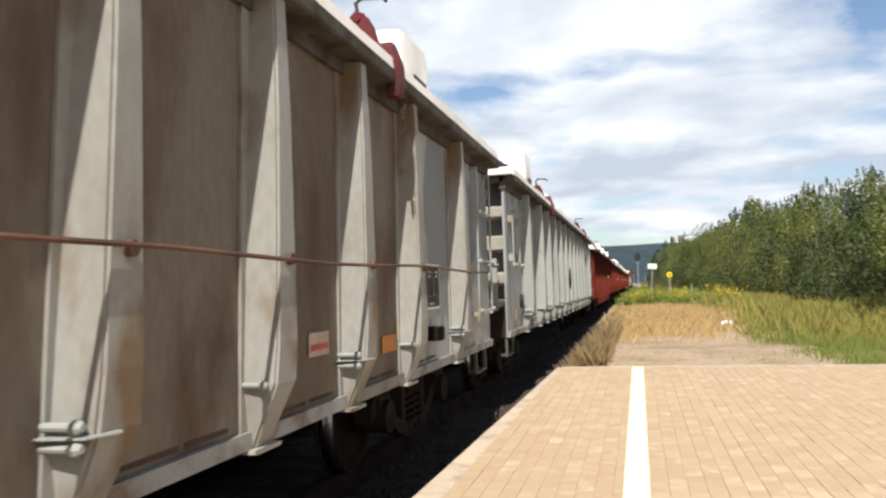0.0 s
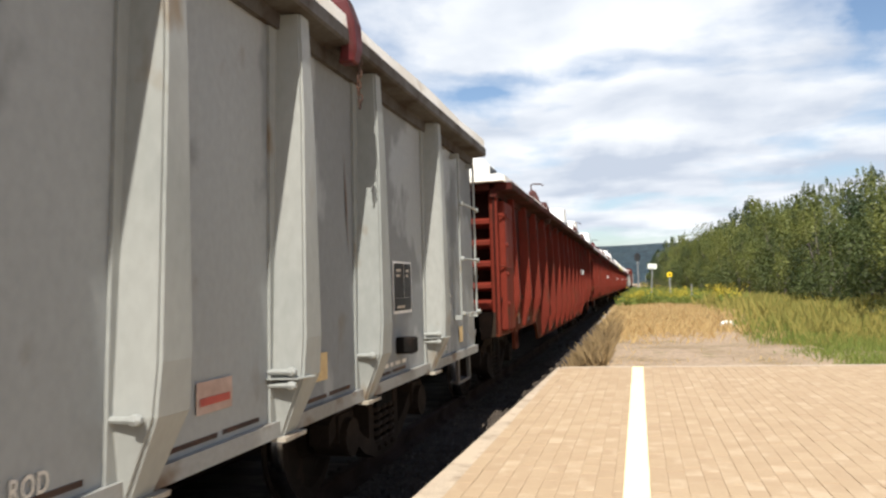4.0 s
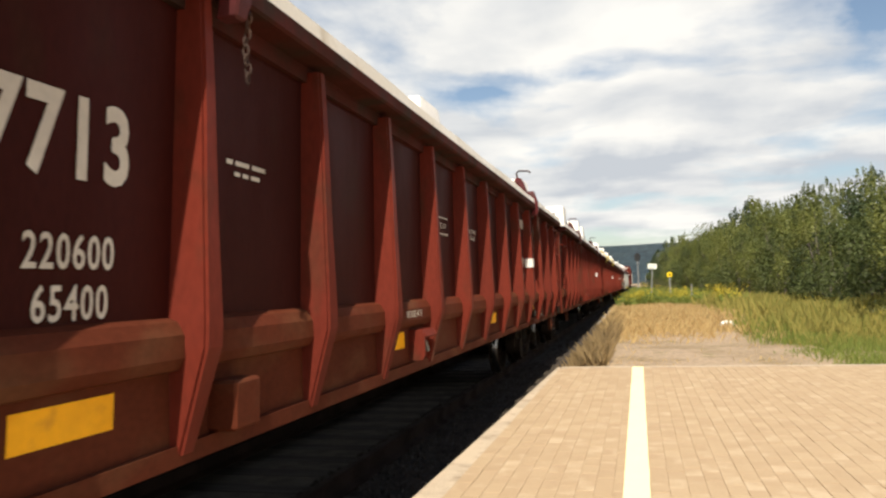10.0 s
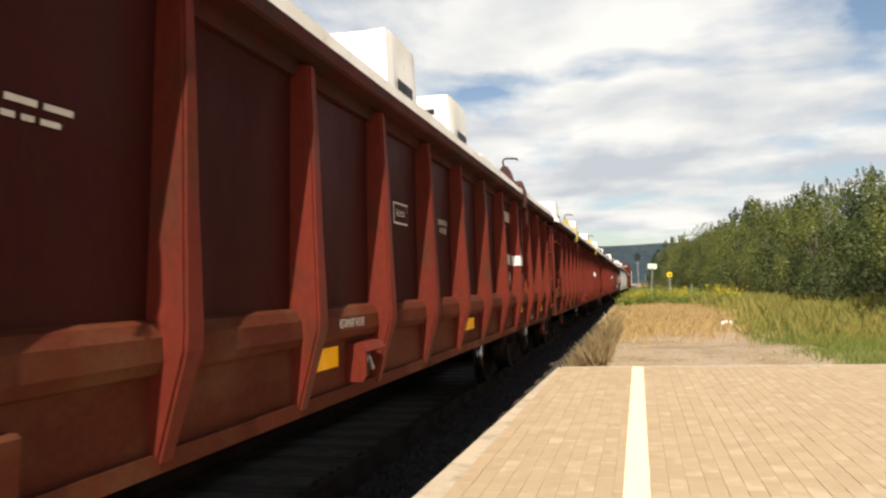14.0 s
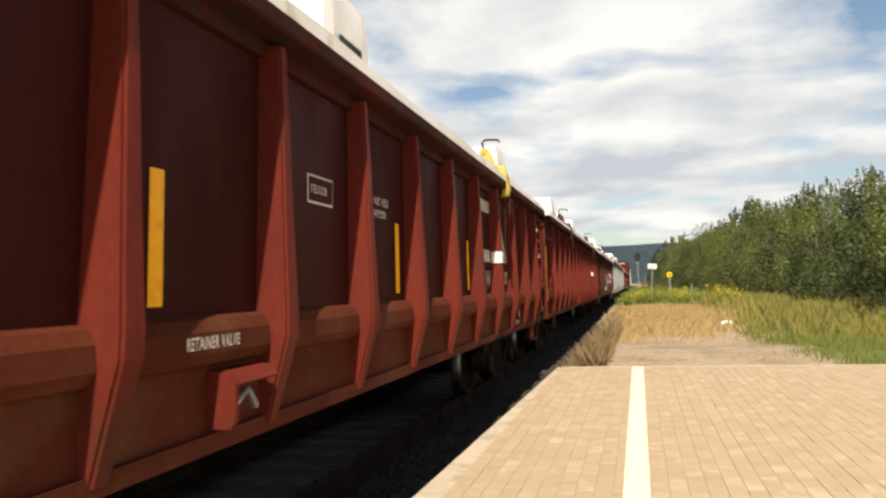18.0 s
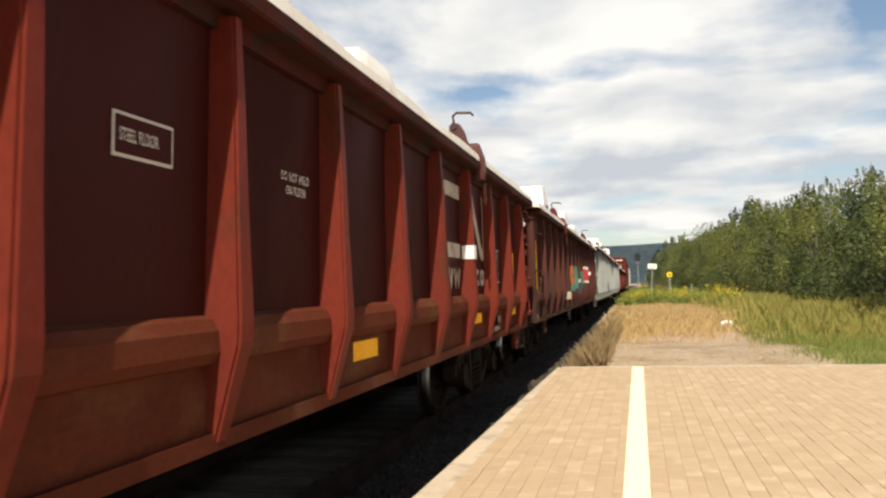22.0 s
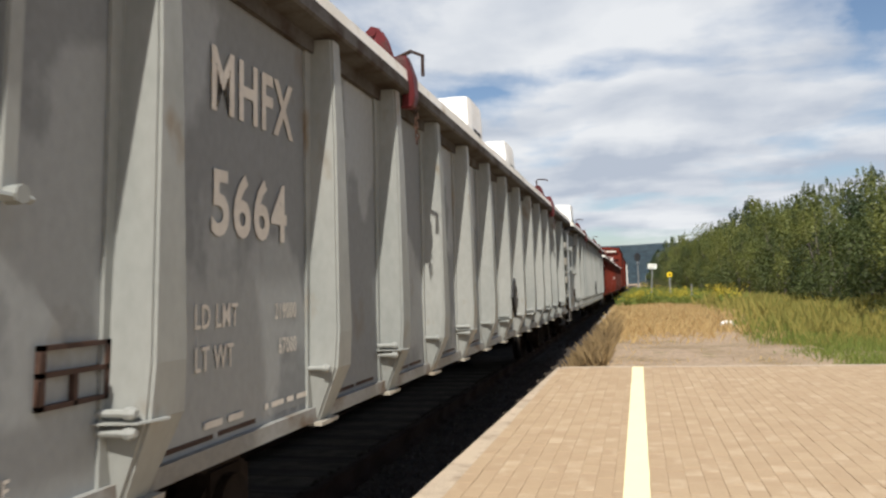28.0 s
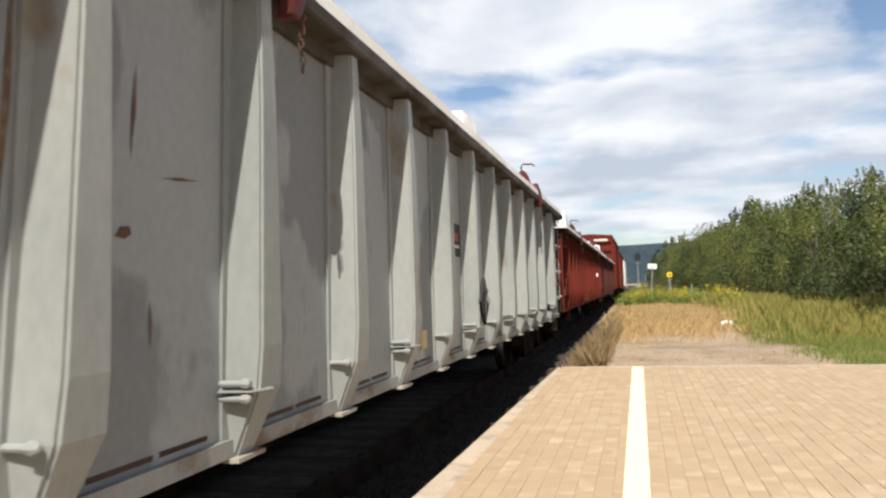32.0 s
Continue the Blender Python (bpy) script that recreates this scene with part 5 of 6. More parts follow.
# car 7: old lettering as plain bars, the number, and spray paint
c7 = cars[7]
for z, n1, n2 in ((2.06, 4, 4), (1.77, 5, 3)):   # two rows of old lettering
    for y, count in ((2.27, n1), (3.38, n2)):
        for k in range(count):
            pitch = 0.72 / n1 if y < 3 else 0.155
            bars(c7, (y + k * pitch) / KY, z, (0.036, 0.036), 0.22, gap=0.04)
            bars(c7, (y + k * pitch + 0.036) / KY, z + (0.16 if k % 2 else 0.07), (0.04,), 0.04)
mark(c7, 2.20, 1.455, 0.23, M_LETTER, 0.13)
words(c7, "13", 2.68, 1.455, 0.23, 0.95)
words(c7, "7786", 3.27, 1.455, 0.22, 0.86)
words(c7, "LD.LMT.", 2.2, 1.36, 0.075)
words(c7, "LT.WT.", 2.2, 1.24, 0.075)
words(c7, "220100", 3.75, 1.31, 0.07)
logo(c7, M_CREAM, False)
data_plate(c7, 14.33, 1.38, 0.47, 0.36)
for y, z in ((1.60, 1.53), (4.55, 1.44), (14.13, 1.37), (16.28, 1.62), (16.28, 1.18)):
    paint("yellow_reflector", slab(0.10, 0.50), c7, on_side(c7, y, z, 0.005), M_YELLOW, "upright yellow reflective strip")
for t, y, z in (("I.L.", 14.96, 1.93), ("I.H.", 14.96, 1.84), ("CU.FT.", 14.96, 1.75), ("52-6", 15.32, 1.93), ("4-5", 15.32, 1.84), ("2245", 15.32, 1.75)):
    words(c7, t, y, z, 0.06)
paint("yellow_reflector", slab(0.11, 0.86), c7, on_side(c7, 0.455, 1.18, 0.005), M_YELLOW, "long upright yellow reflective strip")
paint("yellow_reflector", slab(0.13, 1.03), cars[5], on_side(cars[5], 16.12, 1.22, 0.005), M_YELLOW, "long upright yellow reflective strip")
paint("yellow_reflector", slab(0.105, 0.97), cars[6], on_side(cars[6], 0.15, 1.02, 0.027), M_YELLOW, "long upright yellow reflective strip")
words(c7, "JACK", 1.5, 0.90, 0.04)
words(c7, "HERE", 1.5, 0.845, 0.04)
bars(c7, 2.1, 0.84, (0.05, 0.12, 0.14, 0.16), 0.035)
words(c7, "2 INCH H.F. COMP. SHOES", 13.97, 0.89, 0.058, 0.70)
words(c7, "JACK", 15.03, 0.865, 0.045, 0.8)
words(c7, "HERE", 15.03, 0.805, 0.045, 0.8)
paint("tan_tag", blob([(0.05 * cos(k * pi / 6), 0.05 * sin(k * pi / 6)) for k in range(12)]), c7, on_side(c7, 15.3, 0.90, 0.005), M_TAN, "round tan tag")
paint("tan_tag", blob([(0.03 * cos(k * pi / 6), 0.055 * sin(k * pi / 6)) for k in range(12)]), c7, on_side(c7, 0.21, 0.80, 0.03), M_TAN, "oval tan tag")
bm = bmesh.new()
box(bm, HALVES[c7], HALVES[c7] + 0.025, 14.0 * KY, 14.0 * KY + 0.26, 0.76, 0.83)
part("tag_plate", bm, M_POST, c7, "small grey steel tag plate")
for n, number in ((7, "137786"), (3, "137713"), (4, "137425"), (6, "135265")):
    bm = bmesh.new()
    box(bm, -HALVES[cars[n]] + 0.084, HALVES[cars[n]] - 0.084, 0.15, 0.44, 2.22, 2.40)
    bevelled(bm, 0.03)
    part("end_beam", bm, M_RED_OLD if n == 7 else M_RED_LIT, cars[n])
    end_words(cars[n], number, HALVES[cars[n]] - 0.10, 2.25, 0.125, 0.15, 1.12)


def spray(car, y, z, pts, material, out):
    paint("spray_paint", blob(pts), car, on_side(car, y, z, out), material)


rnd = random.Random(11)
bays7 = [(a / KY, b / KY) for a, b in zip([0.0] + RED_RIBS, RED_RIBS + [LB])]
schemes = {4: (M_SPRAY_O, M_SPRAY_C), 5: (M_GREEN, M_SPRAY_C), 6: (M_SPRAY_C, M_GREEN), 7: (M_GREEN, M_SPRAY_C), 8: (M_SPRAY_R, M_GREEN), 9: (M_GREEN, M_SPRAY_C), 10: (M_SPRAY_R, M_WHITE), 11: (M_SPRAY_R, M_WHITE)}
for k, (ma, mb) in schemes.items():
    a, b = bays7[k]
    w = b - a - 0.14
    z0, z1 = (1.20, 2.05) if k < 10 else (1.36, 1.86)
    h = z1 - z0
    if k == 11:   # the last tag: a ragged red shape with a pale rim
        shape = [(0, 0.0), (0.22, -0.02), (0.34, -0.24), (0.43, -0.36), (0.47, -0.2), (0.53, 0.0), (0.5, 0.3), (0.42, 0.42), (0.3, 0.4), (0.2, 0.52), (0.12, 0.62), (0, 0.66)]
        spray(c7, a + 0.07, 1.14, shape, M_SPRAY_R, 0.004)
        paint("spray_paint", ribbon("spray_paint", shape[3:], 0.045), c7, on_side(c7, a + 0.07, 1.14, 0.007), M_LETTER)
        spray(c7, a + 0.07, 1.26, [(0.02, 0.0), (0.2, 0.02), (0.22, 0.14), (0.05, 0.12)], M_SPRAY_B, 0.008)
        continue
    if k >= 10:
        top = [(w * i / 8, h * (0.72 + 0.22 * rnd.random())) for i in range(9)]
        spray(c7, a + 0.07, z0, [(0, 0.0), (w, 0)] + top[::-1], ma, 0.004)
        spray(c7, a + 0.07, z0, [(w * 0.1, 0), (w * 0.5, 0.0), (w * 0.62, h * 0.5), (w * 0.4, h * 0.62), (w * 0.22, h * 0.4)], mb, 0.007)
        paint("spray_paint", ribbon("spray_paint", [(p[0], p[1] + 0.01) for p in top], 0.035), c7, on_side(c7, a + 0.07, z0, 0.009), M_WHITE)
        continue
    if k == 4:   # a scrawl and the first orange flame
        spray(c7, a + 0.5, 1.22, [(0.05, 0.0), (0.5, 0.05), (0.55, 0.55), (0.42, 0.35), (0.3, 0.7), (0.2, 0.4), (0.12, 0.62)], M_SPRAY_O, 0.004)
        for q in range(4):
            paint("spray_paint", ring(0.06, 0.07, 0.055, 30 + 60 * q, 300 + 50 * q, 0.02), c7, on_side(c7, a + 0.42 + 0.14 * q, 1.98 - 0.03 * q, 0.006), M_SPRAY_C)
        paint("spray_paint", ribbon("spray_paint", [(0.05, 0.02), (0.28, 0.0), (0.52, 0.06)], 0.03), c7, on_side(c7, a + 0.48, 1.26, 0.007), M_LETTER)
        continue
    # tall letters from the sill to near the top: a dark green ground, pale strokes, a dark rim
    top = [(w * i / 8, 1.36 + 0.14 * sin(i * 1.1 + k) + 0.10 * rnd.random()) for i in range(9)]
    spray(c7, a + 0.07, 0.77, [(0, 0.0), (w, 0)] + top[::-1], M_GREEN if k != 8 else M_SPRAY_B, 0.004)
    paint("spray_paint", ribbon("spray_paint", top, 0.04), c7, on_side(c7, a + 0.07, 0.77, 0.010), M_SPRAY_C)
    x0 = w * rnd.uniform(0.10, 0.25)
    spray(c7, a + 0.07, 0.77, [(x0, 0.0), (x0 + w * 0.26, 0.0), (x0 + w * 0.20, 0.32), (x0 + w * 0.34, 0.55), (x0 + w * 0.22, 0.86), (x0 + w * 0.1, 0.8), (x0 + w * 0.14, 0.5), (x0 - w * 0.04, 0.3)], M_SPRAY_C, 0.007)
    x1 = w * rnd.uniform(0.58, 0.66)
    spray(c7, a + 0.07, 0.77, [(x1, 0.08), (x1 + w * 0.2, 0.14), (x1 + w * 0.28, 0.7), (x1 + w * 0.16, 1.1), (x1 + w * 0.02, 0.6)], (M_SPRAY_B, M_SPRAY_R, M_SPRAY_O)[k % 3], 0.008)
    paint("spray_paint", ribbon("spray_paint", [(x1 - 0.05, 0.02), (x1 - 0.02, 0.5), (x1 + w * 0.08, 1.2)], 0.035), c7, on_side(c7, a + 0.07, 0.77, 0.010), M_LETTER if k % 2 else M_SPRAY_C)
for k in range(5, 12):   # the paint runs over the posts
    y = RED_RIBS[k - 1]
    za = rnd.uniform(0.95, 1.2)
    zc, zd = za + rnd.uniform(0.12, 0.3), za + rnd.uniform(0.4, 0.75)
    for z0, z1, m_ in ((za, zc, rnd.choice((M_SPRAY_C, M_GREEN, M_SPRAY_B))), (zc, zd, rnd.choice((M_GREEN, M_SPRAY_O, M_SPRAY_C, M_RED_OLD)))) if k < 10 else ((1.40, 1.74, M_SPRAY_R), (1.74, 1.81, M_LETTER), (1.34, 1.40, M_LETTER)):
        bm = bmesh.new()
        loft(bm, [[(HALVES[c7], y - 0.08, z), (HALVES[c7] + 0.149 - 0.034 * max(0, z - 1.2), y - 0.062, z), (HALVES[c7] + 0.149 - 0.034 * max(0, z - 1.2), y + 0.062, z), (HALVES[c7], y + 0.08, z)] for z in (z0, (z0 + z1) / 2, z1)])
        part("spray_on_post", bm, m_, c7)
paint("yellow_reflector", slab(0.07, 0.56), cars[5], on_side(cars[5], 1.20, 1.19, 0.005), M_YELLOW, "upright yellow reflective strip")
side_box(cars[5], 2.36, 0.77, 0.28, 0.19)
words(cars[5], "DO NOT WELD", 8.68, 1.85, 0.05, 0.8)
words(cars[5], "ON FLOOR", 8.73, 1.77, 0.05, 0.8)
# chalk-like scrawl on car 5
for pts in ([(0, 0.2), (0.06, 0.42), (0.12, 0.18), (0.02, 0.26)], [(0.16, 0.5), (0.2, 0.3), (0.3, 0.1)], [(0.22, 0.62), (0.34, 0.42)], [(0.36, -0.3), (0.42, 0.1), (0.56, 0.4), (0.7, 0.02)], [(0.56, 0.4), (0.54, 0.65)], [(0.7, 0.02), (0.76, 0.4)]):
    paint("spray_paint", ribbon("spray_paint", pts, 0.022, 0.4), cars[5], on_side(cars[5], 1.12, 1.72), M_LETTER)
for y in (0.5, 2.2, 14.0, 15.2):
    spray(cars[11], y, 1.2, [(0, 0), (0.5, 0.05), (0.6, 0.5), (0.35, 0.62), (0.1, 0.45)], M_SPRAY_C, 0.004)

bm = bmesh.new()
box(bm, HALVES[cars[2]] + 0.004, HALVES[cars[2]] + 0.09, Y0 + 0.14, 0.86, 0.78, 2.33)
bevelled(bm, 0.02)
part("corner_plate", bm, M_RED_LIT, cars[2])
bm = bmesh.new()
disc(bm, (HALVES[cars[2]] + 0.088, 0, 0), 0.03, 0, 0.02, 8)
bolt = mesh_of("bolt", bm, M_RED_LIT)
for z in (1.1, 1.45, 1.8, 2.15):
    shared("bolt", bolt, cars[2], (0, Y0 + 0.24, z))

CLAMP_M = {0: M_BRACKET, 1: M_BRACKET, 2: M_BRACKET_B, 3: M_BRACKET, 4: M_BRACKET_B, 5: M_BRACKET_Y, 6: M_BRACKET_B, 7: M_BRACKET, 8: M_BRACKET, 9: M_BRACKET, 10: M_BRACKET_B, 11: M_BRACKET_B}
for n, m_ in CLAMP_M.items():
    z = 2.73 if n in (0, 1, 8, 9) else 2.55
    for y in (4.22, 12.95):
        clamp(cars[n], y, z, m_, not (n in (0, 8) and y < 5))

rnd = random.Random(5)
TALL = {0: ((14.55, 0.68),), 1: ((3.62, 0.82), (7.0, 0.5)), 2: ((14.8, 0.66), (11.2, 0.7)), 3: ((3.6, 0.7), (14.2, 0.5)), 4: ((3.75, 0.74), (8.6, 0.75), (10.6, 0.7)), 5: ((3.0, 0.66), (8.8, 0.66), (14.5, 0.64)),
        6: ((3.62, 0.66), (9.0, 0.6)), 7: ((3.62, 0.72), (8.2, 0.6)), 8: ((7.9, 0.72), (10.4, 0.66)), 9: ((3.6, 0.82), (9.5, 0.5))}
for n in range(12):
    zt = 2.712 if n in (0, 1, 8, 9) else 2.532
    items = [(0.65, 0.9, rnd.uniform(0.2, 0.32), 2.7, 0.0)] + [(y, 0.82, h, 0.92, 0.85) for y, h in TALL.get(n, ((3.6, 0.6),))]
    for y in (5.6, 7.0, 8.4, 9.8, 11.2, 12.4, 13.9, 15.6):
        if rnd.random() < 0.55 and all(abs(y - q[0]) > 1.1 for q in items):
            items.append((y + rnd.uniform(-0.12, 0.12), rnd.uniform(0.7, 0.85), rnd.choice((0.2, 0.3, 0.42, 0.5)), rnd.uniform(0.8, 0.95), rnd.choice((0.8, 0.85, 0.3))))
    load(n, zt, items, rnd)


# ---------------------------------------------------------------- platform
PLAT_Z, PLAT_END = 0.15, 11.1


def edge_x(y):
    """Outer face of the platform, which strays a little from the track's line."""
    return -1.17 - 0.0175 * (PLAT_END - y)


platform = empty("platform", "low station platform of tan pavers with a worn concrete edge", "platform", kind="structure")
bm = bmesh.new()
vs = [(-1.0, -14.0), (14.0, -14.0), (14.0, PLAT_END - 0.05), (-1.0, PLAT_END - 0.05)]
loft(bm, [[(x, y, -0.4) for x, y in vs], [(x, y, PLAT_Z - 0.0045) for x, y in vs]])
part("platform_bed", bm, M_SAND, platform)
for i in range(12):   # edge blocks
    y0, y1 = -13.0 + i * 2.01, -13.0 + (i + 1) * 2.01 - 0.006
    bm = bmesh.new()
    n = 10
    rows = []
    for k in range(n + 1):
        y = y0 + (y1 - y0) * k / n
        j = 0.006 * noise.noise(Vector((y * 3, 0, 0)))
        rows.append([(edge_x(y) + j, y, -0.42), (-1.105, y, -0.42), (-1.105, y, PLAT_Z - 0.002), (edge_x(y) + 0.018 + j, y, PLAT_Z - 0.002 + 0.3 * j), (edge_x(y) + j, y, PLAT_Z - 0.022)])
    loft(bm, rows)
    part("edge_block", bm, M_CURB, platform)
bm = bmesh.new()
box(bm, -1.1, 14.0, PLAT_END - 0.045, PLAT_END + 0.10, -0.3, PLAT_Z - 0.004)
part("end_kerb", bm, M_CURB, platform)

# painted line
rows = []
bm = bmesh.new()
n = 90
for k in range(n + 1):
    y = -13 + (PLAT_END - 0.05 + 13) * k / n
    a, b = 0.004 * noise.noise(Vector((y * 5, 1, 0))), 0.004 * noise.noise(Vector((y * 5, 7, 0)))
    rows.append([(-0.132 + a, y, PLAT_Z - 0.004), (0.012 + b, y, PLAT_Z - 0.004), (0.012 + b, y, PLAT_Z + 0.0045), (-0.132 + a, y, PLAT_Z + 0.0045)])
loft(bm, rows)
part("painted_line", bm, M_LINE, platform, "pale yellow painted safety line")

# ---------------------------------------------------------------- track
track = empty("railway_track", "railway track with rusty rails on dark sleepers", "railway track", kind="structure")
for s in (-1, 1):
    x = TRACK_X + s * 0.755
    bm = bmesh.new()
    prism(bm, [(x + q, RAIL_Z + z) for q, z in ((-0.07, -0.17), (0.07, -0.17), (0.07, -0.155), (0.012, -0.13), (0.012, -0.045), (0.036, -0.03), (0.036, -0.004), (0.025, 0.0),
               (-0.025, 0.0), (-0.036, -0.004), (-0.036, -0.03), (-0.012, -0.045), (-0.012, -0.13), (-0.07, -0.155))], -40, 420)
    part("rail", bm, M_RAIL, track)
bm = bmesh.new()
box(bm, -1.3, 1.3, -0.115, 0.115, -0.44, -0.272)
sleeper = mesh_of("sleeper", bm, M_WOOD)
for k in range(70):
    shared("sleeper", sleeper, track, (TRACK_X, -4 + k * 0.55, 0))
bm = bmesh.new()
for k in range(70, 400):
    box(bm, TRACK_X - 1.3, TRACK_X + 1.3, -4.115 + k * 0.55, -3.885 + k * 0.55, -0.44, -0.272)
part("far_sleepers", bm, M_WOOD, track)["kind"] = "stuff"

# ---------------------------------------------------------------- ground
xs = [-2500, -900, -300, -100, -40, -14, -7, -5.6, -4.7, -3.0, -1.5, -1.28, -1.06, -0.8, 0.2, 1.5, 3, 4.5, 6, 8, 11, 15, 22, 34, 60, 100, 300, 900, 2500]
ys = [-600, -200, -80, -30, -12, 0, 6, 10.9, 11.15, 11.5, 12, 12.6, 13.3, 14, 15, 16, 17.5, 19, 21, 23, 25, 28, 31, 35, 40, 46, 54, 65, 80, 100, 130, 180, 260, 400, 700, 1200, 2500]


def ground_z(x, y):
    if x <= -1.3:
        z = -0.62
    elif x < -0.8:
        z = -0.62 + 0.72 * (x + 1.3) / 0.5
    else:
        z = 0.10
    if y < 11.12 and x > -1.3:
        return -0.35
    if x > -0.8 and y < 200:
        z += 0.05 * noise.noise(Vector((x * 0.5, y * 0.4, 0))) * min(1, (y - 11.1) / 2)
    return z


me = bpy.data.meshes.new("ground")
me.from_pydata([(x, y, ground_z(x, y)) for y in ys for x in xs], [],
               [(j * len(xs) + i, j * len(xs) + i + 1, (j + 1) * len(xs) + i + 1, (j + 1) * len(xs) + i) for j in range(len(ys) - 1) for i in range(len(xs) - 1)])
me.materials.append(M_GROUND)
tagged(new("ground", me), "dry sandy ground with thin grass", "ground", kind="structure")

bm = bmesh.new()
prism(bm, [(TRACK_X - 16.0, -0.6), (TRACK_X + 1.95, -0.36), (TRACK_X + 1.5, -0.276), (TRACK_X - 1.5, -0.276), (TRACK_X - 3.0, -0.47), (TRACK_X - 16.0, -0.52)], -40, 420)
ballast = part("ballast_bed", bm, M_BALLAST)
tagged(ballast, "dark crushed-stone ballast under the track", "ballast", kind="structure")


def scatter(name, cells, material, label, category):
    """Many small pieces in one mesh: cells yields (vertices, faces)."""
    vs, fs = [], []
    for v, f in cells:
        o = len(vs)
        vs += v
        fs += [tuple(i + o for i in q) for q in f]
    me = bpy.data.meshes.new(name)
    me.from_pydata(vs, [], fs)
    me.materials.append(material)
    return tagged(new(name, me), label, category, kind="stuff")


rnd = random.Random(21)


def stones(count, x0, x1, y0, y1, z, r0, r1):
    for _ in range(count):
        x, y, r = rnd.uniform(x0, x1), rnd.uniform(y0, y1), rnd.uniform(r0, r1)
        v = []
        for a in range(5):
            q = 2 * pi * a / 5 + rnd.random()
            v.append((x + r * cos(q) * rnd.uniform(0.7, 1.2), y + r * sin(q) * rnd.uniform(0.7, 1.2), z - 0.01 + rnd.uniform(0, 0.4) * r))
        v += [(x + rnd.uniform(-0.3, 0.3) * r, y, z + r * rnd.uniform(0.6, 1.0)), (x, y, z - r)]
        yield v, [(a, (a + 1) % 5, 5) for a in range(5)] + [((a + 1) % 5, a, 6) for a in range(5)]


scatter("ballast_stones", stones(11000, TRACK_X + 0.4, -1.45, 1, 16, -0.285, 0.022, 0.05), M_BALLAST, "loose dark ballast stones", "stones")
M_GRAVEL = surface("pale_grey_gravel", (0.30, 0.27, 0.235), (0.22, 0.20, 0.175), (0.36, 0.33, 0.29), rough=0.95, grain=60, large=8, bump=0.5)
scatter("gravel", stones(2600, -1.25, 0.1, 24, 46, 0.09, 0.03, 0.07), M_GRAVEL, "pale grey gravel beside the track", "gravel")
scatter("ballast_stones_far", stones(2500, TRACK_X + 1.0, -1.0, 16, 60, -0.285, 0.03, 0.06), M_BALLAST, "loose ballast stones farther along", "stones")


# ---------------------------------------------------------------- plants
def blades(count, place, h0, h1, w, bend=0.35):
    for _ in range(count):
        x, y, z, k = place()
        h, a = rnd.uniform(h0, h1) * k, rnd.uniform(0, 2 * pi)
        dx, dy = cos(a) * w, sin(a) * w
        bx_, by_ = rnd.uniform(-bend, bend) * h, rnd.uniform(-bend, bend) * h
        yield [(x - dx, y - dy, z), (x + dx, y + dy, z), (x + dx * 0.6 + bx_ * 0.35, y + dy * 0.6 + by_ * 0.35, z + h * 0.6), (x + bx_, y + by_, z + h)], [(0, 1, 2), (0, 2, 3)]


def at_ground(x, y, k=1.0):
    return x, y, ground_z(x, y) - 0.02, k


def bare(x, y):
    """1 on the trodden sandy patch beyond the platform, 0 well away from it, with a ragged edge."""
    r = math.hypot((x - 1.2) / 2.1, (y - 14.2) / 3.6) + 0.55 * noise.noise(Vector((x * 1.1, y * 0.7, 9))) + 0.25 * noise.noise(Vector((x * 3.1, y * 2.1, 2)))
    return min(1.0, max(0.0, 1.35 - r) * 1.6)


def hidden(x, y):
    """Trodden flat round the litter."""
    return 17.0 < y < 20.1 and abs(x - 0.1 * y) < 0.30


def dry_place():
    while True:
        x, y = rnd.uniform(-0.9, 5.6), 11.3 + 25 * rnd.random() ** 0.8
        if hidden(x, y) and rnd.random() < 0.8:
            continue
        d = noise.noise(Vector((x * 0.9, y * 0.5, 4))) + 0.4 * noise.noise(Vector((x * 3.0, y * 1.6, 8)))
        if rnd.random() > bare(x, y) * 0.97 and d > rnd.uniform(-0.7, 0.1) and x < 2.9 + 0.07 * (y - 12) + rnd.gauss(0, 0.5):
            return at_ground(x, y, 0.22 + 0.78 * min(1, max(0, (y - 14) / 8)))


def green_place():
    while True:
        x, y = rnd.uniform(1.8, 7.5), 11.2 + 9 * rnd.random() ** 1.2
        if x > 2.75 + 0.6 * noise.noise(Vector((y * 0.8, 0, 0))) + rnd.gauss(0, 0.25) - 0.04 * (y - 11) and noise.noise(Vector((x * 1.2, y * 0.8, 6))) > rnd.uniform(-0.9, 0.0):
            return at_ground(x, y, 0.42 + 0.11 * max(0, y - 13.0))


def olive_place():
    while True:
        x, y = rnd.uniform(1.9, 6.6), rnd.uniform(14, 31)
        if hidden(x, y):
            continue
        if x > 2.9 + 0.7 * noise.noise(Vector((y * 0.6, 3, 0))) + rnd.gauss(0, 0.45) + 0.04 * (24 - y) and noise.noise(Vector((x * 1.3, y * 0.6, 1))) > rnd.uniform(-0.8, 0.25):
            return at_ground(x, y, (0.35 + 0.65 * min(1, max(0, (y - 14.5) / 4))) * (0.7 + 0.6 * max(0, noise.noise(Vector((x * 0.9, y * 0.7, 5))) + 0.3)))


def edge_place():
    x, y = rnd.uniform(-1.5, -0.5), 11.4 + 22 * rnd.random() ** 1.4
    return at_ground(x, y, 1.0)


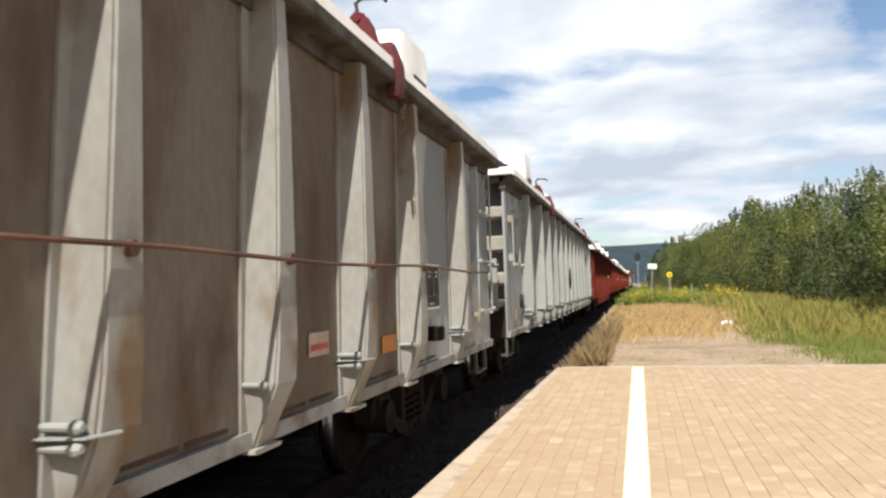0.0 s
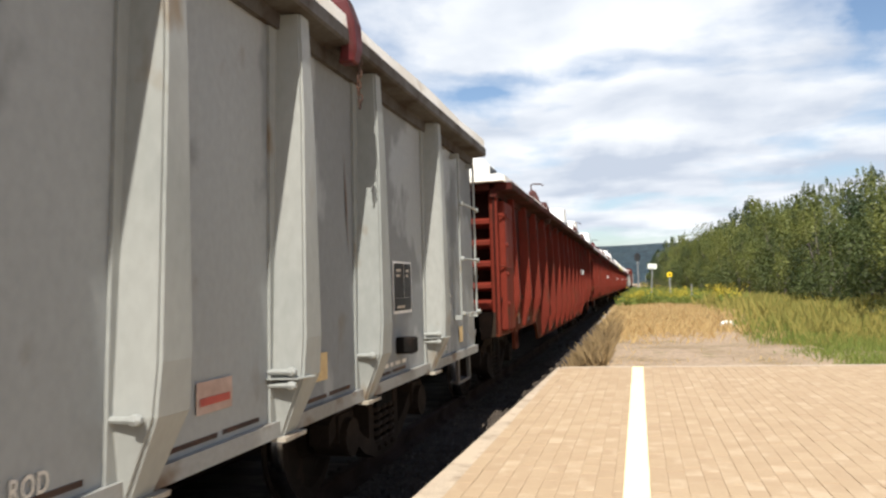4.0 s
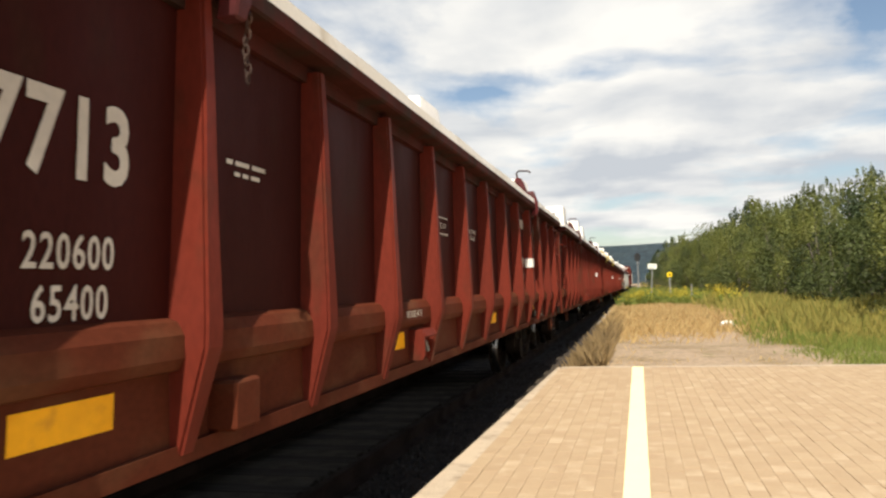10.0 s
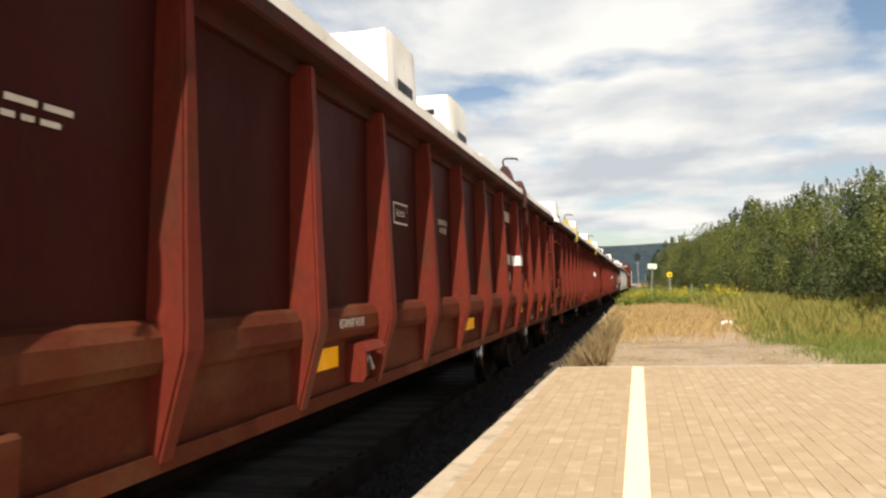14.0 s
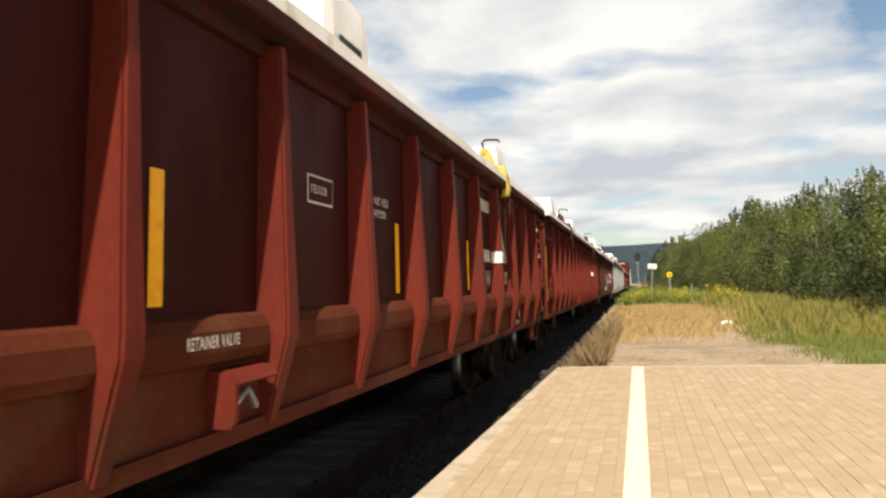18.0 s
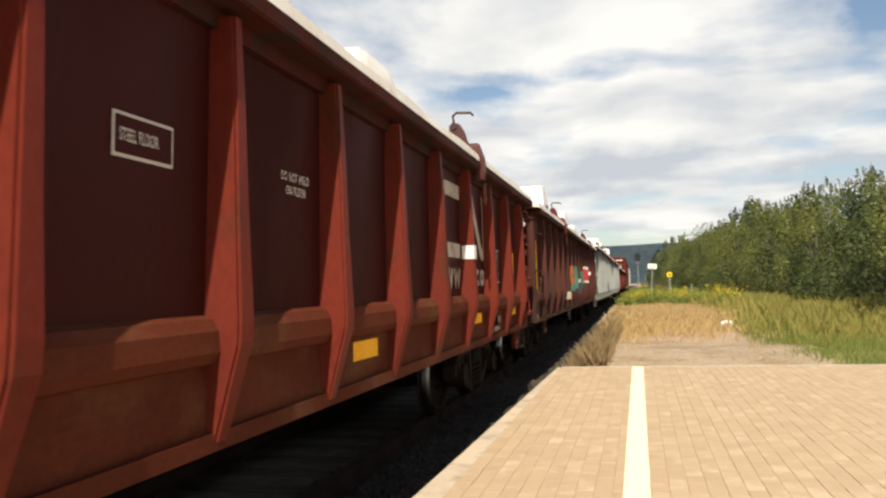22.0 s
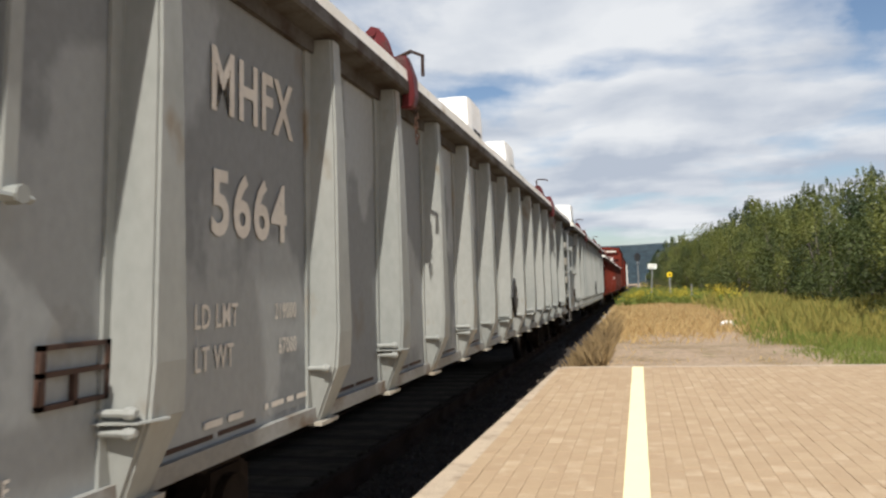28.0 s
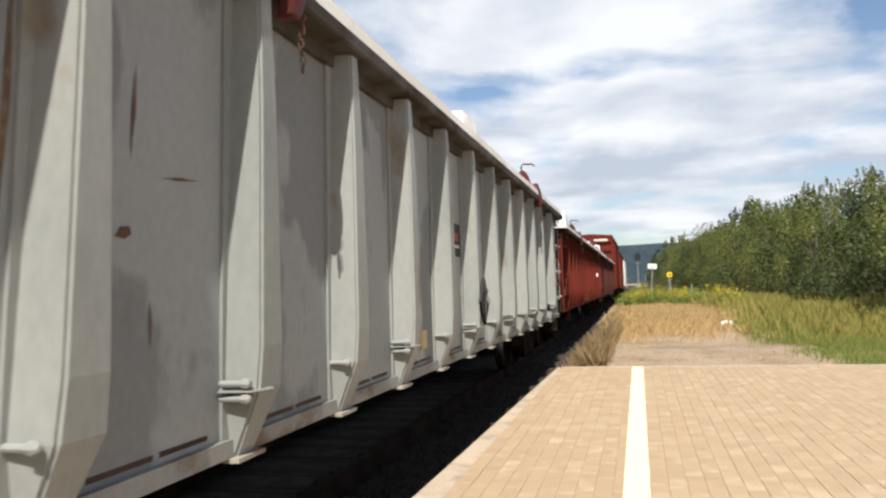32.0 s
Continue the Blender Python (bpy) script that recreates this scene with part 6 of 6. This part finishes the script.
scatter("dry_grass", blades(56000, dry_place, 0.05, 0.42, 0.0045, 0.6), M_STRAW, "dry straw-coloured grass beyond the platform", "grass")
scatter("green_grass", blades(40000, green_place, 0.06, 0.34, 0.005), M_GRASS, "green and yellowing grass beside the shrubs", "grass")
scatter("olive_grass", blades(44000, olive_place, 0.20, 0.72, 0.005, 0.4), M_OLIVE, "yellowing tall grass in front of the shrubs", "grass")
scatter("track_side_weeds", blades(8000, edge_place, 0.06, 0.38, 0.004, 0.6), M_WEED, "brown dry weeds along the track edge", "weeds")


def far_grass_place():
    return at_ground(rnd.uniform(-1.0, 9.0), 36 + 90 * rnd.random() ** 1.5)


scatter("far_grass", blades(9000, far_grass_place, 0.3, 0.8, 0.03), M_GRASS, "tall grass farther along the track", "grass")


def leaf_cells(count, centre, size, rx, ry, rz, shell=0.0):
    """Leaves about a centre; with shell they lie near its surface and face outward and up, as on a bough."""
    for _ in range(count):
        u, v, w = rnd.gauss(0, 1), rnd.gauss(0, 1), rnd.gauss(0, 1)
        q = math.sqrt(u * u + v * v + w * w) or 1
        r = shell + (1 - shell) * rnd.random() ** 0.45
        out = Vector((u / q, v / q, w / q))
        c = Vector((centre[0] + rx * out.x * r, centre[1] + ry * out.y * r, centre[2] + rz * out.z * r))
        d = Vector((rnd.uniform(-1, 1), rnd.uniform(-1, 1), rnd.uniform(-0.6, 0.6))).normalized()
        if shell:
            facing = (out + Vector((0, 0, 0.5)) + Vector((rnd.uniform(-1, 1), rnd.uniform(-1, 1), rnd.uniform(-1, 1))) * 0.7).normalized()
            d = (d - facing * d.dot(facing)).normalized()
            e = facing.cross(d)
        else:
            e = d.orthogonal().normalized()
            e.rotate(Matrix.Rotation(rnd.uniform(0, 6.28), 3, d))
        s = size * rnd.uniform(0.6, 1.3)
        f = d.cross(e) * s * 0.12
        yield [tuple(c - d * s), tuple(c + e * s * 0.45 + f), tuple(c + d * s), tuple(c - e * s * 0.45 + f)], [(0, 1, 2), (0, 2, 3)]


def cells_mesh(name, cells, material):
    vs, fs = [], []
    for v, f in cells:
        o = len(vs)
        vs += v
        fs += [tuple(i + o for i in q) for q in f]
    me = bpy.data.meshes.new(name)
    me.from_pydata(vs, [], fs)
    me.materials.append(material)
    return me


def plant_meshes(seed, h, spread, leaf_m, leaf, clumps, per, low=0.25, narrow=False):
    """Trunk and crown meshes of one shrub or tree of height h."""
    rnd.seed(seed)
    bm = bmesh.new()
    tips = []
    stems = 1 if h > 4.5 else 3
    for s in range(stems):
        a = 2 * pi * s / stems + seed
        lean = 0.0 if stems == 1 else 0.22
        pts = [(cos(a) * lean * h * t * 0.6 + 0.05 * h * t * sin(seed + t * 4), sin(a) * lean * h * t * 0.6, h * t * 0.92) for t in (0, 0.25, 0.5, 0.75, 1.0)]
        r = 0.016 * h / (1 if stems == 1 else 1.6)
        loft(bm, [[(p[0] + rr * cos(2 * pi * k / 6), p[1] + rr * sin(2 * pi * k / 6), p[2]) for k in range(6)] for p, rr in zip(pts, (r * 1.3, r, r * 0.75, r * 0.5, r * 0.15))])
        for _ in range(7 if stems == 1 else 4):
            t = rnd.uniform(0.3, 0.9)
            i = min(int(t * 4), 3)
            p0 = Vector(pts[i]).lerp(Vector(pts[i + 1]), t * 4 - i)
            b = rnd.uniform(0, 2 * pi)
            L = spread * rnd.uniform(0.5, 0.95) * (1.1 - 0.6 * t)
            p1 = p0 + Vector((cos(b) * L, sin(b) * L, L * rnd.uniform(0.3, 0.8)))
            rr = r * 0.4
            loft(bm, [[(p.x + q * cos(2 * pi * k / 4), p.y + q * sin(2 * pi * k / 4), p.z) for k in range(4)] for p, q in ((p0, rr), (p0.lerp(p1, 0.5) + Vector((0, 0, 0.03 * L)), rr * 0.6), (p1, rr * 0.15))])
            tips.append(p1)
        tips.append(Vector(pts[-1]))
    trunk = mesh_of("trunk", bm, M_TRUNK)
    cells = []
    for k in range(clumps):
        if k < len(tips):
            c = tips[k]
        else:
            t = rnd.random() ** 0.9
            a = rnd.uniform(0, 2 * pi)
            z = h * (low + (0.95 - low) * t)
            prof = spread * (math.sin(pi * min(0.98, 0.22 + 0.75 * t)) ** 0.7) * (0.6 if narrow else 1)
            r = prof * (0.45 + 0.55 * rnd.random() ** 0.5)
            c = Vector((cos(a) * r, sin(a) * r, z))
        q = rnd.uniform(0.20, 0.38) * spread * (1.15 - 0.5 * c.z / h)
        tall = rnd.uniform(0.8, 1.5)
        cells += list(leaf_cells(int(per * (q / spread / 0.28) ** 2), c, leaf, q, q, q * tall, 0.72))
        for _ in range(3):   # upright sprigs over the bough
            x, y, z = c.x + rnd.gauss(0, q * 0.5), c.y + rnd.gauss(0, q * 0.5), c.z + q * tall * 0.8
            L = rnd.uniform(0.2, 0.55) * q + 0.1
            for j in range(7):
                cells += list(leaf_cells(2, (x + 0.1 * L * j / 7, y, z + L * j / 7), leaf * 0.8, 0.03, 0.03, 0.04))
    return trunk, cells_mesh("crown", cells, leaf_m)


KINDS = [plant_meshes(31, 3.2, 1.5, M_LEAF, 0.050, 30, 210, 0.03), plant_meshes(32, 3.0, 1.4, M_LEAF_D, 0.048, 30, 210, 0.03),
         plant_meshes(33, 3.4, 1.3, M_LEAF_Y, 0.046, 30, 200, 0.04), plant_meshes(34, 2.6, 1.3, M_LEAF_B, 0.042, 28, 170, 0.04),
         plant_meshes(35, 6.5, 2.0, M_LEAF, 0.085, 38, 230, 0.06), plant_meshes(36, 7.0, 1.8, M_LEAF_D, 0.085, 38, 230, 0.06), plant_meshes(37, 6.0, 1.7, M_LEAF_Y, 0.078, 36, 220, 0.06, True)]
NAMES = ["leafy green roadside shrub with several stems", "dense dark green shrub beside the track", "olive-green willow shrub with upright sprigs", "thin brownish-green shrub with bare sprigs",
         "green broadleaf tree in a dense belt", "dark green broadleaf tree in a dense belt", "slender olive-green tree in the belt"]


def plant(kind, x, y, scale, turn):
    t = empty("shrub" if kind < 4 else "tree", NAMES[kind], "shrub" if kind < 4 else "tree", "trees and shrubs beside the track")
    for nm, me in zip(("trunk", "crown"), KINDS[kind]):
        shared(nm, me, t)
    t.location, t.rotation_euler, t.scale = (x, y, ground_z(x, y) - 0.05), (0, 0, turn), (scale, scale, scale * random.Random(int(x * 99)).uniform(0.9, 1.1))


rnd.seed(77)
y = 13.5
while y < 120:   # front row of shrubs
    plant(rnd.choice((0, 0, 1, 2, 2)), 5.7 + 0.6 * rnd.random() - 0.012 * min(y, 110), y, rnd.uniform(0.72, 1.0) * (1 + 0.004 * y), rnd.uniform(0, 6.28))
    y += rnd.uniform(1.3, 2.1) * (1 + 0.015 * y)
y = 15
while y < 160:   # second row
    plant(rnd.choice((0, 1, 2, 2, 3)), 7.6 + 1.2 * rnd.random() - 0.02 * min(y, 120), y, rnd.uniform(1.15, 1.5) * min(1.0, 0.5 + 0.010 * y) * (1 + 0.003 * y), rnd.uniform(0, 6.28))
    y += rnd.uniform(1.5, 2.4) * (1 + 0.012 * y)
y = 18
while y < 260:   # trees
    plant(rnd.choice((4, 4, 5, 6)), 11.0 + 3.5 * rnd.random() - 0.035 * min(y, 140), y, rnd.uniform(0.85, 1.12) * min(1.0, 0.36 + 0.0088 * y) * (1 + 0.0018 * y), rnd.uniform(0, 6.28))
    y += rnd.uniform(2.2, 3.4) * (1 + 0.012 * y)
for _ in range(26):  # the belt goes on to the distance
    y = rnd.uniform(120, 420)
    plant(rnd.choice((4, 5)), rnd.uniform(4, 24), y, rnd.uniform(0.9, 1.3), rnd.uniform(0, 6.28))


for _ in range(16):  # low growth along the track, far off
    y = rnd.uniform(60, 260)
    plant(3, rnd.uniform(0.8, 4.0), y, rnd.uniform(0.35, 0.6), rnd.uniform(0, 6.28))


def goldenrod_mesh(seed):
    """Stems, leaves and a yellow plume for one clump of goldenrod."""
    rnd.seed(seed)
    stems, heads = [], []
    for _ in range(26):
        x, y, h = rnd.gauss(0, 0.32), rnd.gauss(0, 0.32), rnd.uniform(0.65, 1.0)
        stems += list(blades(3, lambda: (x, y, 0, 1), h * 0.8, h, 0.012, 0.08))
        stems += list(leaf_cells(12, (x, y, h * 0.5), 0.07, 0.08, 0.08, h * 0.4))
        heads += list(leaf_cells(6, (x + 0.03, y, h), 0.028, 0.10, 0.10, 0.09))
    return cells_mesh("stem_mass", stems, M_GRASS), cells_mesh("flower_mass", heads, M_BLOOM)


GOLD = [goldenrod_mesh(41), goldenrod_mesh(42), goldenrod_mesh(43)]
rnd.seed(78)
spots = [(rnd.uniform(-0.5, 2.0), rnd.uniform(31, 37)) for _ in range(15)] + [(rnd.uniform(2.3, 3.0), rnd.uniform(28, 33)) for _ in range(6)] + [(rnd.uniform(4.5, 5.4), rnd.uniform(16, 26)) for _ in range(3)]
for x, y in spots:
    g = empty("goldenrod", "clump of goldenrod with yellow plumes", "plant", "goldenrod clumps")
    k = rnd.randrange(3)
    shared("stem_mass", GOLD[k][0], g)["kind"] = "stuff"
    shared("flower_mass", GOLD[k][1], g, label="yellow flower plumes")["kind"] = "stuff"
    s = rnd.uniform(0.8, 1.15)
    g.location, g.rotation_euler, g.scale = (x, y, ground_z(x, y) - 0.02), (0, 0, rnd.uniform(0, 6.28)), (s, s, s * (0.62 if x > 4.2 else 1))

# ---------------------------------------------------------------- distance and signs
n = 90
hill_v, hill_f = [], []
for j, (d, k) in enumerate(((1300, 0.0), (1420, 0.45), (1600, 0.9), (1750, 1.0), (2100, 0.2))):
    for i in range(n + 1):
        x = -2400 + 4800 * i / n
        top = 84 + 10 * noise.noise(Vector((x * 0.0016, 2, 0))) + 4 * noise.noise(Vector((x * 0.01, 7, j)))
        hill_v.append((x, d, -1 + top * k))
        if j and i:
            hill_f.append(((j - 1) * (n + 1) + i - 1, (j - 1) * (n + 1) + i, j * (n + 1) + i, j * (n + 1) + i - 1))
me = bpy.data.meshes.new("hill")
me.from_pydata(hill_v, [], hill_f)
me.materials.append(M_HILL)
tagged(new("hill", me), "long low forested hill on the horizon", "hill", kind="structure")


def sign(x, y, top, w, h, sheet_m, label, lean=0.0):
    s = empty("trackside_sign", label, "sign", "trackside signs")
    s.location = (x, y, ground_z(x, y))
    s.rotation_euler = (0, radians(lean), 0)
    bm = bmesh.new()
    box(bm, -0.03, 0.03, -0.02, 0.02, -0.1, top - 0.02)
    part("post", bm, M_POST, s)
    bm = bmesh.new()
    box(bm, -w / 2, w / 2, -0.035, -0.022, top - h, top)
    part("sign_sheet", bm, sheet_m, s)
    return s


s1 = sign(0.75, 52.0, 2.36, 0.56, 0.32, M_SIGNW, "white rectangular sign on a leaning steel post", 4)
bm = bmesh.new()
for k in range(2):
    box(bm, -0.22, 0.22 - 0.1 * k, -0.042, -0.036, 2.24 - 0.14 * k, 2.29 - 0.14 * k)
part("sign_bar", bm, M_LETTER, s1)
s2 = sign(1.72, 46.0, 1.70, 0.25, 0.25, M_SIGNY, "small square yellow sign on a post", 0)
bm = bmesh.new()
box(bm, -0.05, 0.05, -0.042, -0.036, 1.50, 1.64)
part("sign_bar", bm, M_BLACK, s2)

sig = empty("railway_signal", "tall railway signal mast with a dark head", "railway signal")
sig.location = (0.0, 112.0, 0.05)
bm = bmesh.new()
tube(bm, [(0, 0, -0.1), (0, 0, 4.4)], 0.09, 8)
part("mast", bm, M_POST, sig)
bm = bmesh.new()
loft(bm, [[(0.42 * cos(2 * pi * k / 14) * r, y, 4.75 + 0.6 * sin(2 * pi * k / 14) * r) for k in range(14)] for y, r in ((-0.12, 0.95), (-0.1, 1.0), (0.1, 1.0), (0.14, 0.8))])
part("signal_head", bm, M_BLACK, sig)
bm = bmesh.new()
for z in (0.5, 3.9):
    box(bm, -0.3, 0.3, -0.3, 0.3, z, z + 0.05)
part("maintainer_step", bm, M_POST, sig)
for x, y, h in ((1.0, 118.0, 2.2), (2.1, 34.0, 1.05)):
    p_ = tagged(part("marker_post", (lambda b: (tube(b, [(0, 0, -0.1), (0.02, 0, h)], 0.035, 8), b)[1])(bmesh.new()), M_POST), "thin grey marker post in the weeds", "post")
    p_.location = (x, y, ground_z(x, y))

# crumpled white bag in the grass
bm = bmesh.new()
bmesh.ops.create_icosphere(bm, subdivisions=3, radius=1.0)
for v in bm.verts:
    d = noise.noise_vector(v.co * 2.2) * 0.35
    v.co = Vector((v.co.x * 0.17, v.co.y * 0.12, max(v.co.z, -0.4) * 0.08 + 0.05)) + Vector((d.x * 0.16, d.y * 0.12, d.z * 0.09))
litter = part("plastic_bag", bm, M_WHITE_BAG)
litter.location = (2.02, 19.8, ground_z(2.02, 19.8) + 0.08)
tagged(litter, "crumpled white plastic bag lying in dry grass", "litter")

# ---------------------------------------------------------------- pavers
PW, PL, GAP = 0.102, 0.204, 0.002


def paver_verts(x, y, z, w, l, b=0.0018):
    return [(x, y, z - 0.03), (x + w, y, z - 0.03), (x + w, y + l, z - 0.03), (x, y + l, z - 0.03),
            (x, y, z - b), (x + w, y, z - b), (x + w, y + l, z - b), (x, y + l, z - b),
            (x + b, y + b, z), (x + w - b, y + b, z), (x + w - b, y + l - b, z), (x + b, y + l - b, z)]


PAVER_F = [(0, 1, 5, 4), (1, 2, 6, 5), (2, 3, 7, 6), (3, 0, 4, 7), (4, 5, 9, 8), (5, 6, 10, 9), (6, 7, 11, 10), (7, 4, 8, 11), (8, 9, 10, 11)]
paver_me = bpy.data.meshes.new("paver")
paver_me.from_pydata(paver_verts(0, 0, 0, PW - GAP, PL - GAP), [], PAVER_F)
paver_me.materials.append(M_PAVER)
rnd.seed(91)
vs, fs = [], []
singles = 0
for i in range(-10, 100):
    x = -0.085 + i * PW
    if i < 0:
        x -= 0.0
    shift = 0.5 * PL if i % 2 else 0.0
    for j in range(-66, 55):
        y = j * PL + shift - 0.1
        if y + PL > PLAT_END - 0.05:
            continue
        z = PLAT_Z + rnd.uniform(-0.002, 0.001)
        if -0.95 < x < 0.95 and 3.7 < y < 6.8 and singles < 300:
            o = shared("paver", paver_me, platform, (x, y, z))
            o.rotation_euler = (rnd.uniform(-0.006, 0.006), rnd.uniform(-0.008, 0.008), rnd.uniform(-0.006, 0.006))
            singles += 1
        else:
            k = len(vs)
            vs += paver_verts(x, y, z, PW - GAP, PL - GAP)
            fs += [tuple(a + k for a in q) for q in PAVER_F]
me = bpy.data.meshes.new("paver_field")
me.from_pydata(vs, [], fs)
M_PAVER_F = M_PAVER.copy()
nt = M_PAVER_F.node_tree
geo = nt.nodes.new("ShaderNodeNewGeometry")
for nd in nt.nodes:
    if nd.bl_idname == "ShaderNodeMath" and nd.inputs[0].is_linked:
        nt.links.new(geo.outputs["Random Per Island"], nd.inputs[0])
me.materials.append(M_PAVER_F)
o = new("paver_field", me)
o.parent = platform
o["kind"] = "stuff"


# ---------------------------------------------------------------- what moves
def motions():
    times = [DUR * k / 64 for k in range(65)]
    for thing, n, (x, y, z) in MOVING:
        walk(thing, [(t, pose(TRACK_X + x, car_y(n, t) + y, z)) for t in times])
    for n, c in cars.items():
        if n > 9:
            continue
        for w in [o for o in c.children if o.name.startswith("wheelset")]:
            yw = w.location.y
            near = [t / 10 for t in range(0, 321) if -3.0 < car_y(n, t / 10) + yw < 14.0]
            ts = sorted({0.0, DUR, *near})
            a0 = run(near[0]) if near else 0
            a1 = run(near[-1]) if near else 0
            rows = [(t, pose(0, yw, RAIL_Z + 0.425, math.degrees((min(max(run(t), a0), a1) - a0) / 0.425))) for t in ts]
            walk(w, rows)


motions()
